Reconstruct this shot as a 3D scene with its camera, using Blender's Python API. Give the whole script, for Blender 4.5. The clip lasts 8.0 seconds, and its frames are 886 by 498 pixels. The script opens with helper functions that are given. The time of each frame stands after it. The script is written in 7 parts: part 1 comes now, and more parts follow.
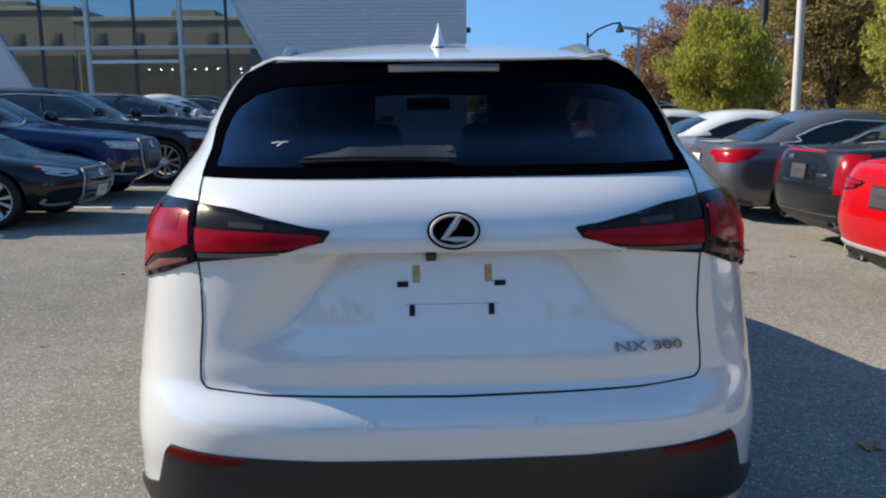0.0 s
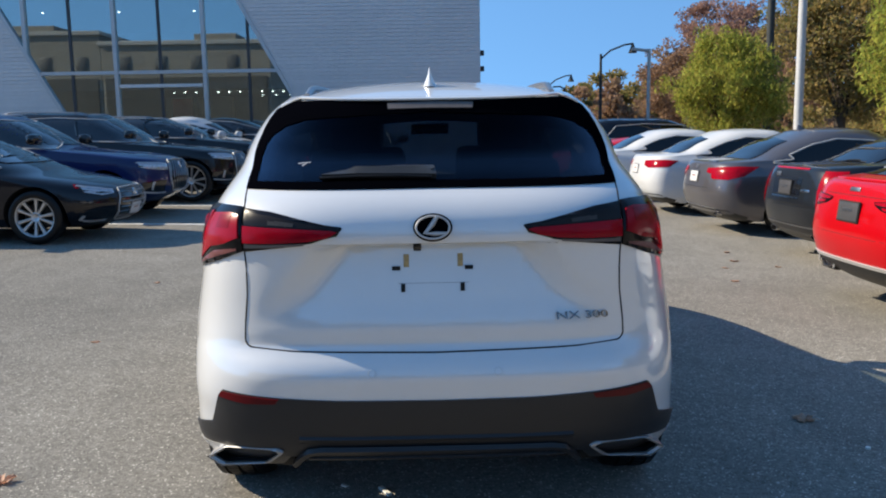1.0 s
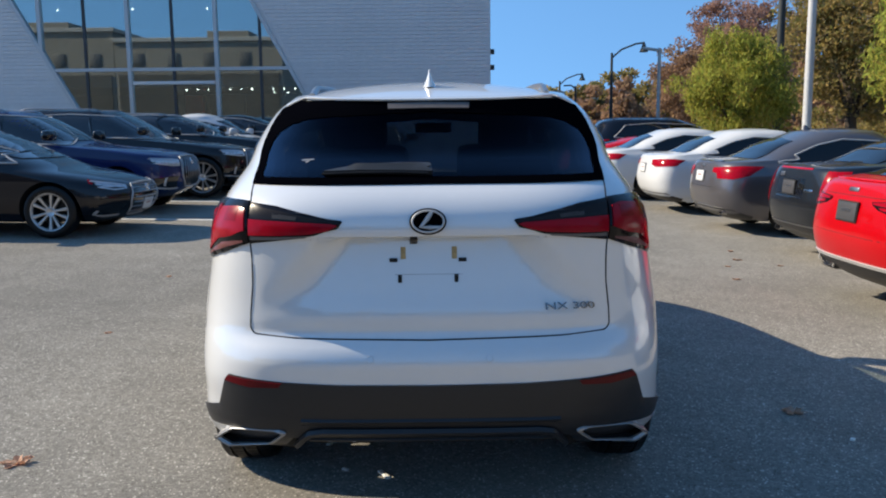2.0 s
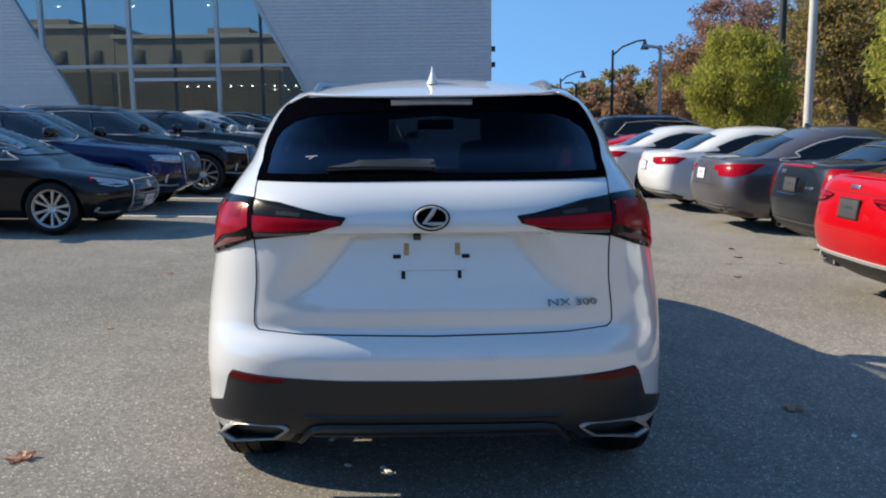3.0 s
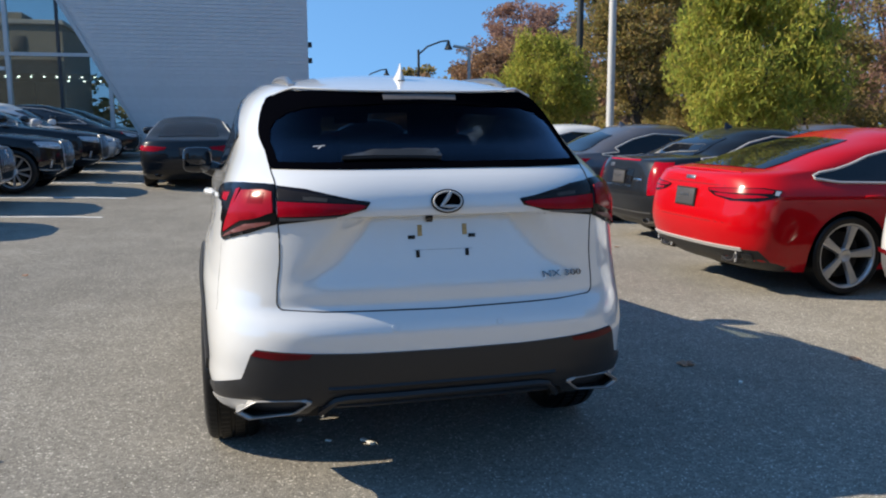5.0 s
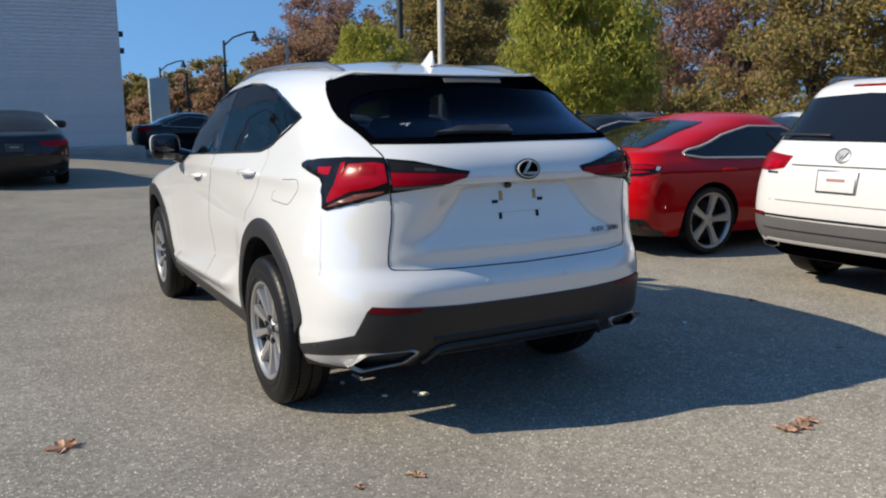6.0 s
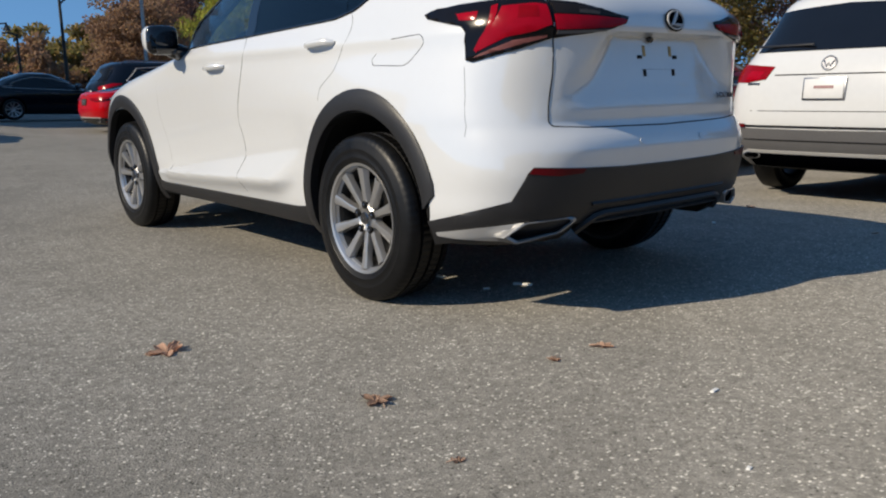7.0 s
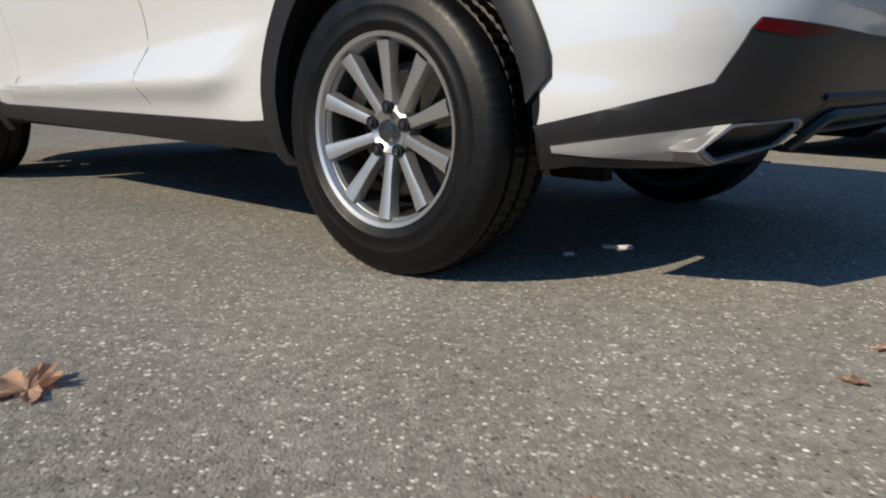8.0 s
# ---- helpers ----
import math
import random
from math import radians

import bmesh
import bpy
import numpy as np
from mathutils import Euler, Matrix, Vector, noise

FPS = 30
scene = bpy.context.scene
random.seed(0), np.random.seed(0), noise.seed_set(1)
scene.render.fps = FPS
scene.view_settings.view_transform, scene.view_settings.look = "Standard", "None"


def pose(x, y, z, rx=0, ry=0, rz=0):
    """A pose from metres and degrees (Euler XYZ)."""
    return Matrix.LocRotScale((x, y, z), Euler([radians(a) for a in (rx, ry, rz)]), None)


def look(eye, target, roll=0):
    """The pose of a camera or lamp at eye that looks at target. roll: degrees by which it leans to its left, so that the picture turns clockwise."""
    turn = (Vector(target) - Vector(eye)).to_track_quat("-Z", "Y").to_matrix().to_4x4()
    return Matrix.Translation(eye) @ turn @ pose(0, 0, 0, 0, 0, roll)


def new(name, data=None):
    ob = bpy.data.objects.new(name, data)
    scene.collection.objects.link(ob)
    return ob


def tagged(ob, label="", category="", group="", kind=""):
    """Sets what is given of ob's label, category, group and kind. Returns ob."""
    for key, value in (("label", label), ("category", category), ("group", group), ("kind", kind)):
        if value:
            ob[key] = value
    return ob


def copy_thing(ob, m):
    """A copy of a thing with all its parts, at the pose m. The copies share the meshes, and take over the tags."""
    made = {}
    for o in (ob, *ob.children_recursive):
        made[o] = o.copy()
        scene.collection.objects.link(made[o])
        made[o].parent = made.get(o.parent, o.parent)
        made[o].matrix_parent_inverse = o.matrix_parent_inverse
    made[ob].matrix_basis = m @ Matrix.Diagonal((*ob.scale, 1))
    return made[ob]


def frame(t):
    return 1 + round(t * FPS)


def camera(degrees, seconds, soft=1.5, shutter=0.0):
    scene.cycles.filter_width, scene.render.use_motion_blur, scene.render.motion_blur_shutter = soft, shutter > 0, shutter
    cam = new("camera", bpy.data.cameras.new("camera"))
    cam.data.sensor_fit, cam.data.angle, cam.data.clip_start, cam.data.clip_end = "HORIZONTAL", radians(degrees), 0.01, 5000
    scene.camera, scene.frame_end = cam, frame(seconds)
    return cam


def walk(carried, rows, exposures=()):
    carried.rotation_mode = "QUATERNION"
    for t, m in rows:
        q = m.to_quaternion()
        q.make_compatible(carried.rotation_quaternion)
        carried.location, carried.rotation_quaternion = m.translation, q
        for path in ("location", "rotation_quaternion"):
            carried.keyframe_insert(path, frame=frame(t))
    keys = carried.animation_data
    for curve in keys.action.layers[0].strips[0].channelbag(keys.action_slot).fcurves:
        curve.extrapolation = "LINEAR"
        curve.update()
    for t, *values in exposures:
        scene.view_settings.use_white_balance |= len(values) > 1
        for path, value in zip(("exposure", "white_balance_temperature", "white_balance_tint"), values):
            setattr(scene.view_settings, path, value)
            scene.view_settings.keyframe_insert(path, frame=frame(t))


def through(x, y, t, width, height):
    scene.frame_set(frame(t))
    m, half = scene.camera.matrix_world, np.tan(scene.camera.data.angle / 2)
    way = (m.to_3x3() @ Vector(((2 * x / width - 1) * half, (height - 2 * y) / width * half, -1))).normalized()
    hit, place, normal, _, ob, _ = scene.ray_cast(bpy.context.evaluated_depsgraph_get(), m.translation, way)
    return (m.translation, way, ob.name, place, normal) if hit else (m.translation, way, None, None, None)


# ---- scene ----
# ---------------------------------------------------------------- camera
cam = camera(57.2, 8.0, soft=2.0, shutter=0.12)
PATH = [
    (0, (-0.09, -1.773, 1.359), (-0.017, 0.199, 1.035), -0.7),
    (0.5, (-0.128, -2.177, 1.381), (-0.057, -0.199, 1.092), -1.0),
    (1, (-0.006, -2.415, 1.38), (0.023, -0.434, 1.103), -1.0),
    (1.5, (0.043, -2.533, 1.383), (0.05, -0.553, 1.105), -0.8),
    (3, (0.033, -2.561, 1.381), (0.035, -0.581, 1.093), -0.6),
    (3.5, (0.023, -2.564, 1.383), (0.058, -0.586, 1.094), -0.5),
    (4, (0.009, -2.572, 1.382), (0.126, -0.596, 1.093), -0.4),
    (4.5, (-0.181, -2.642, 1.371), (0.08, -0.681, 1.083), -0.3),
    (4.7, (-0.389, -2.719, 1.373), (-0.042, -0.771, 1.082), -0.3),
    (5.8, (-1.658, -2.79, 1.333), (-0.793, -1.014, 1.017), -0.5),
    (6, (-1.916, -2.763, 1.322), (-0.968, -1.031, 1.002), -0.9),
    (6.5, (-2.423, -2.442, 1.188), (-1.302, -0.825, 0.827), -1.1),
    (7, (-2.736, -1.89, 0.872), (-1.484, -0.379, 0.484), -1.2),
    (7.5, (-2.623, -1.196, 0.604), (-1.262, 0.21, 0.191), -0.6),
    (8, (-2.246, -0.481, 0.493), (-0.762, 0.788, 0.062), 0.5),
]
walk(cam, [(t, look(eye, target, roll)) for t, eye, target, roll in PATH], exposures=[(0, 1.1, 6950, 10), (4.3, 1.1, 6950, 10), (6.0, 0.84, 7000, 10), (6.5, 0.59, 6950, 10), (7, 0.49, 7000, 10), (7.5, 0.42, 7000, 10), (8, 0.44, 7000, 10)])

# ---------------------------------------------------------------- world and sun
SUN_WAY = Vector((1.45, -0.33, -1.0)).normalized()
world = bpy.data.worlds.new("world")
scene.world = world
world.use_nodes = True
wn = world.node_tree
wn.nodes.clear()
sky = wn.nodes.new("ShaderNodeTexSky")
sky.sky_type = "NISHITA"
sky.sun_disc = False
sky.sun_elevation = math.asin(-SUN_WAY.z)
sky.sun_rotation = math.atan2(-SUN_WAY.x, -SUN_WAY.y)
sky.air_density, sky.dust_density, sky.ozone_density = 1.0, 0.0, 4.0
sky.altitude = 600
bg = wn.nodes.new("ShaderNodeBackground")
bg.inputs["Strength"].default_value = 0.132
wout = wn.nodes.new("ShaderNodeOutputWorld")
deep = wn.nodes.new("ShaderNodeHueSaturation")
deep.inputs["Hue"].default_value = 0.494
deep.inputs["Saturation"].default_value = 1.12
# clear dry air: the deep blue reaches down to the horizon
way = wn.nodes.new("ShaderNodeTexCoord")
lift = wn.nodes.new("ShaderNodeVectorMath")
lift.operation = "ADD"
lift.inputs[1].default_value = (0, 0, 0.36)
unit = wn.nodes.new("ShaderNodeVectorMath")
unit.operation = "NORMALIZE"
wn.links.new(way.outputs["Generated"], lift.inputs[0])
wn.links.new(lift.outputs["Vector"], unit.inputs[0])
wn.links.new(unit.outputs["Vector"], sky.inputs["Vector"])
wn.links.new(sky.outputs["Color"], deep.inputs["Color"])
wn.links.new(deep.outputs["Color"], bg.inputs["Color"])
wn.links.new(bg.outputs["Background"], wout.inputs["Surface"])
sun_data = bpy.data.lights.new("sun", "SUN")
sun_data.energy, sun_data.angle, sun_data.color = 3.55, radians(0.53), (1.0, 0.90, 0.74)
sun = new("sun", sun_data)
sun.matrix_world = Matrix.Translation((-20, 5, 30)) @ SUN_WAY.to_track_quat("-Z", "Y").to_matrix().to_4x4()

# ---------------------------------------------------------------- materials
def material(name, color=(0.8, 0.8, 0.8), rough=0.5, metal=0.0, coat=0.0, vary=0.0, scale=8.0, bump=0.0, bump_scale=60.0,
             transmission=0.0, emit=None, emit_power=0.0, rough_vary=0.0, sub=0.0, ior=1.45, random_tint=0.0, fine=0.0):
    """A Principled material whose colour and gloss vary at two scales, with an optional fine relief."""
    m = bpy.data.materials.new(name)
    m.use_nodes = True
    nt = m.node_tree
    p = nt.nodes["Principled BSDF"]
    p.inputs["Base Color"].default_value = (*color, 1)
    p.inputs["Roughness"].default_value = rough
    p.inputs["Metallic"].default_value = metal
    p.inputs["Coat Weight"].default_value = coat
    p.inputs["Coat Roughness"].default_value = 0.03
    p.inputs["IOR"].default_value = ior
    p.inputs["Transmission Weight"].default_value = transmission
    if emit:
        p.inputs["Emission Color"].default_value = (*emit, 1)
        p.inputs["Emission Strength"].default_value = emit_power
    coord = nt.nodes.new("ShaderNodeTexCoord")
    if vary or rough_vary or random_tint:
        n1 = nt.nodes.new("ShaderNodeTexNoise")
        n1.inputs["Scale"].default_value, n1.inputs["Detail"].default_value = scale, 4.0
        n2 = nt.nodes.new("ShaderNodeTexNoise")
        n2.inputs["Scale"].default_value, n2.inputs["Detail"].default_value = scale * 14, 3.0
        for n in (n1, n2):
            nt.links.new(coord.outputs["Object"], n.inputs["Vector"])
        mix = nt.nodes.new("ShaderNodeMath")
        mix.operation = "ADD"
        nt.links.new(n1.outputs["Fac"], mix.inputs[0])
        nt.links.new(n2.outputs["Fac"], mix.inputs[1])
        ramp = nt.nodes.new("ShaderNodeMapRange")
        ramp.inputs["From Min"].default_value, ramp.inputs["From Max"].default_value = 0.6, 1.4
        ramp.inputs["To Min"].default_value, ramp.inputs["To Max"].default_value = 1 - vary, 1 + vary
        nt.links.new(mix.outputs[0], ramp.inputs["Value"])
        val = ramp.outputs["Result"]
        if random_tint:
            geo = nt.nodes.new("ShaderNodeObjectInfo")
            rr = nt.nodes.new("ShaderNodeMapRange")
            rr.inputs["To Min"].default_value, rr.inputs["To Max"].default_value = 1 - random_tint, 1 + random_tint
            nt.links.new(geo.outputs["Random"], rr.inputs["Value"])
            mm = nt.nodes.new("ShaderNodeMath")
            mm.operation = "MULTIPLY"
            nt.links.new(val, mm.inputs[0])
            nt.links.new(rr.outputs["Result"], mm.inputs[1])
            val = mm.outputs[0]
        mul = nt.nodes.new("ShaderNodeVectorMath")
        mul.operation = "SCALE"
        mul.inputs[0].default_value = color
        nt.links.new(val, mul.inputs["Scale"])
        nt.links.new(mul.outputs["Vector"], p.inputs["Base Color"])
        if rough_vary:
            r2 = nt.nodes.new("ShaderNodeMapRange")
            r2.inputs["From Min"].default_value, r2.inputs["From Max"].default_value = 0.6, 1.4
            r2.inputs["To Min"].default_value, r2.inputs["To Max"].default_value = max(0, rough - rough_vary), min(1, rough + rough_vary)
            nt.links.new(mix.outputs[0], r2.inputs["Value"])
            nt.links.new(r2.outputs["Result"], p.inputs["Roughness"])
    if bump:
        nb = nt.nodes.new("ShaderNodeTexNoise")
        nb.inputs["Scale"].default_value, nb.inputs["Detail"].default_value = bump_scale, 3.0
        nt.links.new(coord.outputs["Object"], nb.inputs["Vector"])
        bp = nt.nodes.new("ShaderNodeBump")
        bp.inputs["Strength"].default_value, bp.inputs["Distance"].default_value = bump, 0.004
        nt.links.new(nb.outputs["Fac"], bp.inputs["Height"])
        nt.links.new(bp.outputs["Normal"], p.inputs["Normal"])
    return m


def tinted_glass(name, tint, gloss=0.08, rough=0.01, mirror=(1, 1, 1)):
    """A thin pane: it lets tinted light straight through and mirrors the more the flatter it is seen."""
    m = bpy.data.materials.new(name)
    m.use_nodes = True
    nt = m.node_tree
    nt.nodes.clear()
    out = nt.nodes.new("ShaderNodeOutputMaterial")
    tr = nt.nodes.new("ShaderNodeBsdfTransparent")
    tr.inputs["Color"].default_value = (*tint, 1)
    gl = nt.nodes.new("ShaderNodeBsdfGlossy")
    gl.inputs["Roughness"].default_value = rough
    gl.inputs["Color"].default_value = (*mirror, 1)
    lw = nt.nodes.new("ShaderNodeLayerWeight")
    lw.inputs["Blend"].default_value = 0.5
    steep = nt.nodes.new("ShaderNodeMath")
    steep.operation = "POWER"
    steep.inputs[1].default_value = 5.0
    nt.links.new(lw.outputs["Facing"], steep.inputs[0])
    fr = nt.nodes.new("ShaderNodeMapRange")
    fr.inputs["To Min"].default_value, fr.inputs["To Max"].default_value = gloss, 1.0
    nt.links.new(steep.outputs[0], fr.inputs["Value"])
    mix = nt.nodes.new("ShaderNodeMixShader")
    nt.links.new(fr.outputs["Result"], mix.inputs["Fac"])
    nt.links.new(tr.outputs[0], mix.inputs[1])
    nt.links.new(gl.outputs[0], mix.inputs[2])
    nt.links.new(mix.outputs[0], out.inputs["Surface"])
    return m


def asphalt_material():
    m = bpy.data.materials.new("asphalt")
    m.use_nodes = True
    nt = m.node_tree
    L = nt.links.new
    p = nt.nodes["Principled BSDF"]
    p.inputs["Roughness"].default_value = 0.88
    p.inputs["Diffuse Roughness"].default_value = 0.38
    p.inputs["Specular IOR Level"].default_value = 0.155
    co = nt.nodes.new("ShaderNodeTexCoord").outputs["Object"]

    def noise_node(scale, detail=4.0):
        n = nt.nodes.new("ShaderNodeTexNoise")
        n.inputs["Scale"].default_value, n.inputs["Detail"].default_value = scale, detail
        L(co, n.inputs["Vector"])
        return n.outputs["Fac"]

    def spread(value, a, b, lo, hi):
        r = nt.nodes.new("ShaderNodeMapRange")
        for k, v in zip(("From Min", "From Max", "To Min", "To Max"), (a, b, lo, hi)):
            r.inputs[k].default_value = v
        L(value, r.inputs["Value"])
        return r.outputs["Result"]

    def times(a, b):
        n = nt.nodes.new("ShaderNodeMath")
        n.operation = "MULTIPLY"
        L(a, n.inputs[0]), L(b, n.inputs[1])
        return n.outputs[0]

    def plus(a, b):
        n = nt.nodes.new("ShaderNodeMath")
        n.operation = "ADD"
        L(a, n.inputs[0]), L(b, n.inputs[1])
        return n.outputs[0]

    def stones(scale):
        v = nt.nodes.new("ShaderNodeTexVoronoi")
        v.inputs["Scale"].default_value = scale
        L(co, v.inputs["Vector"])
        sep = nt.nodes.new("ShaderNodeSeparateColor")
        L(v.outputs["Color"], sep.inputs["Color"])
        return v.outputs["Distance"], sep.outputs["Red"], sep.outputs["Green"]

    d1, r1, g1 = stones(70.0)
    d2, r2, g2 = stones(125.0)
    d3, r3, g3 = stones(260.0)
    body = plus(spread(r1, 0.0, 1.0, 0.172, 0.242), spread(r3, 0.0, 1.0, -0.03, 0.05))
    body = plus(body, times(times(spread(r2, 0.88, 0.91, 0.0, 1.0), spread(g2, 0.0, 1.0, 0.06, 0.52)), spread(d2, 0.42, 0.56, 1.0, 0.0)))
    body = plus(body, times(times(spread(g1, 0.95, 0.96, 0.0, 1.0), spread(r2, 0.0, 1.0, 0.05, 0.30)), spread(d1, 0.36, 0.50, 1.0, 0.0)))
    body = plus(body, times(spread(g3, 0.93, 0.97, 0.0, 0.30), spread(d3, 0.3, 0.55, 1.0, 0.0)))
    body = plus(body, times(spread(g2, 0.10, 0.04, 0.0, -0.12), spread(d2, 0.40, 0.56, 1.0, 0.0)))
    body = times(body, spread(noise_node(0.35), 0.3, 0.7, 0.86, 1.12))
    body = times(body, spread(noise_node(2.2), 0.3, 0.7, 0.90, 1.08))
    body = times(body, spread(noise_node(26.0), 0.3, 0.7, 0.86, 1.12))
    tint = nt.nodes.new("ShaderNodeVectorMath")
    tint.operation = "SCALE"
    tint.inputs[0].default_value = (1.06, 1.0, 0.88)
    L(body, tint.inputs["Scale"])
    L(tint.outputs["Vector"], p.inputs["Base Color"])
    bp = nt.nodes.new("ShaderNodeBump")
    bp.inputs["Strength"].default_value, bp.inputs["Distance"].default_value = 0.45, 0.0045
    L(plus(spread(d2, 0.0, 0.5, 1.0, 0.0), spread(d3, 0.0, 0.5, 0.5, 0.0)), bp.inputs["Height"])
    L(bp.outputs["Normal"], p.inputs["Normal"])
    return m


def leaf_material(name, colors, through=0.45):
    """Leaves: each one of its own colour out of a few, dull on top, letting some light through."""
    m = bpy.data.materials.new(name)
    m.use_nodes = True
    nt = m.node_tree
    nt.nodes.clear()
    out = nt.nodes.new("ShaderNodeOutputMaterial")
    geo = nt.nodes.new("ShaderNodeNewGeometry")
    ramp = nt.nodes.new("ShaderNodeValToRGB")
    ramp.color_ramp.interpolation = "LINEAR"
    el = ramp.color_ramp.elements
    while len(el) < len(colors):
        el.new(0.5)
    for n, c in enumerate(colors):
        el[n].position = n / (len(colors) - 1)
        el[n].color = (*c, 1)
    nt.links.new(geo.outputs["Random Per Island"], ramp.inputs["Fac"])
    df = nt.nodes.new("ShaderNodeBsdfDiffuse")
    tl = nt.nodes.new("ShaderNodeBsdfTranslucent")
    mix = nt.nodes.new("ShaderNodeMixShader")
    mix.inputs["Fac"].default_value = through
    for b in (df, tl):
        nt.links.new(ramp.outputs["Color"], b.inputs["Color"])
    nt.links.new(df.outputs[0], mix.inputs[1])
    nt.links.new(tl.outputs[0], mix.inputs[2])
    nt.links.new(mix.outputs[0], out.inputs["Surface"])
    return m


def paint(name, color, rough=0.35, metal=0.0):
    m = material(name, color, rough, metal, coat=0.75, vary=0.03, scale=1.5)
    m.node_tree.nodes["Principled BSDF"].inputs["Specular IOR Level"].default_value = 0.1
    return m


M_ASPHALT = asphalt_material()
M_PEARL = material("pearl_white_paint", (0.655, 0.67, 0.68), 0.30, 0.06, coat=1.0, vary=0.012, scale=2.0)
M_PEARL.node_tree.nodes["Principled BSDF"].inputs["Coat IOR"].default_value = 2.0
M_BLACK_PAINT = paint("black_paint", (0.0035, 0.004, 0.008), 0.3)
M_BLUE_PAINT = paint("dark_blue_paint", (0.006, 0.017, 0.085), 0.3)
for m in (M_BLACK_PAINT, M_BLUE_PAINT):
    m.node_tree.nodes["Principled BSDF"].inputs["Coat Weight"].default_value = 0.8
M_GREY_PAINT = paint("grey_metallic_paint", (0.135, 0.128, 0.138), 0.30, 0.6)
M_SLATE_PAINT = paint("slate_metallic_paint", (0.012, 0.014, 0.018), 0.35, 0.3)
M_RED_PAINT = paint("red_paint", (0.42, 0.0012, 0.005), 0.3)
M_RED_PAINT.node_tree.nodes["Principled BSDF"].inputs["Coat Weight"].default_value = 0.6
M_WHITE_PAINT = paint("white_paint", (0.56, 0.575, 0.59), 0.35)
M_SILVER_PAINT = paint("silver_paint", (0.42, 0.43, 0.44), 0.35, 0.6)
M_CLAD = material("black_cladding", (0.016, 0.016, 0.0175), 0.42, vary=0.12, scale=6, bump=0.12, bump_scale=500)
M_GLOSS_BLACK = material("gloss_black_trim", (0.006, 0.006, 0.008), 0.08, coat=0.6, vary=0.1)
M_SURROUND = material("black_window_band", (0.0012, 0.0014, 0.0025), 0.5, vary=0.1)
M_SURROUND.node_tree.nodes["Principled BSDF"].inputs["Specular IOR Level"].default_value = 0.0
M_SEAM = material("panel_gap", (0.012, 0.012, 0.012), 0.9, vary=0.1)
M_CHROME = material("chrome", (0.75, 0.75, 0.76), 0.10, 1.0, vary=0.03)
M_TRIM_SILVER = material("silver_painted_trim", (0.46, 0.46, 0.46), 0.38, 0.25, vary=0.05, scale=14)
M_TIP = material("brushed_dark_metal", (0.33, 0.33, 0.33), 0.42, 0.7, vary=0.08, scale=25)
M_SATIN = material("satin_metal", (0.36, 0.36, 0.37), 0.33, 1.0, vary=0.06, scale=20)
M_ALLOY = material("alloy_wheel", (0.53, 0.525, 0.52), 0.34, 0.85, coat=0.15, vary=0.05, scale=20)
M_MIRROR = material("mirror_glass", (0.035, 0.037, 0.04), 0.03, 1.0, vary=0.02)
M_LETTER = material("dark_chrome", (0.22, 0.22, 0.23), 0.22, 1.0, vary=0.05)
M_WIPER = material("satin_black_plastic", (0.035, 0.036, 0.038), 0.32, vary=0.08, scale=12)
# wheel interior and disc: the shade behind the spokes is put into these colours
M_RIM_SHADED = material("dark_wheel_metal", (0.03, 0.03, 0.031), 0.45, 0.6, vary=0.1, scale=30)
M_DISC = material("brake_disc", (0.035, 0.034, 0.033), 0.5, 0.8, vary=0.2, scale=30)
M_RUBBER = material("tyre_rubber", (0.0042, 0.0042, 0.0046), 0.42, vary=0.25, scale=14, bump=0.10, bump_scale=260, rough_vary=0.12)
M_DARK = material("underbody", (0.003, 0.003, 0.003), 0.95, vary=0.2)
M_RUBBER.node_tree.nodes["Principled BSDF"].inputs["Specular IOR Level"].default_value = 0.35
M_PRIVACY = tinted_glass("privacy_glass", (0.25, 0.28, 0.32), 0.003, mirror=(0.6, 0.75, 1.0))
M_CLEAR = tinted_glass("cabin_glass", (0.84, 0.88, 0.87), 0.035)
M_SIDE_GLASS = tinted_glass("side_privacy_glass", (0.16, 0.18, 0.21), 0.045)
M_CAR_GLASS = material("dark_car_glass", (0.006, 0.007, 0.010), 0.03, coat=0.12, vary=0.1)
M_SHIELD = material("windscreen_glass", (0.018, 0.022, 0.030), 0.03, coat=0.6, vary=0.1)
M_LAMP_RED = material("red_lamp_lens", (0.29, 0.0010, 0.010), 0.15, coat=0.0, vary=0.22, scale=26)
M_LAMP_BRIGHT = material("bright_red_lamp", (0.28, 0.0010, 0.010), 0.22, coat=0.0, vary=0.15, scale=30)
M_LAMP_SMOKE = material("smoked_grey_lens", (0.014, 0.012, 0.012), 0.2, coat=0.05, vary=0.2, scale=20)
M_LAMP_MID = material("dim_clear_lens", (0.05, 0.047, 0.046), 0.25, coat=0.05, vary=0.25, scale=40)
M_LAMP_DEEP = material("deep_red_lens", (0.21, 0.0006, 0.004), 0.2, coat=0.05, vary=0.2, scale=30)
M_LAMP_DARK = material("smoked_lamp", (0.006, 0.005, 0.006), 0.15, coat=0.12, vary=0.2, scale=20)
M_LAMP_ROSE = material("rose_lamp_lens", (0.15, 0.055, 0.052), 0.35, coat=0.05, vary=0.25, scale=40)
M_LAMP_GREY = material("clear_lamp_lens", (0.13, 0.12, 0.118), 0.35, coat=0.05, vary=0.25, scale=40)
M_REFLECTOR = material("red_reflector", (0.10, 0.001, 0.004), 0.3, coat=0.1, vary=0.2, scale=60)
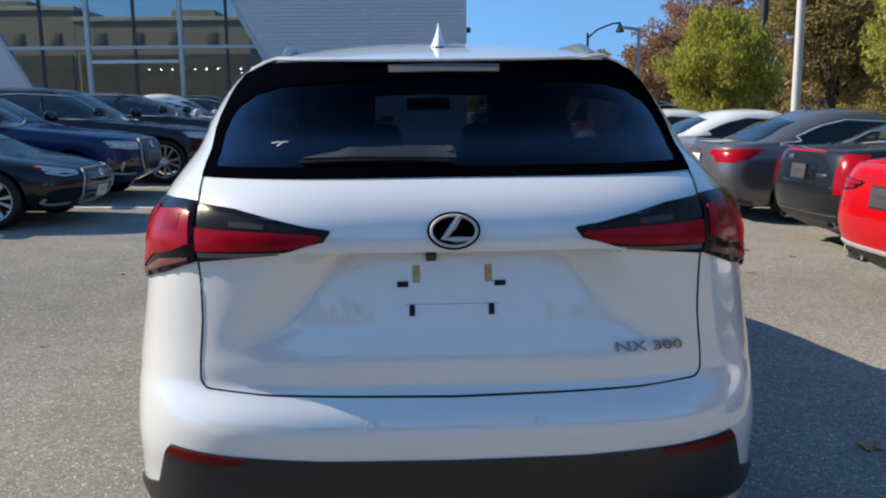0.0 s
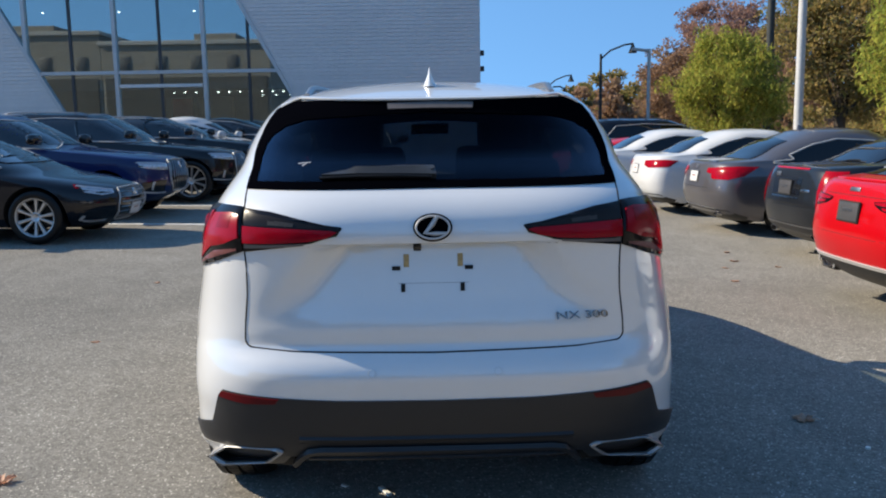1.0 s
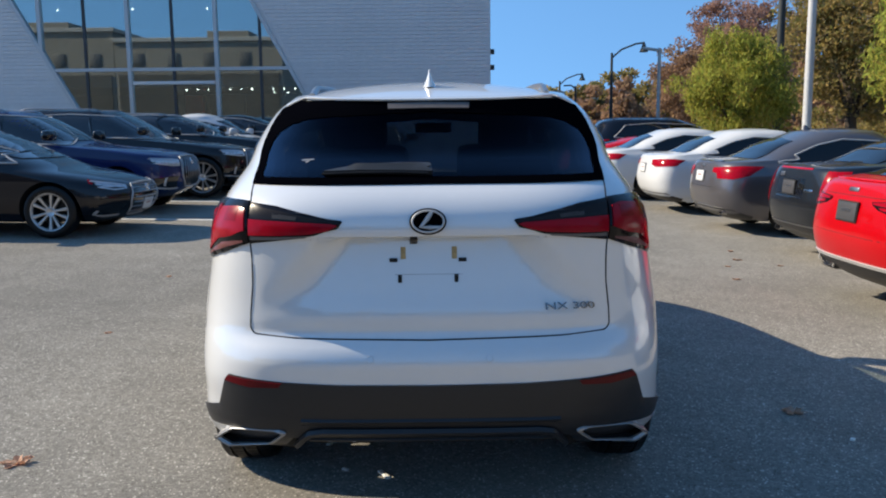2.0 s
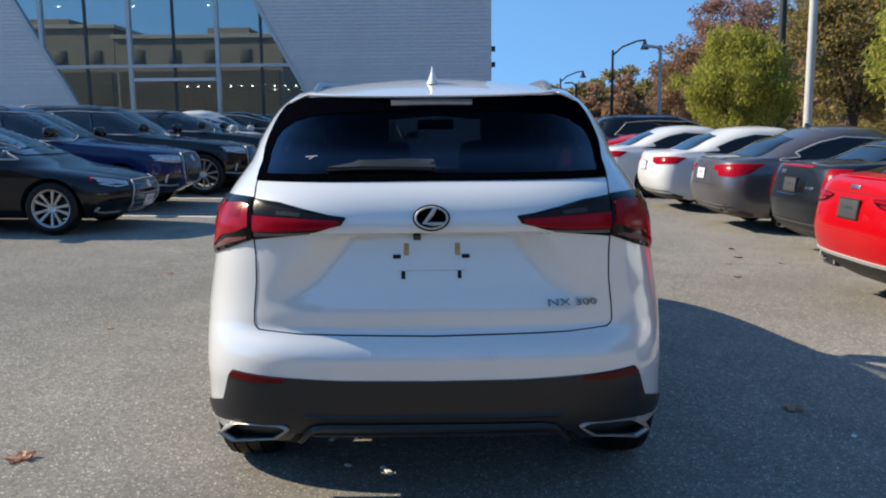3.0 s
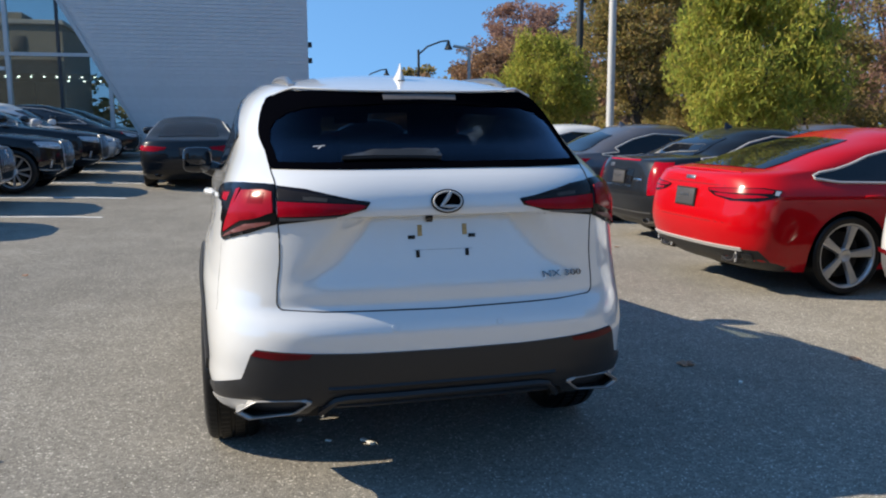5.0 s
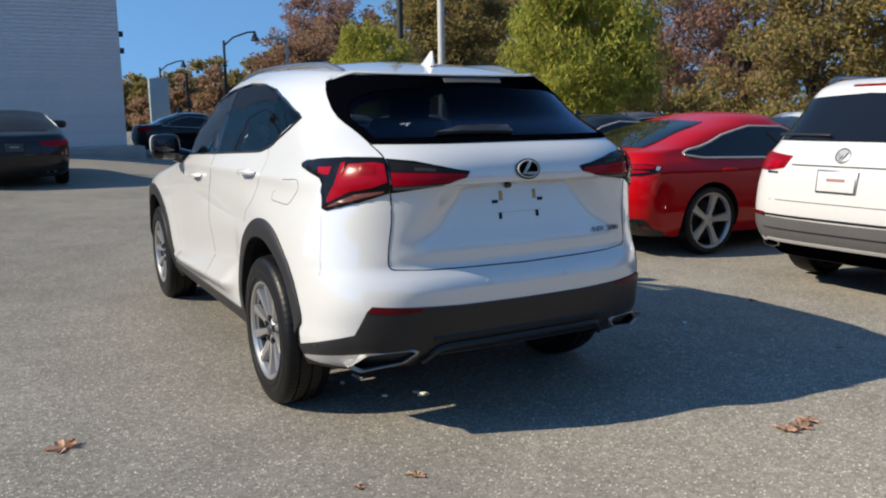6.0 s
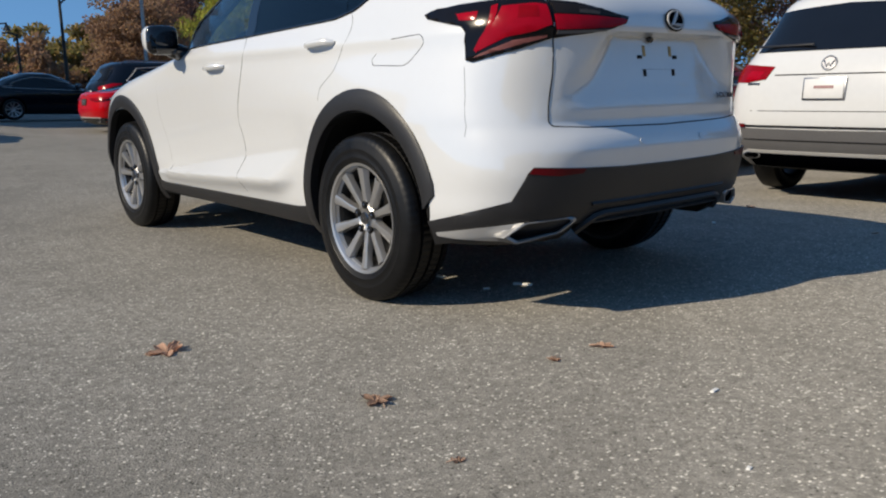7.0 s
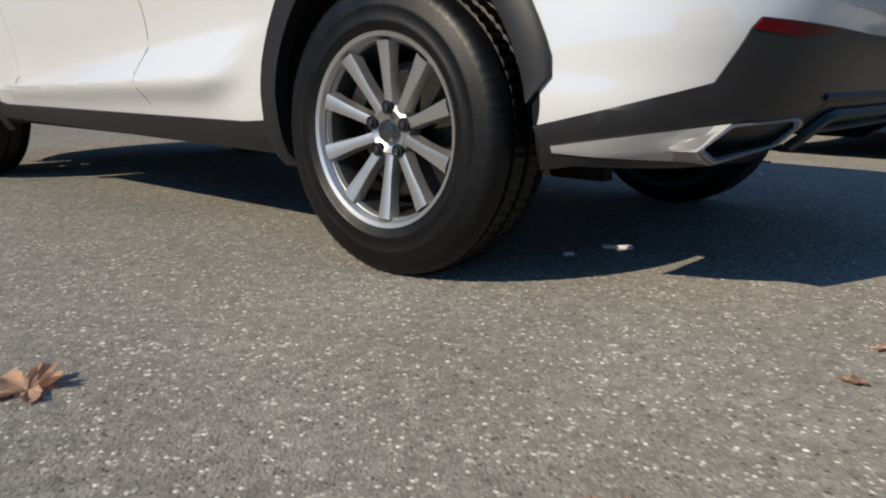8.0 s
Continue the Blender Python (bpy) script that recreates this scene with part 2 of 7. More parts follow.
for m in (M_LAMP_RED, M_LAMP_BRIGHT, M_LAMP_DARK, M_LAMP_GREY, M_LAMP_SMOKE, M_LAMP_MID, M_LAMP_DEEP, M_LAMP_ROSE, M_REFLECTOR):
    m.node_tree.nodes["Principled BSDF"].inputs["Specular IOR Level"].default_value = 0.2
M_HEADLAMP = material("headlamp_lens", (0.50, 0.52, 0.55), 0.10, 0.4, coat=1.0, vary=0.4, scale=18)
M_PLATE = material("licence_plate", (0.62, 0.63, 0.64), 0.4, vary=0.06, scale=20)
M_PLATE_TEXT = material("faded_red_print", (0.30, 0.18, 0.18), 0.5, vary=0.1, scale=40)
M_PLATE_DARK = material("dealer_plate", (0.05, 0.05, 0.055), 0.45, vary=0.1, scale=20)
M_SEAT = material("seat_leather", (0.012, 0.012, 0.012), 0.55, vary=0.2, scale=12)
M_FOAM = material("adhesive_pad", (0.42, 0.31, 0.15), 0.8, vary=0.3, scale=60)
M_STICKER = material("white_sticker", (0.36, 0.37, 0.40), 0.5, vary=0.1)
M_SIDING = material("siding_panel", (0.61, 0.62, 0.625), 0.5, 0.1, vary=0.05, scale=0.6, random_tint=0.03)
M_MULLION = material("aluminium_mullion", (0.50, 0.52, 0.53), 0.4, 0.5, vary=0.05)
M_MULLION_DARK = material("dark_mullion", (0.06, 0.065, 0.07), 0.4, 0.3, vary=0.08)
M_FACADE_GLASS = tinted_glass("facade_glass", (0.60, 0.72, 0.76), 0.37, mirror=(0.95, 1.0, 0.95))
M_GREY_TRIM = material("grey_bumper_trim", (0.10, 0.10, 0.105), 0.45, vary=0.1, scale=5)
M_PLASTER = material("beige_plaster", (0.235, 0.215, 0.185), 0.85, vary=0.1, scale=0.5, bump=0.2)
M_REFLECTION_DARKENER = material("brown_shopfront", (0.085, 0.078, 0.066), 0.6, vary=0.35, scale=0.35)
M_BLIND = material("window_with_blind", (0.10, 0.10, 0.10), 0.6, vary=0.1)
M_WHITE_WALL = material("white_wall", (0.66, 0.66, 0.65), 0.75, vary=0.06, scale=1.2)
M_FLOOR_TILE = material("showroom_floor", (0.35, 0.35, 0.35), 0.3, vary=0.08, scale=2)
M_SIGN = material("pale_blue_sign_face", (0.30, 0.40, 0.46), 0.5, vary=0.06, scale=2)
M_LIGHT = material("downlight", (0.9, 0.9, 0.9), 0.5, emit=(1.0, 0.93, 0.82), emit_power=5.0)
M_POLE_WHITE = material("pale_painted_steel", (0.50, 0.50, 0.49), 0.45, 0.2, vary=0.07, scale=3)
M_POLE_DARK = material("dark_painted_steel", (0.035, 0.04, 0.04), 0.5, 0.2, vary=0.12, scale=3)
M_WOOD_POLE = material("weathered_pole", (0.10, 0.085, 0.07), 0.9, vary=0.3, scale=5, bump=0.3)
M_LINE = material("road_marking", (0.62, 0.62, 0.60), 0.8, vary=0.25, scale=6)
M_CONCRETE = material("concrete_kerb", (0.36, 0.35, 0.33), 0.9, vary=0.15, scale=3, bump=0.2)
M_BARK = material("bark", (0.075, 0.058, 0.045), 0.95, vary=0.3, scale=7, bump=0.5, bump_scale=30)
M_DEAD_LEAF = material("dead_leaf", (0.52, 0.34, 0.245), 0.75, vary=0.35, scale=25, random_tint=0.3)
M_LITTER_AND_SUN = material("white_litter", (0.75, 0.74, 0.70), 0.7, vary=0.1, scale=20)
M_LEAF_LIME = leaf_material("lime_leaves", [(0.17, 0.20, 0.045), (0.28, 0.33, 0.07), (0.40, 0.43, 0.09), (0.44, 0.40, 0.085), (0.24, 0.20, 0.06)])
M_LEAF_OLIVE = leaf_material("olive_leaves", [(0.16, 0.17, 0.055), (0.29, 0.235, 0.09), (0.38, 0.27, 0.10), (0.25, 0.20, 0.12), (0.20, 0.20, 0.07)])
M_LEAF_RUST = leaf_material("rust_leaves", [(0.25, 0.15, 0.10), (0.34, 0.21, 0.13), (0.25, 0.17, 0.13), (0.40, 0.26, 0.13)])
M_LEAF_MAUVE = leaf_material("thin_brown_leaves", [(0.27, 0.153, 0.126), (0.36, 0.216, 0.162), (0.234, 0.162, 0.144)])

# ---------------------------------------------------------------- building tools
from mathutils.bvhtree import BVHTree


def part(name, bm, mat, parent=None, label="", smooth=35.0):
    """Links a bmesh as one mesh object, under a thing or a part."""
    bm.normal_update()
    if smooth:
        for f in bm.faces:
            f.smooth = True
        lim = radians(smooth)
        for e in bm.edges:
            if len(e.link_faces) == 2 and e.calc_face_angle(0.0) > lim:
                e.smooth = False
    me = bpy.data.meshes.new(name)
    bm.to_mesh(me)
    bm.free()
    for m in (mat if isinstance(mat, (list, tuple)) else [mat]):
        me.materials.append(m)
    ob = new(name, me)
    if parent:
        ob.parent = parent
    if label:
        tagged(ob, label)
    return ob


def shared(name, me, parent, m=None):
    ob = new(name, me)
    ob.parent = parent
    if m is not None:
        ob.matrix_basis = m
    return ob


def box(bm, size, at=(0, 0, 0), turn=None, bevel=0.0):
    m = Matrix.Translation(at) @ (turn or Matrix.Identity(4)) @ Matrix.Diagonal((*size, 1))
    geo = bmesh.ops.create_cube(bm, size=1.0, matrix=m)
    if bevel:
        edges = list({e for v in geo["verts"] for e in v.link_edges})
        bmesh.ops.bevel(bm, geom=edges, offset=bevel, segments=2, affect="EDGES", profile=0.5)
    return bm


def tube(bm, points, radii, sides=8, caps=True):
    """A swept round bar through the points."""
    pts = [Vector(p) for p in points]
    if not isinstance(radii, (list, tuple)):
        radii = [radii] * len(pts)
    rings, up = [], Vector((0, 0, 1))
    for n, p in enumerate(pts):
        d = (pts[min(n + 1, len(pts) - 1)] - pts[max(n - 1, 0)]).normalized()
        a = d.cross(up)
        if a.length < 1e-3:
            a = d.cross(Vector((1, 0, 0)))
        a.normalize()
        b = a.cross(d).normalized()
        rings.append([bm.verts.new(p + radii[n] * (math.cos(k * math.tau / sides) * a + math.sin(k * math.tau / sides) * b)) for k in range(sides)])
    for r0, r1 in zip(rings, rings[1:]):
        for k in range(sides):
            bm.faces.new((r0[k], r0[(k + 1) % sides], r1[(k + 1) % sides], r1[k]))
    if caps:
        bm.faces.new(rings[0][::-1])
        bm.faces.new(rings[-1])
    return bm


def lathe(bm, profile, axis="x", seg=48, at=(0, 0, 0), wobble=None):
    """Turns a profile of (along, radius) round an axis."""
    rings = []
    for n, (a, r) in enumerate(profile):
        ring = []
        for k in range(seg):
            t = k * math.tau / seg
            rr = r + (wobble(n, k) if wobble else 0.0)
            c, s = rr * math.cos(t), rr * math.sin(t)
            p = {"x": (a, c, s), "y": (c, a, s), "z": (c, s, a)}[axis]
            ring.append(bm.verts.new(Vector(at) + Vector(p)))
        rings.append(ring)
    for r0, r1 in zip(rings, rings[1:]):
        for k in range(seg):
            bm.faces.new((r0[k], r0[(k + 1) % seg], r1[(k + 1) % seg], r1[k]))
    return rings


def monotone(xs, ys):
    """A smooth curve through the keys that never overshoots; returns a function of arrays."""
    xs, ys = np.array(xs, float), np.array(ys, float)
    d = np.diff(ys) / np.diff(xs)
    m = np.zeros(len(xs))
    m[0], m[-1] = d[0], d[-1]
    for i in range(1, len(xs) - 1):
        m[i] = 0.0 if d[i - 1] * d[i] <= 0 else 2 * d[i - 1] * d[i] / (d[i - 1] + d[i])

    def f(x):
        x = np.clip(np.asarray(x, float), xs[0], xs[-1])
        i = np.clip(np.searchsorted(xs, x) - 1, 0, len(xs) - 2)
        h = xs[i + 1] - xs[i]
        t = (x - xs[i]) / h
        return ((2 * t**3 - 3 * t**2 + 1) * ys[i] + (t**3 - 2 * t**2 + t) * h * m[i]
                + (-2 * t**3 + 3 * t**2) * ys[i + 1] + (t**3 - t**2) * h * m[i + 1])

    return f


def step(a, b, x):
    t = min(1.0, max(0.0, (x - a) / (b - a)))
    return t * t * (3 - 2 * t)


def boolean_cut(me, cutters):
    """The mesh with the closed meshes of the cutters taken away."""
    base = bpy.data.objects.new("base", me)
    scene.collection.objects.link(base)
    tools = []
    for n, c in enumerate(cutters):
        tool = bpy.data.objects.new("tool", c)
        scene.collection.objects.link(tool)
        mod = base.modifiers.new("cut%d" % n, "BOOLEAN")
        mod.operation, mod.solver, mod.object = "DIFFERENCE", "EXACT", tool
        tools.append(tool)
    dg = bpy.context.evaluated_depsgraph_get()
    out = bpy.data.meshes.new_from_object(base.evaluated_get(dg))
    for o in (base, *tools):
        d = o.data
        bpy.data.objects.remove(o)
        if d.users == 0:
            bpy.data.meshes.remove(d)
    return out


class Skin:
    """The outer surface of a car body: level outlines, from the sill to the roof's rim. A point on it is named by the way round
    from the middle of the rear (left side: minus) and the height. Local frame: x right, y ahead, z up, the rear end at y = 0."""

    def __init__(self, rear, front, width, rear_len, front_len, rear_p=3.2, front_p=3.0, bend=None, dent=None, crown=0.06):
        self.rear, self.front, self.width = monotone(*zip(*rear)), monotone(*zip(*front)), monotone(*zip(*width))
        self.rl, self.fl = monotone(*zip(*rear_len)), monotone(*zip(*front_len))
        self.rp, self.fp = (monotone(*zip(*rear_p)) if isinstance(rear_p, list) else (lambda z: rear_p)), (lambda z: front_p)
        self.z0, self.z1 = width[0][0], width[-1][0]
        self.bend, self.dent, self.crown = bend, dent, crown
        self.zs = np.linspace(self.z0, self.z1, 240)
        self.cache = [self.outline(z) for z in self.zs]
        self.lens = [self.arc(c) for c in self.cache]

    def outline(self, z):
        """Half of the outline at a height, from the rear's middle to the front's."""
        W, yr, yf = float(self.width(z)), float(self.rear(z)), float(self.front(z))
        lr, lf, pr, pf = float(self.rl(z)), float(self.fl(z)), float(self.rp(z)), float(self.fp(z))
        over = (lr + lf) / max(0.1, yf - yr)
        if over > 0.98:
            lr, lf = lr * 0.98 / over, lf * 0.98 / over

        def quarter(p, n=140):
            a = np.linspace(0, np.pi / 2, n)
            c, s = np.cos(a), np.sin(a)
            r = (np.abs(c) ** p + np.abs(s) ** p) ** (-1 / p)
            return r * s, 1 - r * c

        qx, qy = quarter(pr)
        rx, ry = W * qx, yr + lr * qy
        qx, qy = quarter(pf)
        fx, fy = W * qx[::-1], yf - lf * qy[::-1]
        sy = np.linspace(ry[-1], fy[0], 62)[1:-1]
        return np.column_stack([np.r_[rx, np.full(60, W), fx], np.r_[ry, sy, fy]])

    @staticmethod
    def arc(c):
        return np.r_[0, np.cumsum(np.hypot(*np.diff(c, axis=0).T))]

    def at(self, s, z):
        """The place on the surface."""
        zc = min(max(z, self.z0), self.z1)
        f = (zc - self.z0) / (self.z1 - self.z0) * (len(self.zs) - 1)
        i = min(int(f), len(self.zs) - 2)
        f -= i
        a, turn = abs(s), (1 if s >= 0 else -1)
        end = (1 - f) * self.lens[i][-1] + f * self.lens[i + 1][-1]
        if a > end:
            a, turn = 2 * end - a, -turn
        p = (1 - f) * np.array([np.interp(a, self.lens[i], self.cache[i][:, k]) for k in (0, 1)])
        p += f * np.array([np.interp(a, self.lens[i + 1], self.cache[i + 1][:, k]) for k in (0, 1)])
        x, y = p[0] * turn, p[1]
        if self.dent:
            x, y = self.dent(x, y, z)
        dz = self.bend(y, z) if self.bend else 0.0
        return Vector((x, y, z + dz))

    def normal(self, s, z, e=0.006):
        n = (self.at(s + e, z) - self.at(s - e, z)).cross(self.at(s, min(z + e, self.z1)) - self.at(s, z - e))
        return n.normalized() if n.length else Vector((0, 0, 1))

    def R(self, x, z):
        """The way round to the rear's point at x; F: to the front's, counted on past the middle of the front."""
        i = min(range(len(self.zs)), key=lambda k: abs(self.zs[k] - z))
        c, l = self.cache[i], self.lens[i]
        return math.copysign(float(np.interp(abs(x), c[:140, 0], l[:140])), x)

    def F(self, x, z):
        i = min(range(len(self.zs)), key=lambda k: abs(self.zs[k] - z))
        c, l = self.cache[i], self.lens[i]
        way = float(np.interp(abs(x), c[:-141:-1, 0], l[:-141:-1]))
        return way if x >= 0 else 2 * l[-1] - way

    def S(self, y, z, side=-1):
        """The way round to the side's point at y."""
        i = min(range(len(self.zs)), key=lambda k: abs(self.zs[k] - z))
        return side * float(np.interp(y, self.cache[i][:, 1], self.lens[i]))

    def shell(self, levels, nr=40, ns=26, nf=26, inset=0.0, crown=None, rings=(0.86, 0.68, 0.45, 0.22)):
        """A closed mesh of the body between the first and the last level."""
        bm = bmesh.new()
        rows = []
        for z in levels:
            c = self.outline(z)
            l = self.arc(c)
            lr, ls = l[139], l[199]
            s = np.r_[np.linspace(0, lr, nr), np.linspace(lr, l[200], ns + 2)[1:-1], np.linspace(l[200], l[-1], nf)]
            pts = []
            for a in s:
                p = self.at(a, z)
                if inset:
                    p = p - inset * self.normal(a if a > 1e-6 else 1e-3, z)
                pts.append(p)
            pts[0].x = pts[-1].x = 0.0
            row = pts + [Vector((-p.x, p.y, p.z)) for p in pts[-2:0:-1]]
            rows.append([bm.verts.new(p) for p in row])
        n = len(rows[0])
        for r0, r1 in zip(rows, rows[1:]):
            for k in range(n):
                bm.faces.new((r0[k], r0[(k + 1) % n], r1[(k + 1) % n], r1[k]))
        low = rows[0]
        mid = sum((v.co for v in low), Vector()) / n
        cv = bm.verts.new(mid)
        for k in range(n):
            bm.faces.new((cv, low[(k + 1) % n], low[k]))
        top = rows[-1]
        ys = [v.co.y for v in top]
        ym, zm = (min(ys) + max(ys)) / 2, levels[-1]
        cr = self.crown if crown is None else crown
        prev = top
        for q in rings:
            ring = []
            for v in top:
                x, y = v.co.x * q, ym + (v.co.y - ym) * q
                base = v.co.z if not self.bend else zm + self.bend(y, zm) * 1.0
                ring.append(bm.verts.new((x, y, base + cr * (1 - q * q))))
            for k in range(n):
                bm.faces.new((prev[k], prev[(k + 1) % n], ring[(k + 1) % n], ring[k]))
            prev = ring
        cv = bm.verts.new((0, ym, zm + (self.bend(ym, zm) if self.bend else 0) + cr))
        for k in range(n):
            bm.faces.new((prev[k], prev[(k + 1) % n], cv))
        bmesh.ops.recalc_face_normals(bm, faces=bm.faces)
        return bm

    def roof_z(self, x, y):
        """The height of the roof over a place of the plan."""
        z = self.z1
        c = self.outline(z)
        ym = (c[0, 1] + c[-1, 1]) / 2
        W = float(self.width(z))
        q = max(abs(x) / W, abs(y - ym) / ((c[-1, 1] - c[0, 1]) / 2))
        q = min(1.0, q)
        return z + (self.bend(y, z) if self.bend else 0) + self.crown * (1 - q * q)


def fill(poly, grid):
    """A flat polygon cut into cells of about the given size: points and faces."""
    bm = bmesh.new()
    bm.faces.new([bm.verts.new((a, b, 0)) for a, b in poly])
    xs, ys = [p[0] for p in poly], [p[1] for p in poly]
    for lo, hi, k in ((min(xs), max(xs), 0), (min(ys), max(ys), 1)):
        n = max(1, math.ceil((hi - lo) / grid))
        for j in range(1, n):
            co, no = [0, 0, 0], [0, 0, 0]
            co[k], no[k] = lo + (hi - lo) * j / n, 1
            bmesh.ops.bisect_plane(bm, geom=bm.verts[:] + bm.edges[:] + bm.faces[:], plane_co=co, plane_no=no, dist=1e-6)
    bmesh.ops.triangulate(bm, faces=[f for f in bm.faces if len(f.verts) > 4])
    bm.verts.index_update()
    pts = [(v.co.x, v.co.y) for v in bm.verts]
    faces = [[v.index for v in f.verts] for f in bm.faces]
    rim = [tuple(v.index for v in e.verts) for e in bm.edges if e.is_boundary]
    edge = {i for e in rim for i in e}
    bm.free()
    return pts, faces, rim, edge


def patch(skin, poly, out=0.003, deep=0.012, grid=0.05, soft=0.6, bulge=0.0, bm=None):
    """A solid piece that lies on the skin, its outline given as (way round, height)."""
    pts, faces, rim, edge = fill(poly, grid)
    bm = bm or bmesh.new()
    top, bot = [], []
    for i, (s, z) in enumerate(pts):
        p, n = skin.at(s, z), skin.normal(s, z)
        top.append(bm.verts.new(p + n * (out * (soft if i in edge else 1.0) + (0 if i in edge else bulge))))
        bot.append(bm.verts.new(p - n * deep))
    for f in faces:
        bm.faces.new([top[i] for i in f])
        bm.faces.new([bot[i] for i in reversed(f)])
    for a, b in rim:
        bm.faces.new((top[a], top[b], bot[b], bot[a]))
    bmesh.ops.recalc_face_normals(bm, faces=bm.faces)
    return bm


def dense(points, gap=0.03):
    out = [points[0]]
    for a, b in zip(points, points[1:]):
        n = max(1, math.ceil(math.hypot(b[0] - a[0], b[1] - a[1]) / gap))
        out += [(a[0] + (b[0] - a[0]) * k / n, a[1] + (b[1] - a[1]) * k / n) for k in range(1, n + 1)]
    return out


def rounded(points, radius=0.03, closed=True, steps=4):
    """A polygon with its corners rounded."""
    n, out = len(points), []
    for i, p in enumerate(points):
        if not closed and i in (0, n - 1):
            out.append(p)
            continue
        p = Vector((*p, 0))
        a, b = Vector((*points[i - 1], 0)), Vector((*points[(i + 1) % n], 0))
        u, v = (a - p), (b - p)
        r = min(radius, u.length * 0.45, v.length * 0.45)
        u, v = p + u.normalized() * r, p + v.normalized() * r
        for k in range(steps + 1):
            t = k / steps
            q = (1 - t) ** 2 * u + 2 * t * (1 - t) * p + t * t * v
            out.append((q.x, q.y))
    return out


def line_on(skin, points, radius=0.003, out=0.0, bm=None, sides=5):
    """A thin bar laid along the skin."""
    bm = bm or bmesh.new()
    tube(bm, [skin.at(s, z) + skin.normal(s, z) * out for s, z in dense(points)], radius, sides)
    return bm


def mesh_of(bm):
    me = bpy.data.meshes.new("cutter")
    bm.to_mesh(me)
    bm.free()
    return me


def letters(text, size, mat, parent, m, name="lettering", label="", deep=0.004):
    """Raised lettering as a mesh."""
    cu = bpy.data.curves.new("text", "FONT")
    cu.body, cu.size, cu.extrude, cu.align_x, cu.align_y = text, size, deep, "CENTER", "CENTER"
    ob = bpy.data.objects.new("text", cu)
    scene.collection.objects.link(ob)
    me = bpy.data.meshes.new_from_object(ob.evaluated_get(bpy.context.evaluated_depsgraph_get()))
    bpy.data.objects.remove(ob)
    bpy.data.curves.remove(cu)
    me.materials.clear()
    me.materials.append(mat)
    o = new(name, me)
    o.parent = parent
    o.matrix_basis = m
    if label:
        tagged(o, label)
    return o


def ground_z(x, y):
    """The lot falls a little to one side and climbs gently towards the showroom."""
    a = min(1.0, max(0.0, (abs(x) - 1.2) / 2.0))
    q = max(0.0, min(y, 24.0) - 4.0)
    rise = 1 - 0.65 * step(-0.5, 3.0, x)
    return -0.022 * max(-14, min(x, 6)) * a + 0.0014 * rise * q * q

# ---------------------------------------------------------------- the lot
def build_ground():
    near = [i * 0.5 for i in range(-28, 53)]
    xs = [-2500, -900, -300, -120, -60, -35, -24, -18] + near + [32, 45, 70, 140, 400, 1000, 2500]
    ys = [-2500, -900, -300, -120, -60, -35, -24, -18] + near + [32, 45, 70, 140, 400, 1000, 2500]
    bm = bmesh.new()
    grid = [[bm.verts.new((x, y, ground_z(x, y))) for x in xs] for y in ys]
    for r0, r1 in zip(grid, grid[1:]):
        for k in range(len(xs) - 1):
            bm.faces.new((r0[k], r0[k + 1], r1[k + 1], r1[k]))
    ob = part("ground", bm, M_ASPHALT)
    tagged(ob, "worn grey asphalt of a car lot with pale speckled aggregate", "asphalt", kind="structure")


build_ground()


def on_ground(x, y, lift=0.0):
    return Vector((x, y, ground_z(x, y) + lift))


def parking_line(x0, y0, x1, y1, wide=0.1):
    bm = bmesh.new()
    a, b = Vector((x0, y0)), Vector((x1, y1))
    d = (b - a).normalized()
    n = Vector((-d.y, d.x)) * wide / 2
    steps = max(2, int((b - a).length / 0.5))
    prev = None
    for k in range(steps + 1):
        p = a.lerp(b, k / steps)
        row = [bm.verts.new(on_ground(*(p + n), 0.005)), bm.verts.new(on_ground(*(p - n), 0.005))]
        low = [bm.verts.new(on_ground(*(p + n), -0.01)), bm.verts.new(on_ground(*(p - n), -0.01))]
        if prev:
            bm.faces.new((prev[0], prev[1], row[1], row[0]))
            bm.faces.new((prev[0], row[0], low[0], prev[2]))
            bm.faces.new((prev[1], prev[3], low[1], row[1]))
        prev = row + low
    ob = part("parking_line", bm, M_LINE, smooth=0)
    tagged(ob, "worn white parking bay line painted on asphalt", "road marking", group="parking bay lines")

# ---------------------------------------------------------------- the showroom
FACE_Y, WALL_TOP, WALL_END = 23.4, 8.6, 1.63


def left_edge(z):
    return -11.4 - 0.55 * (z - 2.41)


def right_edge(z):
    return -4.30 - 0.54 * (z - 2.78)


def cut_poly(poly, a, b, c):
    """The part of a polygon in (x, z) where a x + b z <= c."""
    out = []
    for p, q in zip(poly, poly[1:] + poly[:1]):
        dp, dq = a * p[0] + b * p[1] - c, a * q[0] + b * q[1] - c
        if dp <= 0:
            out.append(p)
        if dp * dq < 0:
            t = dp / (dp - dq)
            out.append((p[0] + t * (q[0] - p[0]), p[1] + t * (q[1] - p[1])))
    return out


def upright_slab(poly, y0, y1):
    """A slab with the outline in (x, z), from y0 to y1."""
    bm = bmesh.new()
    a = [bm.verts.new((x, y0, z)) for x, z in poly]
    b = [bm.verts.new((x, y1, z)) for x, z in poly]
    bm.faces.new(a)
    bm.faces.new(b[::-1])
    n = len(poly)
    for k in range(n):
        bm.faces.new((a[k], b[k], b[(k + 1) % n], a[(k + 1) % n]))
    bmesh.ops.recalc_face_normals(bm, faces=bm.faces)
    return bm


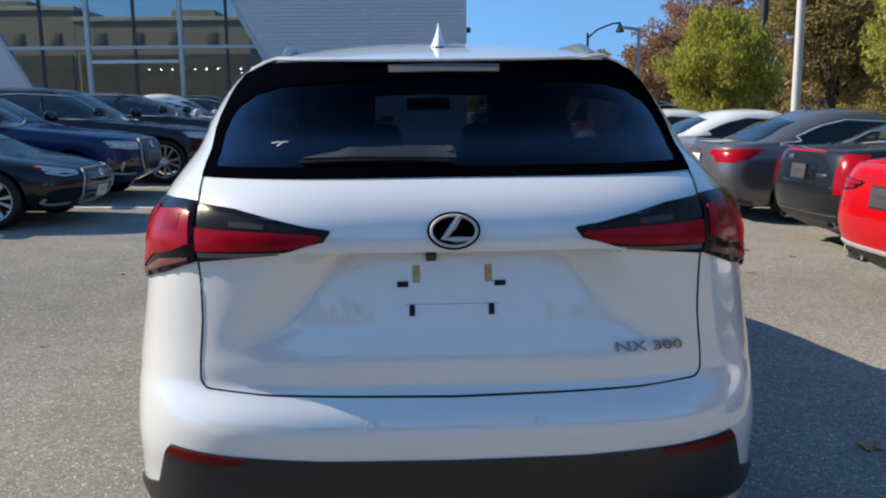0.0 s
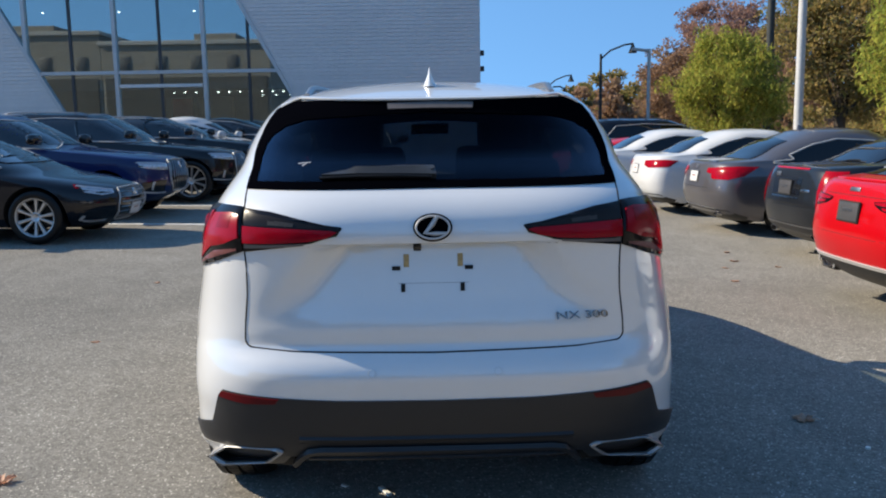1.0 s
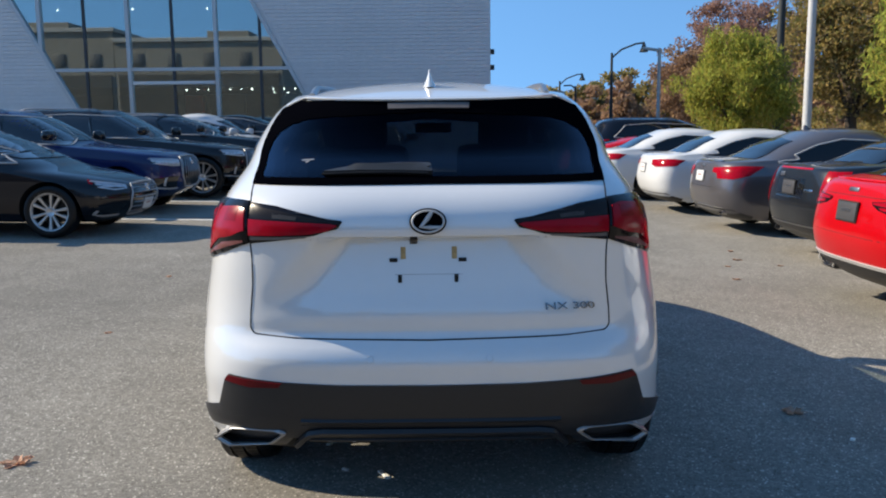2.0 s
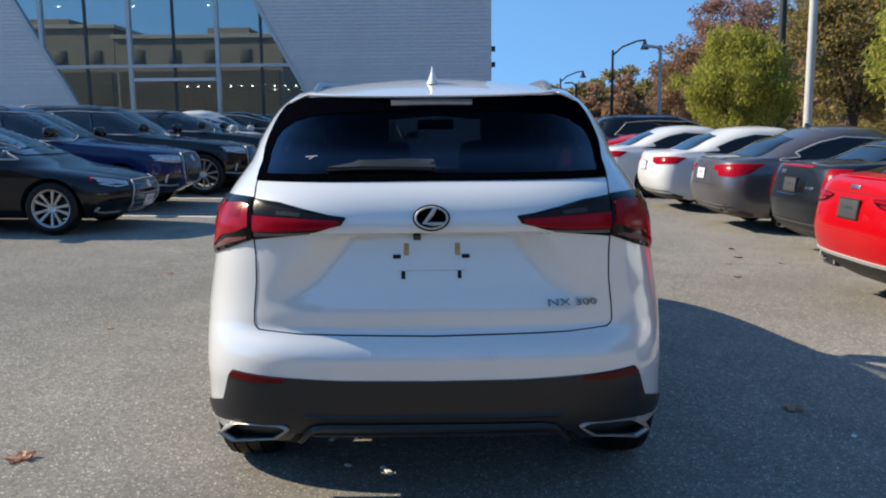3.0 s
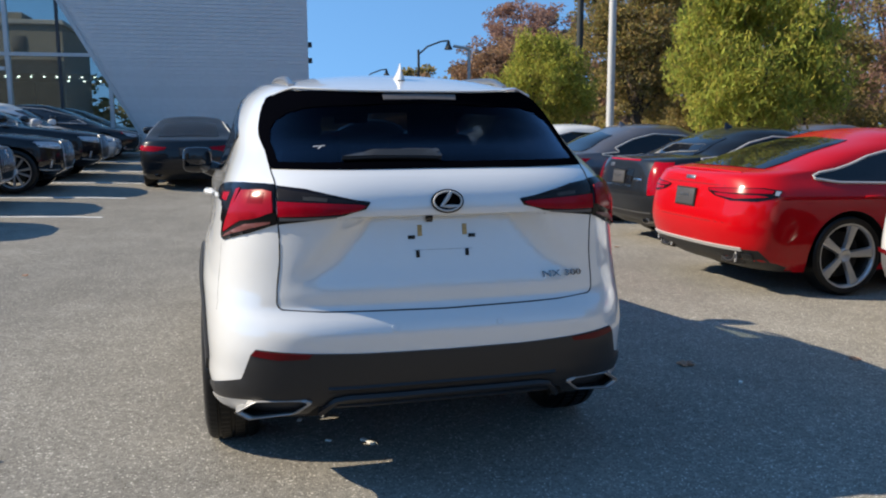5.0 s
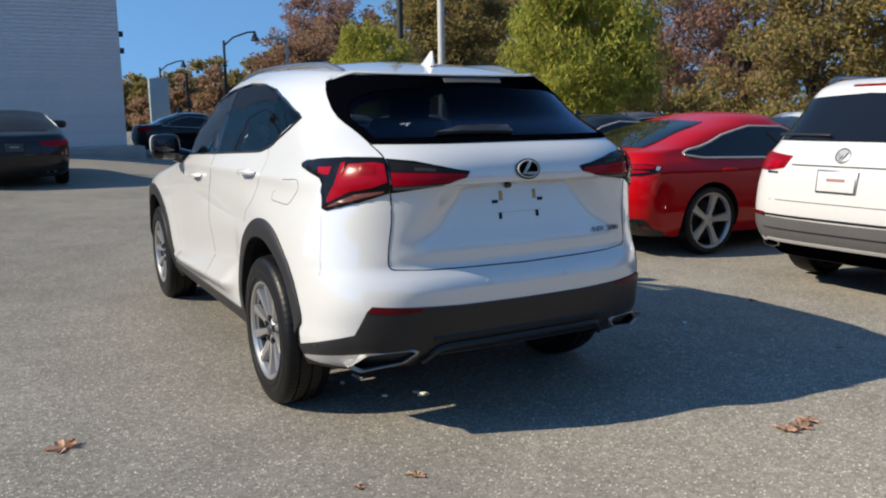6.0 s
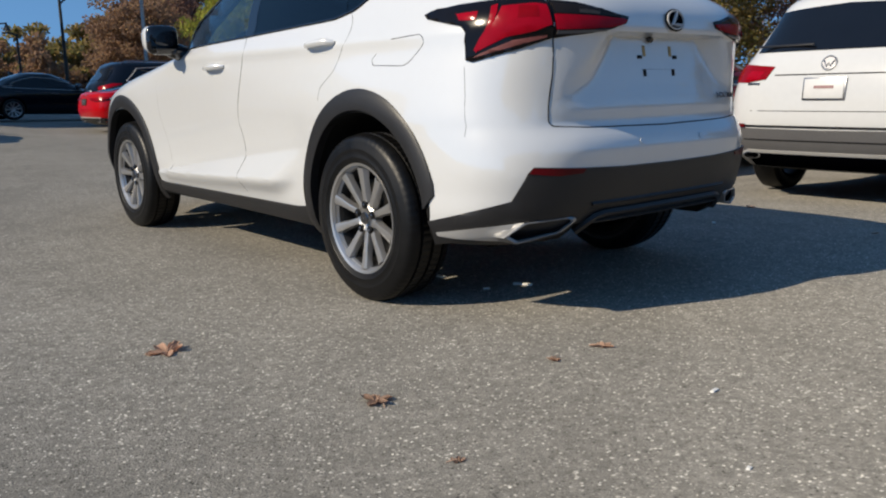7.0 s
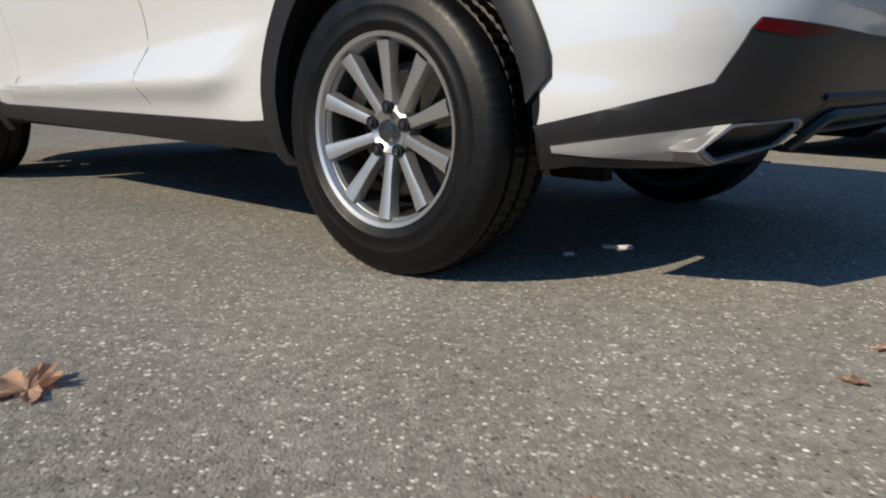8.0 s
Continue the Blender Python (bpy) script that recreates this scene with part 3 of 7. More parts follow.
def build_showroom():
    hall = new("showroom_building")
    tagged(hall, "grey metal-clad car showroom with slanted glass front", "building")
    base = 0.3
    # cladding: one plank a course, each side of the slanted glazing
    h = 0.115
    z = base
    while z < WALL_TOP - 0.01:
        z1 = min(WALL_TOP, z + h - 0.010)
        for poly in ([(right_edge(z) + 0.06, z), (WALL_END, z), (WALL_END, z1), (right_edge(z1) + 0.06, z1)], [(-26.0, z), (left_edge(z) - 0.06, z), (left_edge(z1) - 0.06, z1), (-26.0, z1)]):
            part("siding_plank", upright_slab(poly, FACE_Y - 0.035, FACE_Y + 0.01), M_SIDING, hall, smooth=0)
        z += h
    for poly in ([(right_edge(base) + 0.05, base - 0.4), (WALL_END, base - 0.4), (WALL_END, WALL_TOP), (right_edge(WALL_TOP) + 0.05, WALL_TOP), (right_edge(base) + 0.05, base)],
                 [(-26.0, base - 0.4), (left_edge(base) - 0.05, base - 0.4), (left_edge(base) - 0.05, base), (left_edge(WALL_TOP) - 0.05, WALL_TOP), (-26.0, WALL_TOP)]):
        part("wall", upright_slab(poly, FACE_Y - 0.012, FACE_Y + 0.30), M_SIDING, hall, smooth=0)
    bm = bmesh.new()
    box(bm, (0.30, 22.0, WALL_TOP + 0.4), (WALL_END - 0.15, FACE_Y + 11.31, WALL_TOP / 2))
    part("wall", bm, M_SIDING, hall, smooth=0)
    bm = bmesh.new()
    box(bm, (0.30, 22.0, WALL_TOP + 0.4), (-26.0, FACE_Y + 11.31, WALL_TOP / 2))
    part("wall", bm, M_SIDING, hall, smooth=0)
    bm = bmesh.new()
    box(bm, (28.2, 22.3, 0.25), (-12.2, FACE_Y + 11.4, WALL_TOP + 0.13), bevel=0.02)
    part("roof", bm, M_MULLION, hall, smooth=0)
    bm = bmesh.new()
    box(bm, (27.4, 0.25, WALL_TOP), (-12.2, FACE_Y + 9.0, WALL_TOP / 2 - 0.1))
    part("back_wall", bm, M_WHITE_WALL, hall, smooth=0)
    bm = bmesh.new()
    box(bm, (27.0, 8.5, 0.2), (-12.2, FACE_Y + 4.6, base - 0.02))
    part("floor", bm, M_FLOOR_TILE, hall, smooth=0)
    bm = bmesh.new()
    box(bm, (27.0, 8.4, 0.2), (-12.2, FACE_Y + 4.7, 5.9))
    part("ceiling", bm, M_WHITE_WALL, hall, smooth=0)
    bm = bmesh.new()
    box(bm, (27.0, 5.5, 0.25), (-12.2, FACE_Y + 6.0, 3.25))
    part("gallery", bm, M_WHITE_WALL, hall, smooth=0)
    # slanted edge trims
    for edge, d in ((left_edge, -0.03), (right_edge, 0.03)):
        poly = [(edge(base) + d - 0.06, base), (edge(base) + d + 0.06, base), (edge(WALL_TOP) + d + 0.06, WALL_TOP), (edge(WALL_TOP) + d - 0.06, WALL_TOP)]
        part("slanted_trim", upright_slab(poly, FACE_Y - 0.09, FACE_Y + 0.10), M_MULLION, hall, smooth=0)
    # mullions, transom and panes
    xs = [-15.06 + 1.36 * k for k in range(10)]
    inside = lambda poly: cut_poly(cut_poly(poly, -1.0, -0.55, 11.4 - 0.55 * 2.41), 1.0, 0.54, -4.30 + 0.54 * 2.78)
    for k, x in enumerate(xs):
        bright = k % 2 == 0
        w = 0.055 if bright else 0.04
        poly = inside([(x - w, base), (x + w, base), (x + w, WALL_TOP), (x - w, WALL_TOP)])
        if len(poly) > 2:
            part("mullion", upright_slab(poly, FACE_Y - (0.08 if bright else 0.02), FACE_Y + 0.10), M_MULLION if bright else M_MULLION_DARK, hall, smooth=0)
    for z, w in ((3.47, 0.05), (6.1, 0.05)):
        part("transom", upright_slab(inside([(-20, z - w), (0, z - w), (0, z + w), (-20, z + w)]), FACE_Y - 0.06, FACE_Y + 0.08), M_MULLION, hall, smooth=0)
    for x0, x1 in zip([-16.42] + xs, xs + [-1.5]):
        for z0, z1 in ((base, 3.42), (3.52, 6.05), (6.15, WALL_TOP)):
            poly = inside([(x0 + 0.05, z0), (x1 - 0.05, z0), (x1 - 0.05, z1), (x0 + 0.05, z1)])
            if len(poly) > 2:
                pane = part("pane", upright_slab(poly, FACE_Y + 0.02, FACE_Y + 0.03), M_FACADE_GLASS, hall, smooth=0)
                pane.visible_shadow = False
    # entrance head and downlights
    bm = bmesh.new()
    box(bm, (2.55, 0.12, 0.10), (-8.25, FACE_Y - 0.06, 3.05), bevel=0.01)
    part("door_head", bm, M_WHITE_WALL, hall, smooth=0)
    for zc, yy, n, x0, dx in ((5.78, 3.2, 4, -13.2, 2.6), (3.09, 4.6, 11, -9.3, 0.40), (3.09, 7.2, 6, -6.6, 0.55)):
        for k in range(n):
            bm = bmesh.new()
            lathe(bm, [(0.02, 0.02), (0.0, 0.035), (-0.02, 0.035), (-0.02, 0.001)], "z", 12, at=(x0 + dx * k, FACE_Y + yy, zc))
            bmesh.ops.recalc_face_normals(bm, faces=bm.faces)
            part("downlight", bm, M_LIGHT, hall)
    for x, y, w, d, hh, m in ((-9.3, 5.6, 0.7, 0.4, 2.55, M_RED_PAINT), (-8.1, 5.8, 1.3, 0.4, 2.6, M_WOOD_POLE), (-6.6, 6.0, 0.9, 0.5, 1.6, M_WHITE_WALL), (-11.6, 6.2, 1.2, 0.6, 1.1, M_CLAD)):
        bm = bmesh.new()
        box(bm, (w, d, hh), (x, FACE_Y + y, base + 0.08 + hh / 2), bevel=0.03)
        ob = part("display_counter", bm, m)
        tagged(ob, "display counter inside the showroom", "counter", group="showroom counters")
    for z in (3.42, 3.90):
        bm = bmesh.new()
        box(bm, (0.14, 0.12, 0.16), (WALL_END + 0.06, FACE_Y + 0.10, z), bevel=0.02)
        part("wall_camera", bm, M_POLE_DARK, hall)
    # pavement strip at the foot
    bm = bmesh.new()
    box(bm, (28.4, 0.9, 0.5), (-12.2, FACE_Y - 0.48, ground_z(0, FACE_Y) - 0.13), bevel=0.02)
    ob = part("pavement", bm, M_CONCRETE)
    tagged(ob, "narrow concrete pavement along the showroom wall", "pavement", kind="structure")


build_showroom()


def build_block():
    """The long building across the road, seen mirrored in the showroom's glass."""
    blk = new("apartment_building")
    tagged(blk, "long beige plastered building across the road", "building")
    for x0, x1, h in ((-52.0, -31.0, 11.3), (-30.95, -15.0, 10.3)):
        y0, y1 = -44.0, -30.0
        bm = bmesh.new()
        box(bm, (x1 - x0, y1 - y0, h), ((x0 + x1) / 2, (y0 + y1) / 2, h / 2))
        part("wall", bm, M_PLASTER, blk, smooth=0)
        bm = bmesh.new()
        box(bm, (x1 - x0 + 0.4, y1 - y0 + 0.4, 0.4), ((x0 + x1) / 2, (y0 + y1) / 2, h + 0.21), bevel=0.05)
        part("roof", bm, M_CONCRETE, blk, smooth=0)
        # brown slab added to darken what the showroom's lower panes mirror
        bm = bmesh.new()
        box(bm, (x1 - x0 - 0.6, 0.2, 7.3), ((x0 + x1) / 2, y1, 3.65), bevel=0.03)
        part("shopfront", bm, M_REFLECTION_DARKENER, blk, smooth=0)
        bm = bmesh.new()
        box(bm, (4.2, 4.0, 1.1), (x0 + 0.62 * (x1 - x0), -36.0, h + 0.95), bevel=0.05)
        part("roof_unit", bm, M_PLASTER, blk, smooth=0)
        me = None
        for k in range(int((x1 - x0) / 3.4)):
            if me is None:
                bm = bmesh.new()
                box(bm, (1.1, 0.12, 1.2), bevel=0.03)
                ob = part("window", bm, M_BLIND, blk)
                me = ob.data
            else:
                ob = shared("window", me, blk)
            ob.matrix_basis = Matrix.Translation((x0 + 2.2 + k * 3.4, y1, 8.7))


build_block()

# ---------------------------------------------------------------- wheels
def wheel_meshes(radius=0.352, wide=0.225, rim=0.226, spokes=10, twin=True, detail=True, dark=False):
    """The meshes of one wheel, its outer side towards -x, the hub at the origin."""
    h = wide / 2
    out = {}
    bm = bmesh.new()
    seg = 216 if detail else 48
    prof = [(h * 0.80, rim - 0.012), (h * 0.97, rim + 0.012)]
    if detail:
        prof += [(h * 0.985, rim + 0.022), (h * 1.012, rim + 0.026), (h * 1.014, rim + 0.032), (h * 0.995, rim + 0.036), (h * 1.0, rim + 0.058), (h * 1.006, rim + 0.060), (h * 1.004, rim + 0.064), (h * 0.99, rim + 0.068)]
    else:
        prof += [(h, rim + 0.05)]
    prof += [(h * 0.955, radius - 0.034), (h * 0.90, radius - 0.020), (h * 0.80, radius - 0.008)]
    shoulder = (len(prof) - 2, len(prof) - 1)
    if detail:
        prof += [(h * 0.55, radius - 0.002), (h * 0.53, radius - 0.010), (h * 0.45, radius - 0.010), (h * 0.43, radius), (h * 0.08, radius), (h * 0.06, radius - 0.010), (0, radius - 0.010)]
    else:
        prof += [(0, radius)]
    blocks = (shoulder[1] + 4, shoulder[1] + 5)
    prof = prof + [(-a, r) for a, r in prof[::-1] if a > 0]
    n = len(prof)

    def lug(i, k):
        """Cross cuts in the ribs and notches on the shoulder."""
        if not detail:
            return 0.0
        i = min(i, n - 1 - i)
        if i in blocks and k % 3 == 0:
            return -0.004
        if i == shoulder[1] and k % 3 == 0:
            return -0.004
        return 0.0

    rings = lathe(bm, prof, "x", seg, wobble=lug)
    bmesh.ops.recalc_face_normals(bm, faces=bm.faces)
    out["tyre"] = bm
    # rim: barrel, lip and spokes
    bm = bmesh.new()
    lathe(bm, [(-h * 0.80, rim - 0.014), (-h * 0.92, rim - 0.006), (-h * 0.95, rim + 0.004), (-h * 0.84, rim + 0.008), (-h * 0.76, rim - 0.016), (-h * 0.66, rim - 0.020)], "x", seg)
    # barrel kept apart from the rim so its colour can hold the shade
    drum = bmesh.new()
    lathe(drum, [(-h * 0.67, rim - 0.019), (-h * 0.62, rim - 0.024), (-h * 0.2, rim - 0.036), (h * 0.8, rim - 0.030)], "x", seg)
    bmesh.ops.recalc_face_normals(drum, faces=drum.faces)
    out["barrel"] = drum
    hub_x = -h * 0.62
    lathe(bm, [(hub_x + 0.006, 0.001), (hub_x + 0.004, 0.030), (hub_x - 0.010, 0.052), (hub_x - 0.002, 0.064), (hub_x + 0.03, 0.068)], "x", 30)
    for k in range(spokes):
        ang = k * math.tau / spokes
        if twin:
            ang += (0.10 if k % 2 else -0.10) * (10 / spokes) * 0.55
        w0, w1 = (0.0165, 0.0228) if spokes >= 10 else (0.030, 0.046)
        turn = Matrix.Rotation(ang, 4, "X")
        ring = []
        for r, w, x, t in ((0.050, w0, hub_x - 0.004, 0.03), (0.12, (w0 + w1) / 2.2, hub_x - 0.014, 0.026), (rim - 0.055, w1, -h * 0.80, 0.022), (rim - 0.016, w1 * 1.15, -h * 0.86, 0.03)):
            ring.append([bm.verts.new(turn @ Vector(p)) for p in ((x + t, -w, r), (x, -w * 0.72, r), (x - 0.003, 0, r), (x, w * 0.72, r), (x + t, w, r))])
        for a, b in zip(ring, ring[1:]):
            for j in range(4):
                bm.faces.new((a[j], a[j + 1], b[j + 1], b[j]))
            bm.faces.new((a[4], a[0], b[0], b[4]))
    bmesh.ops.recalc_face_normals(bm, faces=bm.faces)
    out["rim"] = bm
    bm = bmesh.new()
    lathe(bm, [(0.012, 0.001), (0.0, 0.001), (0.0, rim * 0.72), (0.012, rim * 0.72), (0.012, 0.001)], "x", 36)
    bmesh.ops.recalc_face_normals(bm, faces=bm.faces)
    out["brake_disc"] = bm
    if detail:
        bm = bmesh.new()
        lathe(bm, [(hub_x - 0.019, 0.001), (hub_x - 0.018, 0.024), (hub_x - 0.012, 0.028)], "x", 28)
        bmesh.ops.recalc_face_normals(bm, faces=bm.faces)
        out["centre_cap"] = bm
        # each nut pocket is a dark disc painted for a shaded hole
        for k in range(5):
            a = k * math.tau / 5
            at = (0, 0.056 * math.sin(a), 0.056 * math.cos(a))
            bm = bmesh.new()
            lathe(bm, [(hub_x - 0.0115, 0.001), (hub_x - 0.0115, 0.0155), (hub_x - 0.014, 0.0165), (hub_x - 0.004, 0.017)], "x", 16, at=at)
            bmesh.ops.recalc_face_normals(bm, faces=bm.faces)
            out["nut_pocket" + (".%03d" % k if k else "")] = bm
            bm = bmesh.new()
            lathe(bm, [(hub_x - 0.020, 0.001), (hub_x - 0.020, 0.006), (hub_x - 0.018, 0.0085), (hub_x - 0.011, 0.009)], "x", 6, at=at)
            bmesh.ops.recalc_face_normals(bm, faces=bm.faces)
            out["wheel_nut" + (".%03d" % k if k else "")] = bm
        bm = bmesh.new()
        rows = []
        for t in range(9):
            a, e = 0.70 + 0.095 * t, 0.006 if t in (0, 8) else 0.0
            ring = [(-0.042 + e, 0.130 + e), (-0.036, 0.126 + e), (0.032, 0.126 + e), (0.032, 0.184 - e), (-0.034, 0.184 - e), (-0.042 + e, 0.176 - e)]
            rows.append([bm.verts.new((x, r * math.sin(a), r * math.cos(a))) for x, r in ring])
        for r0, r1 in zip(rows, rows[1:]):
            for k in range(6):
                bm.faces.new((r0[k], r0[(k + 1) % 6], r1[(k + 1) % 6], r1[k]))
        bm.faces.new(rows[0])
        bm.faces.new(rows[-1])
        bmesh.ops.recalc_face_normals(bm, faces=bm.faces)
        out["brake_caliper"] = bm
    return out


def wheel_set(car, places, rim_mat, **kw):
    """Four wheels under a car: the first is built, the rest share its meshes."""
    mats = {"tyre": M_RUBBER, "rim": rim_mat, "brake_disc": M_DISC, "centre_cap": M_LETTER, "wheel_nut": M_LETTER, "nut_pocket": M_RIM_SHADED, "barrel": M_RIM_SHADED, "brake_caliper": M_RIM_SHADED}
    first = None
    for x, y, z, spin in places:
        hub = new("wheel")
        hub.parent = car
        turn = Matrix.Rotation(math.pi if x > 0 else 0.0, 4, "Z") @ Matrix.Rotation(radians(spin), 4, "X")
        hub.matrix_basis = Matrix.Translation((x, y, z)) @ turn
        if first is None:
            first = [part(n.split(".")[0], bm, mats.get(n.split(".")[0], M_CHROME), hub) for n, bm in wheel_meshes(**kw).items()]
        else:
            for o in first:
                shared(o.name.split(".")[0], o.data, hub)


def arch_cutters(places, radius, inner=0.52, hub_up=0.0):
    bm = bmesh.new()
    for x, y, z, _ in places:
        side = 1 if x > 0 else -1
        m = Matrix.Translation((side * (inner + 0.5), y, z + hub_up)) @ Matrix.Rotation(math.pi / 2, 4, "Y")
        bmesh.ops.create_cone(bm, cap_ends=True, segments=48, radius1=radius, radius2=radius, depth=1.0, matrix=m)
    return mesh_of(bm)


def arch_band(skin, y0, z0, a_in, b_in, a_out, b_out, lo, hi, side, out=0.012, deep=0.03, taper=400):
    """The dark flare round a wheel opening."""
    bm = bmesh.new()
    rows = []
    steps = 40
    for k in range(steps + 1):
        t = radians(lo + (hi - lo) * k / steps)
        row = []
        thin = max(0.06, math.sqrt(max(0.0, 1 - max(0.0, (math.degrees(t) - taper) / (hi - taper)) ** 2))) if hi > taper else 1.0
        for q, o in ((0.0, -deep), (0.0, out * 0.8), (0.12, out), (0.85, out), (1.0, out * 0.5), (1.0, -0.004)):
            q *= thin
            y = y0 + (a_in + (a_out - a_in) * q) * math.cos(t)
            z = max(skin.z0 + 0.002, z0 + (b_in + (b_out - b_in) * q) * math.sin(t))
            s = skin.S(y, z, side)
            row.append(bm.verts.new(skin.at(s, z) + skin.normal(s, z) * o))
        rows.append(row)
    for r0, r1 in zip(rows, rows[1:]):
        for j in range(5):
            bm.faces.new((r0[j], r0[j + 1], r1[j + 1], r1[j]))
    bm.faces.new(rows[0])
    bm.faces.new(rows[-1][::-1])
    bmesh.ops.recalc_face_normals(bm, faces=bm.faces)
    return bm


def car_body(shell, cutters, mat, car, low, lining=None):
    """Cuts the openings and gives all that lies inside or underneath the dark lining."""
    src = bmesh.new()
    src.from_mesh(shell)
    tree = BVHTree.FromBMesh(src)
    src.free()
    me = boolean_cut(shell, cutters)
    bm = bmesh.new()
    bm.from_mesh(me)
    bpy.data.meshes.remove(me)
    bm.normal_update()
    for f in bm.faces:
        c = f.calc_center_median()
        hit = tree.find_nearest(c)
        f.material_index = 1 if (hit[0] is None or hit[3] > 0.010 or (lining and lining(c)) or (c.z < low + 0.02 and f.normal.z < -0.7)) else 0
    return part("body", bm, [mat, M_DARK], car, smooth=28)


def solve_height(skin, find, a, z):
    """The level whose point shows at the true height z (the roof bends the levels)."""
    lo, hi = z - 0.02, min(skin.z1, z + 0.14)
    for _ in range(14):
        m = (lo + hi) / 2
        if skin.at(find(a, m), m).z < z:
            lo = m
        else:
            hi = m
    return find(a, (lo + hi) / 2), (lo + hi) / 2


def rear_poly(skin, pts):
    return [solve_height(skin, skin.R, x, z) for x, z in pts]


def front_poly(skin, pts):
    return [solve_height(skin, skin.F, x, z) for x, z in pts]


def side_poly(skin, pts, side):
    return [solve_height(skin, lambda y, z: skin.S(y, z, side), y, z) for y, z in pts]


def mirrored(pts):
    """A rear outline closed by its mirror image: points from the middle outwards and back to the middle."""
    return pts + [(-x, z) for x, z in pts[::-1] if x]


# ---------------------------------------------------------------- the white crossover
def build_crossover():
    def bend(y, z):
        k = step(1.22, 1.46, z)
        back = max(0.0, (1.8 - y) / 1.35)
        ahead = max(0.0, (y - 1.9) / 1.1)
        return -k * (0.078 * back * back + 0.035 * ahead * ahead)

    def dent(x, y, z):
        ax, sg = abs(x), (1 if x >= 0 else -1)
        if y < 0.4:
            far, near = 0.392 + (1.045 - z) * 0.92, 0.285 + (1.045 - z) * 0.78
            t = min(1.0, max(0.0, (far - ax) / (far - near))) * min(1.0, max(0.0, (z - 0.785) / 0.06)) * (1 - step(1.050, 1.060, z))
            y += (0.004 + 0.275 * (z - 0.80)) * t
            y -= 0.018 * math.exp(-((z - 0.655) / 0.05) ** 2) * step(0.75, 0.5, ax)
            y += 0.010 * math.exp(-((z - 0.738) / 0.03) ** 2) * step(0.72, 0.5, ax)
        wide = step(0.74, 1.02, z) * (1 - step(1.25, 1.45, z))
        x *= 1 - 0.055 * wide * step(2.4, 0.6, y) - 0.008 * step(0.40, 0.50, z) * (1 - step(0.80, 1.0, z)) * step(1.3, 0.5, y)
        ax = abs(x)
        if ax > 0.6:
            back = 1.29 + 0.9 * max(0.0, 0.62 - z)
            door = step(back, back + 0.16, y) * (1 - step(2.80, 3.25, y))
            zu, zl = 0.448 + 0.118 * (2.83 - y), 0.420 + 0.035 * (2.83 - y)
            ramp = 0.0 if z > zu else (zu - z) / max(0.02, zu - zl) if z > zl else step(zl - 0.10, zl, z)
            x += sg * 0.050 * door * ramp
            x -= sg * 0.012 * door * math.exp(-((z - zu - 0.03) / 0.12) ** 2)
            x += sg * 0.026 * math.exp(-((y - 0.89) / 0.42) ** 2) * step(0.18, 0.5, y) * step(0.30, 0.5, z) * (1 - step(0.86, 1.1, z))
            x += sg * 0.030 * math.exp(-((y - 3.61) / 0.50) ** 2) * step(0.30, 0.5, z) * (1 - step(0.86, 1.05, z))
            x += sg * 0.010 * math.exp(-((z - 1.07) / 0.035) ** 2) * step(0.3, 0.8, y)
        return x, y

    skin = Skin(
        rear=[(0.23, 0.26), (0.30, 0.15), (0.36, 0.075), (0.42, 0.035), (0.50, 0.015), (0.58, 0.0), (0.66, 0.008), (0.70, 0.018), (0.735, 0.029), (0.80, 0.034),
              (0.95, 0.024), (1.045, 0.014), (1.07, 0.002), (1.12, 0.008), (1.18, 0.045), (1.225, 0.108), (1.26, 0.145), (1.40, 0.285), (1.52, 0.405), (1.575, 0.455)],
        front=[(0.23, 4.30), (0.35, 4.52), (0.50, 4.62), (0.70, 4.60), (0.84, 4.48), (0.95, 4.12), (1.02, 3.70), (1.07, 3.36), (1.10, 3.20), (1.22, 2.99), (1.40, 2.66), (1.50, 2.45), (1.575, 2.22)],
        width=[(0.23, 0.79), (0.30, 0.832), (0.38, 0.848), (0.50, 0.853), (0.65, 0.854), (0.80, 0.857), (0.95, 0.860), (1.03, 0.854), (1.10, 0.838), (1.16, 0.813), (1.30, 0.757), (1.44, 0.702), (1.52, 0.656), (1.575, 0.585)],
        rear_len=[(0.23, 0.60), (0.6, 0.75), (1.0, 0.86), (1.15, 0.90), (1.30, 0.92), (1.575, 1.0)],
        front_len=[(0.23, 0.7), (0.8, 0.9), (1.05, 0.9), (1.3, 0.5), (1.575, 0.5)],
        rear_p=[(0.23, 3.6), (0.60, 4.0), (0.80, 3.8), (1.0, 3.9), (1.16, 3.9), (1.30, 3.4), (1.575, 3.2)], front_p=2.6, bend=bend, dent=dent, crown=0.055)
    car = new("crossover_car")
    tagged(car, "pearl white compact crossover with dark plastic lower cladding", "car")
    wheels = [(-0.771, 0.888, 0.349, 0), (0.771, 0.888, 0.349, 40), (-0.765, 3.61, 0.349, 20), (0.760, 3.61, 0.349, 5)]

    # outlines of the openings
    rear_glass = mirrored([(0.0, 1.232), (0.30, 1.230), (0.606, 1.232), (0.616, 1.25), (0.606, 1.33), (0.580, 1.385), (0.530, 1.422), (0.42, 1.447), (0.0, 1.470)])
    side_all = [(2.76, 1.112), (1.90, 1.142), (1.17, 1.172), (1.04, 1.198), (0.745, 1.332), (0.95, 1.405), (1.16, 1.466), (1.38, 1.500), (1.62, 1.512), (1.90, 1.496), (2.18, 1.455), (2.42, 1.375), (2.64, 1.235)]
    rp = rear_poly(skin, rear_glass)
    cutters = [arch_cutters(wheels, 0.415, 0.50, 0.022)]
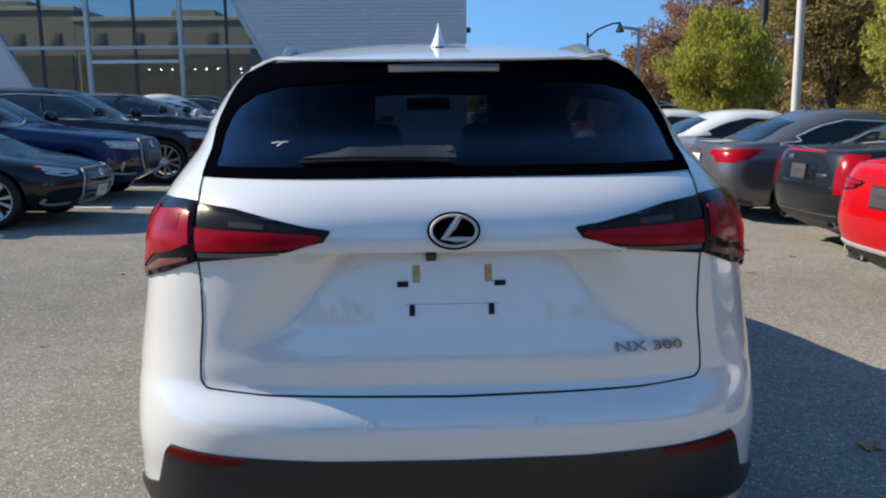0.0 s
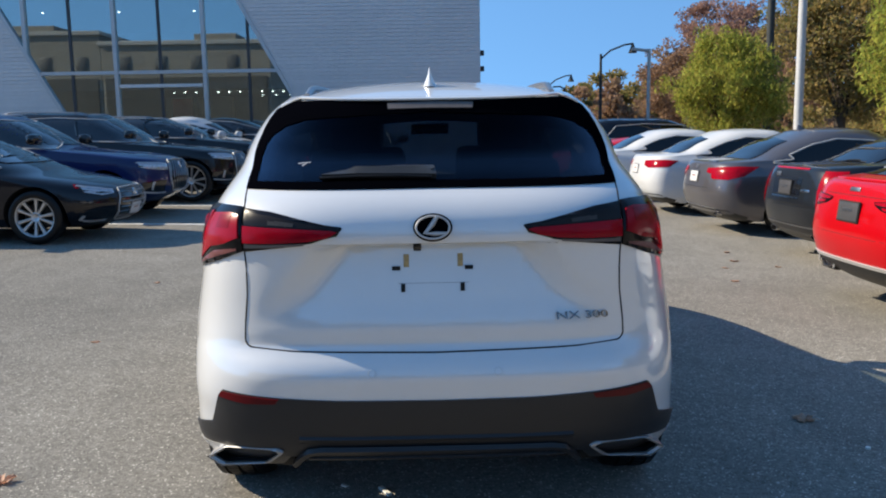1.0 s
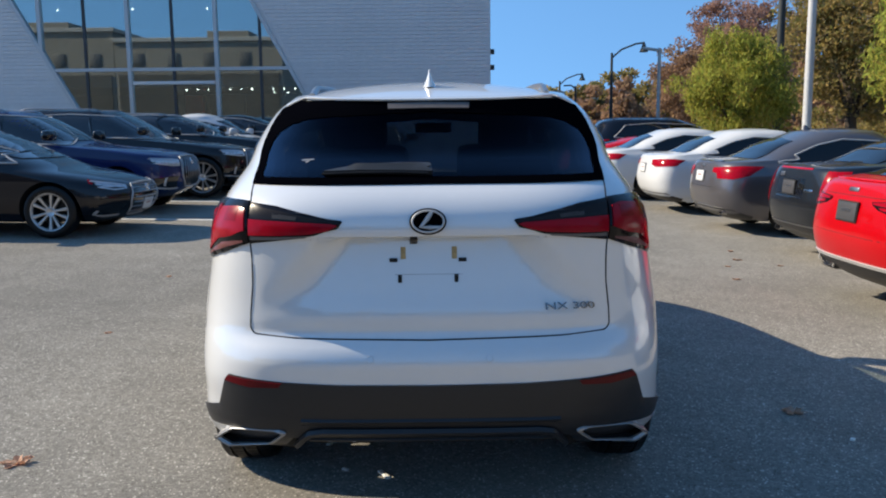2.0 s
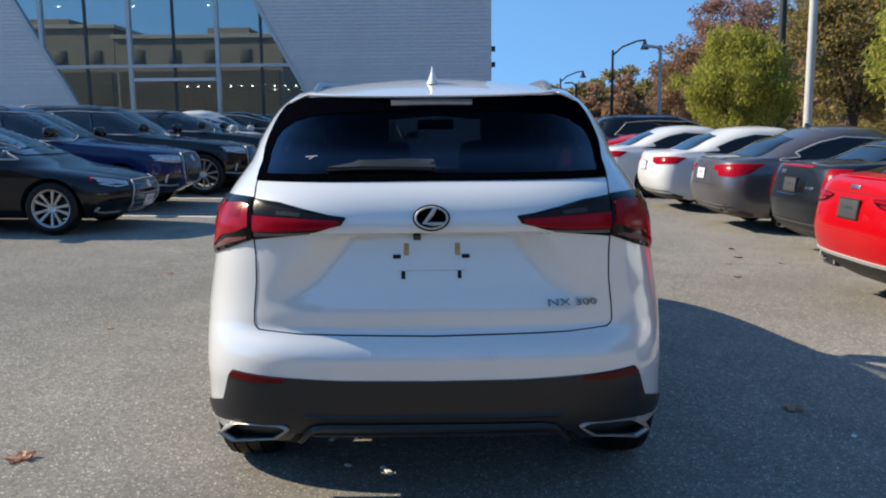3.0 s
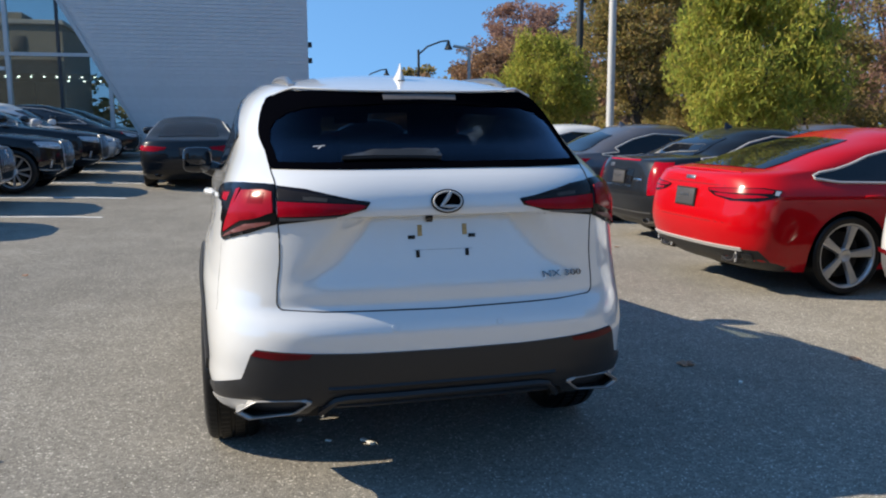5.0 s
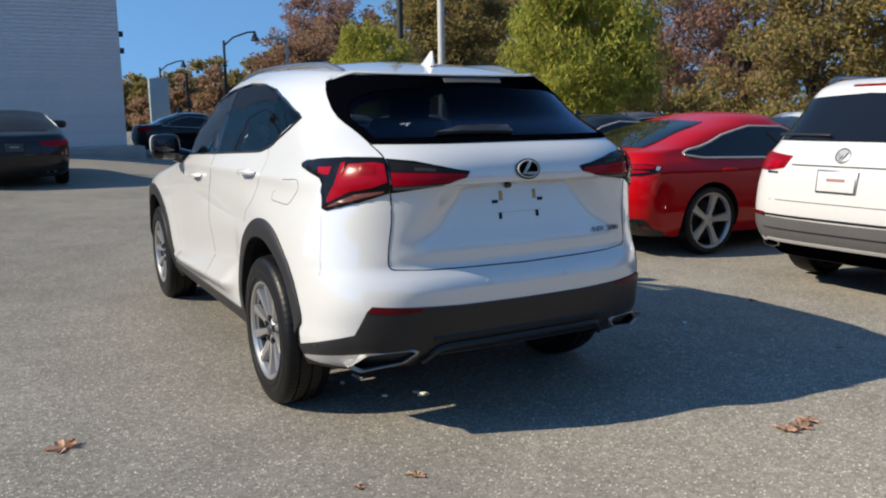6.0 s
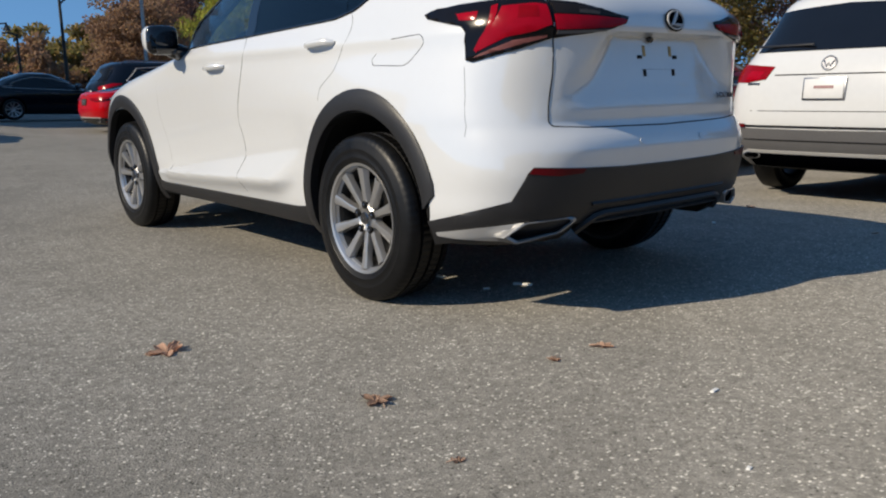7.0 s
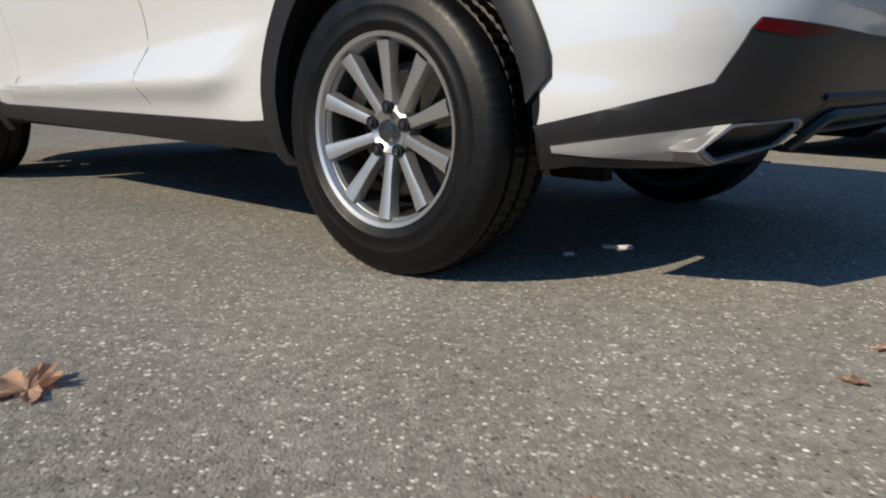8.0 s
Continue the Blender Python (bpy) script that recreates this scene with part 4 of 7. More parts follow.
    for wide, y0, y1, z1 in ((2.4, -0.5, 0.50, 0.302), (0.92, -0.5, 0.62, 0.380), (2.4, 1.20, 3.30, 0.268)):
        bm = bmesh.new()
        box(bm, (wide, y1 - y0, 0.5), (0, (y1 + y0) / 2, z1 - 0.25))
        cutters.append(mesh_of(bm))
    cav_levels = [0.86, 0.95, 1.05, 1.12, 1.20, 1.28, 1.36, 1.44, 1.50, 1.55]
    cutters.append(mesh_of(skin.shell(cav_levels, 24, 16, 16, inset=0.055, crown=0.02)))
    cutters.append(mesh_of(patch(skin, rp, out=0.05, deep=0.14, grid=0.09)))
    for side in (-1, 1):
        cutters.append(mesh_of(patch(skin, side_poly(skin, side_all, side), out=0.05, deep=0.14, grid=0.12)))
    shield = mirrored([(0.0, 1.12), (0.55, 1.12), (0.68, 1.14), (0.60, 1.44), (0.50, 1.50), (0.0, 1.52)])
    cutters.append(mesh_of(patch(skin, front_poly(skin, shield), out=0.08, deep=0.16, grid=0.12)))
    levels = [0.23, 0.26, 0.30, 0.34, 0.38, 0.40, 0.42, 0.43, 0.44, 0.45, 0.46, 0.47, 0.48, 0.49, 0.50, 0.51, 0.52, 0.53, 0.54, 0.55, 0.56, 0.57, 0.58, 0.59, 0.60, 0.61, 0.62, 0.635, 0.65, 0.68, 0.70, 0.72, 0.735, 0.75, 0.765, 0.78, 0.80, 0.83, 0.86, 0.89, 0.92, 0.95,
              0.98, 1.01, 1.03, 1.04, 1.047, 1.053, 1.06, 1.07, 1.085, 1.10, 1.12, 1.14, 1.16, 1.18, 1.20, 1.22, 1.24, 1.26, 1.29, 1.32, 1.36, 1.40, 1.44, 1.48, 1.51, 1.535, 1.555, 1.575]
    shell = mesh_of(skin.shell(levels, 84, 56, 30, rings=(0.95, 0.86, 0.7, 0.5, 0.3, 0.14)))
    car_body(shell, cutters, M_PEARL, car, 0.24, lambda c: (c.y < 0.28 and c.z < 0.40 and abs(c.x) < 0.70) or c.z < 0.30 or math.hypot(c.y - 0.888, c.z - 0.371) < 0.432)

    # dark rear surround in four bands, and the panes
    def band(pts, name="window_surround", mat=M_SURROUND, **kw):
        return part(name, patch(skin, rear_poly(skin, pts), **kw), mat, car)

    band(mirrored([(0.0, 1.462), (0.36, 1.445), (0.445, 1.438), (0.512, 1.420), (0.600, 1.452), (0.580, 1.484), (0.52, 1.514), (0.36, 1.537), (0.0, 1.549)]), out=0.0055, deep=0.01, grid=0.045, soft=0.95)
    for sg in (-1, 1):
        band([(sg * x, z) for x, z in [(0.634, 1.220), (0.640, 1.25), (0.633, 1.33), (0.612, 1.42), (0.599, 1.456), (0.510, 1.421), (0.559, 1.390), (0.580, 1.362), (0.598, 1.315), (0.606, 1.255), (0.596, 1.232)]], out=0.0055, deep=0.01, grid=0.045, soft=0.95)
    band(mirrored([(0.0, 1.219), (0.35, 1.218), (0.634, 1.219), (0.598, 1.240), (0.30, 1.239), (0.0, 1.240)]), out=0.0055, deep=0.01, grid=0.045, soft=0.95)
    part("rear_window", patch(skin, rp, out=0.0035, deep=0.001, grid=0.07), M_PRIVACY, car, "dark tinted rear window")
    part("windscreen", patch(skin, front_poly(skin, shield), out=0.0, deep=0.003, grid=0.10), M_CLEAR, car)
    panes = {"front_door_window": ([(2.74, 1.118), (1.945, 1.146), (1.945, 1.486), (2.18, 1.448), (2.41, 1.370), (2.63, 1.234)], M_CLEAR),
             "rear_door_window": ([(1.865, 1.148), (1.17, 1.177), (1.097, 1.190), (1.097, 1.444), (1.38, 1.494), (1.62, 1.506), (1.865, 1.494)], M_SIDE_GLASS),
             "quarter_window": ([(1.093, 1.191), (1.04, 1.203), (0.76, 1.331), (0.95, 1.400), (1.093, 1.442)], M_SIDE_GLASS)}
    for side in (-1, 1):
        for name, (pts, mat) in panes.items():
            part(name, patch(skin, side_poly(skin, pts, side), out=-0.002, deep=0.006, grid=0.09), mat, car)
        for pts in ([(1.945, 1.144), (1.865, 1.147), (1.865, 1.497), (1.945, 1.492)],):
            part("pillar_trim", patch(skin, side_poly(skin, pts, side), out=0.0, deep=0.01, grid=0.06), M_GLOSS_BLACK, car)
        rim = [skin.at(s, z) + skin.normal(s, z) * 0.001 for s, z in side_poly(skin, dense(side_all + side_all[:1], 0.04), side)]
        bm = bmesh.new()
        tube(bm, rim, 0.0065, 6)
        part("window_trim", bm, M_GLOSS_BLACK, car)

    # roof spoiler lip with the high stop lamp under it
    bm = bmesh.new()
    rows = []
    for k in range(41):
        x = -0.56 + 1.12 * k / 40
        edge = max(0.0, (abs(x) - 0.38) / 0.18)
        s, z = solve_height(skin, skin.R, x, 1.529 - 0.040 * edge**2)
        p, n = skin.at(s, z), skin.normal(s, z)
        out = Vector((n.x * 0.5, n.y, 0)).normalized()
        reach = 0.010 * (1 - edge**2) + 0.003
        rows.append([bm.verts.new(q) for q in (p + Vector((0, 0.06, 0.020)), p + Vector((0, 0.0, 0.016)), p + Vector((0, 0, 0.011)) + out * reach, p + Vector((0, 0, 0.006)) + out * reach * 0.9, p + Vector((0, 0.01, 0.004)))])
    for r0, r1 in zip(rows, rows[1:]):
        for j in range(4):
            bm.faces.new((r0[j], r0[j + 1], r1[j + 1], r1[j]))
    bmesh.ops.recalc_face_normals(bm, faces=bm.faces)
    part("roof_spoiler", bm, M_PEARL, car)
    part("high_stop_lamp", patch(skin, rear_poly(skin, mirrored([(0.0, 1.471), (0.146, 1.469), (0.148, 1.489), (0.0, 1.492)])), out=0.015, deep=0.005, grid=0.06), M_LAMP_GREY, car, "clear grey high-level stop lamp")

    # seams of the tailgate, doors and bumper
    def seam(pts, r=0.0034, name="panel_gap"):
        return part(name, line_on(skin, pts, r, out=-0.0008), M_SEAM, car)

    gate = [(0.634, 1.222), (0.622, 1.176), (0.6195, 1.13), (0.6185, 1.03), (0.606, 0.90), (0.604, 0.80), (0.602, 0.748), (0.588, 0.732), (0.45, 0.724), (0.0, 0.717)]
    seam(rear_poly(skin, rounded(gate + [(-x, z) for x, z in gate[-2::-1]], 0.014, closed=False)), 0.0032, "tailgate_gap")
    seam(rear_poly(skin, dense([(-0.40, 1.052), (0.40, 1.052)], 0.05)), 0.0016)
    seam(rear_poly(skin, dense([(-0.115, 0.928), (0.115, 0.928)], 0.05)), 0.0011, "plate_recess_edge")
    for side in (-1, 1):
        sp = lambda pts: side_poly(skin, pts, side)
        seam(sp([(1.92, 1.14), (1.93, 0.98), (1.99, 0.72), (1.975, 0.47), (1.95, 0.345)]), 0.0019, "door_gap")
        seam(sp([(1.06, 1.19), (1.05, 1.05), (1.10, 0.95), (1.19, 0.885), (1.20, 0.83)]), 0.0016, "door_gap")
        seam(sp([(2.98, 1.08), (3.04, 0.95), (3.00, 0.70), (2.97, 0.345)]), 0.0012, "door_gap")
        seam(sp(rounded([(0.72, 1.062), (0.55, 1.072), (0.525, 1.04), (0.61, 0.958), (0.82, 0.966), (0.835, 0.99), (0.81, 1.01)], 0.035, closed=False)), 0.0019, "fuel_flap_gap")
        seam(sp([(0.330, 0.945), (0.315, 0.84), (0.300, 0.735), (0.303, 0.70)]), 0.0013, "bumper_gap")

    # tail lamps: a piece on the tailgate and a piece on the quarter
    for sg, side in ((-1, -1), (1, 1)):
        lamp = new("tail_lamp")
        lamp.parent = car
        inner = [(sg * x, z) for x, z in [(0.6165, 1.166), (0.520, 1.156), (0.430, 1.137), (0.345, 1.119), (0.292, 1.112), (0.288, 1.108), (0.305, 1.086), (0.345, 1.077), (0.385, 1.066), (0.470, 1.053), (0.6165, 1.034)]]
        part("housing", patch(skin, rear_poly(skin, inner), out=0.010, deep=0.01, grid=0.035, soft=0.35), M_LAMP_DARK, lamp, "smoked black lamp housing")
        lens = lambda nm, pts, mat, out=0.0135, lab="": part(nm, patch(skin, rear_poly(skin, [(sg * x, z) for x, z in pts]), out=out, deep=0.004, grid=0.03, soft=0.85), mat, lamp, lab)
        lens("red_lens", [(0.6145, 1.112), (0.45, 1.107), (0.322, 1.101), (0.303, 1.096), (0.336, 1.0795), (0.40, 1.071), (0.50, 1.067), (0.6145, 1.065)], M_LAMP_RED)
        lens("smoked_lens", [(0.610, 1.152), (0.52, 1.141), (0.43, 1.126), (0.352, 1.112), (0.335, 1.1065), (0.45, 1.1095), (0.610, 1.115)], M_LAMP_SMOKE, 0.0125, "smoked grey upper lens")
        lens("reversing_lens", [(0.526, 1.131), (0.440, 1.122), (0.444, 1.1125), (0.526, 1.117)], M_LAMP_MID, 0.0145)
        lens("lower_lens", [(0.610, 1.062), (0.50, 1.064), (0.405, 1.067), (0.412, 1.0625), (0.50, 1.056), (0.610, 1.050)], M_LAMP_GREY, 0.0125)
        # the outer piece runs from the gap round the corner to a point on the side
        rr = lambda x, z: solve_height(skin, skin.R, sg * x, z)
        ss = lambda y, z: solve_height(skin, lambda a, b: skin.S(a, b, side), y, z)
        outer = [rr(0.6215, 1.035), rr(0.6215, 1.168), rr(0.66, 1.170), ss(0.26, 1.170), ss(0.40, 1.163), ss(0.52, 1.150), ss(0.552, 1.138), ss(0.535, 1.122), ss(0.44, 1.103), ss(0.36, 1.086), ss(0.335, 1.06), ss(0.325, 0.967), ss(0.30, 0.960), rr(0.72, 0.998)]
        part("outer_housing", patch(skin, outer, out=0.012, deep=0.01, grid=0.018, soft=0.5), M_LAMP_DARK, lamp, "smoked black lamp housing")
        red = [rr(0.630, 1.076), rr(0.630, 1.140), rr(0.66, 1.146), ss(0.225, 1.140), ss(0.262, 1.05), ss(0.278, 0.995), rr(0.745, 1.040)]
        part("red_lens", patch(skin, red, out=0.0160, deep=0.004, grid=0.018, soft=0.95), M_LAMP_BRIGHT, lamp)
        part("inner_glow_chamber", patch(skin, [rr(0.655, 1.137), rr(0.70, 1.139), rr(0.715, 1.100), rr(0.662, 1.102)], out=0.0175, deep=0.003, grid=0.018, soft=0.95), M_LAMP_DEEP, lamp)
        part("red_strip", patch(skin, [ss(0.238, 1.148), ss(0.258, 1.142), ss(0.293, 1.00), ss(0.283, 0.99)], out=0.0160, deep=0.004, grid=0.018, soft=0.95), M_LAMP_RED, lamp)
        part("clear_lens", patch(skin, [rr(0.64, 1.046), rr(0.73, 1.030), ss(0.275, 0.985), ss(0.295, 0.972), rr(0.73, 1.008), rr(0.64, 1.038)], out=0.0155, deep=0.004, grid=0.03, soft=0.8), M_LAMP_ROSE, lamp)
        part("side_marker", patch(skin, [ss(0.300, 1.130), ss(0.385, 1.126), ss(0.365, 1.103), ss(0.300, 1.100)], out=0.0155, deep=0.004, grid=0.03, soft=0.8), M_LAMP_RED, lamp)

    # rear cladding, reflectors, diffuser and exhaust tips
    rr = lambda x, z: solve_height(skin, skin.R, x, z)
    sl = lambda y, z: solve_height(skin, lambda a, b: skin.S(a, b, -1), y, z)
    left = [rr(0, 0.573), rr(-0.30, 0.576), rr(-0.50, 0.584), rr(-0.680, 0.594), rr(-0.697, 0.574), sl(0.150, 0.474), sl(0.235, 0.446), sl(0.475, 0.382), sl(0.475, 0.290), sl(0.40, 0.304), sl(0.24, 0.304), rr(-0.60, 0.306), rr(-0.50, 0.330), rr(-0.465, 0.375), rr(0, 0.378)]
    clad = left + [(-s, z) for s, z in left[-2:0:-1]]
    part("rear_cladding", patch(skin, clad, out=0.008, deep=0.02, grid=0.045), M_CLAD, car, "dark grey plastic lower bumper")
    part("diffuser", patch(skin, rear_poly(skin, mirrored([(0.0, 0.394), (0.40, 0.392), (0.435, 0.428), (0.40, 0.436), (0.0, 0.438)])), out=0.014, deep=0.005, grid=0.05), M_CLAD, car, "black diffuser insert")
    part("diffuser_lip", line_on(skin, rear_poly(skin, dense([(-0.405, 0.386), (0.405, 0.386)], 0.05)), 0.007, out=0.018), M_CLAD, car)
    arc = [(-0.455, 0.350), (-0.425, 0.385), (-0.40, 0.405), (-0.36, 0.412), (0.36, 0.412), (0.40, 0.405), (0.425, 0.385), (0.455, 0.350)]
    part("diffuser_frame", line_on(skin, rear_poly(skin, dense(arc, 0.05)), 0.013, out=0.016), M_CLAD, car)
    part("bumper_ridge", line_on(skin, rear_poly(skin, dense([(-0.43, 0.446), (0.43, 0.446)], 0.05)), 0.010, out=0.006), M_CLAD, car)
    for sg in (-1, 1):
        part("reflector", patch(skin, rear_poly(skin, [(sg * x, z) for x, z in [(0.682, 0.5905), (0.694, 0.572), (0.60, 0.561), (0.500, 0.566), (0.490, 0.581)]]), out=0.0125, deep=0.004, grid=0.04, soft=0.7), M_REFLECTOR, car, "deep red bumper reflector")
        # exhaust tip
        out_pts = [(0.757, 0.344), (0.690, 0.394), (0.505, 0.406), (0.482, 0.394), (0.538, 0.346), (0.708, 0.316)]
        cx, cz = sum(p[0] for p in out_pts) / 6, sum(p[1] for p in out_pts) / 6
        face_y = lambda x, z: 0.052 + 0.33 * max(0.0, x - 0.49) + 0.25 * (0.40 - z)
        bm = bmesh.new()
        loops = []
        for scale, dy in ((1.0, 0.16), (1.0, 0.004), (0.97, 0.0), (0.865, 0.002), (0.84, 0.012)):
            loops.append([bm.verts.new((sg * (cx + (x - cx) * scale), face_y(x, z) + dy, cz + (z - cz) * (scale if scale == 1 else scale * 0.93))) for x, z in rounded(out_pts, 0.012, steps=3)])
        for a, b in zip(loops, loops[1:]):
            n = len(a)
            for k in range(n):
                bm.faces.new((a[k], a[(k + 1) % n], b[(k + 1) % n], b[k]))
        bmesh.ops.recalc_face_normals(bm, faces=bm.faces)
        tip = part("exhaust_tip", bm, M_TIP, car, "satin metal six-sided exhaust tip")
        bm = bmesh.new()
        loops = []
        for scale, dy in ((0.85, 0.011), (0.80, 0.12)):
            loops.append([bm.verts.new((sg * (cx + (x - cx) * scale), face_y(x, z) + dy, cz + (z - cz) * scale * 0.93)) for x, z in rounded(out_pts, 0.012, steps=3)])
        for k in range(len(loops[0])):
            bm.faces.new((loops[0][k], loops[0][k - 1], loops[1][k - 1], loops[1][k]))
        bm.faces.new(loops[1])
        part("exhaust_inside", bm, M_DARK, tip)
        side = sg
        ssd = lambda y, z: solve_height(skin, lambda a, b: skin.S(a, b, side), y, z)
        bm = bmesh.new()
        rows = []
        edge = [(0.505, 0.408), (0.690, 0.396), (0.722, 0.372), (0.759, 0.344), (0.735, 0.328), (0.708, 0.314), (0.62, 0.330)]
        for k in range(13):
            t = k / 12
            row = []
            for j, (x, z) in enumerate(edge):
                y0 = face_y(x, z) + 0.004
                y = y0 + (0.435 - y0) * t
                zz = z + (0.328 + 0.014 * (z - 0.314) / 0.08 - z) * t
                s_, z_ = ssd(y, zz)
                skin_x = abs(skin.at(s_, z_).x) + 0.016 - 0.004 * t
                xx = max(x + (skin_x - x) * t, skin_x if 0 < t else x) if 0 < j < 6 else x + (skin_x - 0.03 - x) * t
                row.append(bm.verts.new((sg * xx, y, zz)))
            rows.append(row)
        for r0, r1 in zip(rows, rows[1:]):
            for j in range(len(edge) - 1):
                bm.faces.new((r0[j], r0[j + 1], r1[j + 1], r1[j]))
        bm.faces.new(rows[-1])
        bmesh.ops.recalc_face_normals(bm, faces=bm.faces)
        part("bumper_corner_trim", bm, M_TRIM_SILVER, car, "silver trim leading to the exhaust tip")
        # arch flares and sills
        part("wheel_arch_flare", arch_band(skin, 0.888, 0.352, 0.408, 0.440, 0.478, 0.525, -15, 170, side, taper=161), M_CLAD, car)
        part("wheel_arch_flare", arch_band(skin, 3.605, 0.352, 0.410, 0.440, 0.480, 0.520, -10, 196, side), M_CLAD, car)
        part("sill_cladding", patch(skin, [ssd(1.33, 0.264), ssd(1.33, 0.356), ssd(1.46, 0.346), ssd(3.06, 0.342), ssd(3.17, 0.356), ssd(3.17, 0.286)], out=0.012, deep=0.02, grid=0.09), M_CLAD, car)
        # door handles and mirror
        for y, z in ((2.22, 0.998), (1.215, 1.062)):
            part("handle_recess", patch(skin, side_poly(skin, rounded([(y - 0.085, z - 0.03), (y + 0.085, z - 0.036), (y + 0.095, z + 0.026), (y - 0.08, z + 0.034)], 0.03), side), out=0.001, deep=0.004, grid=0.03), M_PEARL, car)
            hbm = bmesh.new()
            pts = []
            for k in range(9):
                q = -1 + k / 4
                s, zz = ssd(y + q * 0.105, z + 0.004 - 0.004 * q)
                pts.append(skin.at(s, zz) + skin.normal(s, zz) * (0.030 * (1 - q**4) + 0.002))
            tube(hbm, pts, [0.008, 0.013, 0.014, 0.014, 0.014, 0.014, 0.014, 0.013, 0.008], 8)
            part("door_handle", hbm, M_PEARL, car)
        mirror = new("side_mirror")
        mirror.parent = car
        mbm = bmesh.new()
        bmesh.ops.create_uvsphere(mbm, u_segments=24, v_segments=14, radius=1.0)
        for v in mbm.verts:
            x, y, z = v.co
            y = y * (0.5 if y < 0 else 1.0)
            v.co = (sg * 0.952 + 0.088 * math.copysign(abs(x) ** 0.62, x), 2.70 + 0.105 * y, 1.165 + 0.076 * math.copysign(abs(z) ** 0.62, z) + 0.012 * sg * x)
        part("mirror_cap", mbm, M_PEARL, mirror)
        mbm = bmesh.new()
        bmesh.ops.create_uvsphere(mbm, u_segments=24, v_segments=12, radius=1.0)
        for v in mbm.verts:
            x, y, z = v.co
            v.co = (sg * 0.952 + 0.090 * math.copysign(abs(x) ** 0.5, x), 2.660 + 0.034 * y, 1.165 + 0.080 * math.copysign(abs(z) ** 0.5, z))
        part("mirror_frame", mbm, M_GLOSS_BLACK, mirror)
        mbm = bmesh.new()
        box(mbm, (0.150, 0.004, 0.105), (sg * 0.952, 2.634, 1.166), Matrix.Rotation(radians(-9), 4, "X"), bevel=0.0015)
        part("mirror_glass", mbm, M_MIRROR, mirror)
        mbm = bmesh.new()
        tube(mbm, [(sg * 0.80, 2.70, 1.085), (sg * 0.86, 2.69, 1.105), (sg * 0.93, 2.69, 1.135)], [0.050, 0.048, 0.045], 12)
        part("mirror_arm", mbm, M_GLOSS_BLACK, mirror)
        # roof rail
        rbm = bmesh.new()
        pts = []
        for k in range(25):
            q = k / 24
            y = 0.80 + 1.75 * q
            x = sg * (0.475 + 0.02 * math.sin(q * math.pi))
            up = 0.026 * min(1.0, math.sin(q * math.pi) * 3.2) - 0.012
            pts.append((x, y, skin.roof_z(x, y) + up))
        tube(rbm, pts, 0.013, 8)
        part("roof_rail", rbm, M_SATIN, car, "silver roof rail")

    # shark-fin aerial
    fbm = bmesh.new()
    rows = []
    for q in [k / 10 for k in range(11)]:
        zz = 0.072 * q
        y0, y1 = 0.80 + 0.015 * q, 0.98 - 0.145 * q**0.8
        w = 0.034 * (1 - q) ** 1.5 + 0.003
        rows.append([fbm.verts.new((w * math.sin(a) * (0.7 + 0.3 * math.cos(a)), (y0 + y1) / 2 - (y1 - y0) / 2 * math.cos(a), 1.570 + zz)) for a in [k * math.tau / 20 for k in range(20)]])
    for r0, r1 in zip(rows, rows[1:]):
        for k in range(20):
            fbm.faces.new((r0[k], r0[(k + 1) % 20], r1[(k + 1) % 20], r1[k]))
    fbm.faces.new(rows[-1])
    bmesh.ops.recalc_face_normals(fbm, faces=fbm.faces)
    part("roof_aerial", fbm, M_PEARL, car, "white shark-fin aerial")

    # rear wiper
    wiper = new("rear_wiper")
    wiper.parent = car
    cover = [(-0.369, 1.249), (-0.30, 1.260), (-0.219, 1.268), (-0.105, 1.273), (-0.013, 1.272), (0.012, 1.265), (0.017, 1.247), (-0.084, 1.250), (-0.24, 1.252)]
    part("arm", patch(skin, rear_poly(skin, rounded(cover, 0.008)), out=0.030, deep=0.016, grid=0.04), M_WIPER, wiper)
    wb = bmesh.new()
    pts = [skin.at(s, z) + skin.normal(s, z) * 0.012 for s, z in rear_poly(skin, [(-0.37, 1.244), (-0.25, 1.248), (-0.10, 1.248), (0.0, 1.244)])]
    tube(wb, pts, 0.006, 6)
    part("blade", wb, M_RUBBER, wiper)
    wb = bmesh.new()
    s, z = rr(-0.004, 1.262)
    p, n = skin.at(s, z), skin.normal(s, z)
    tube(wb, [p, p + n * 0.024], 0.014, 12)
    part("pivot", wb, M_WIPER, wiper)

    # badge, model lettering, plate fixings, camera, sensors
    def place(x, z, out=0.0):
        s, zl = rr(x, z)
        p, n = skin.at(s, zl), skin.normal(s, zl)
        turn = n.to_track_quat("Z", "Y").to_matrix().to_4x4()
        return Matrix.Translation(p + n * out) @ turn

    badge = new("badge")
    badge.parent = car
    badge.matrix_basis = place(0.0, 1.107, 0.004)
    bb = bmesh.new()
    ring = []
    for k in range(40):
        a = k * math.tau / 40
        ring.append([bb.verts.new(((0.0535 + d) * math.cos(a), (0.0375 + d) * math.sin(a), h)) for d, h in ((0, 0.003), (0, 0.008), (-0.003, 0.010), (-0.0065, 0.008), (-0.0065, 0.003))])
    for k in range(40):
        for j in range(4):
            bb.faces.new((ring[k][j], ring[k][j + 1], ring[(k + 1) % 40][j + 1], ring[(k + 1) % 40][j]))
    bmesh.ops.recalc_face_normals(bb, faces=bb.faces)
    part("ring", bb, M_TRIM_SILVER, badge)
    bb = bmesh.new()
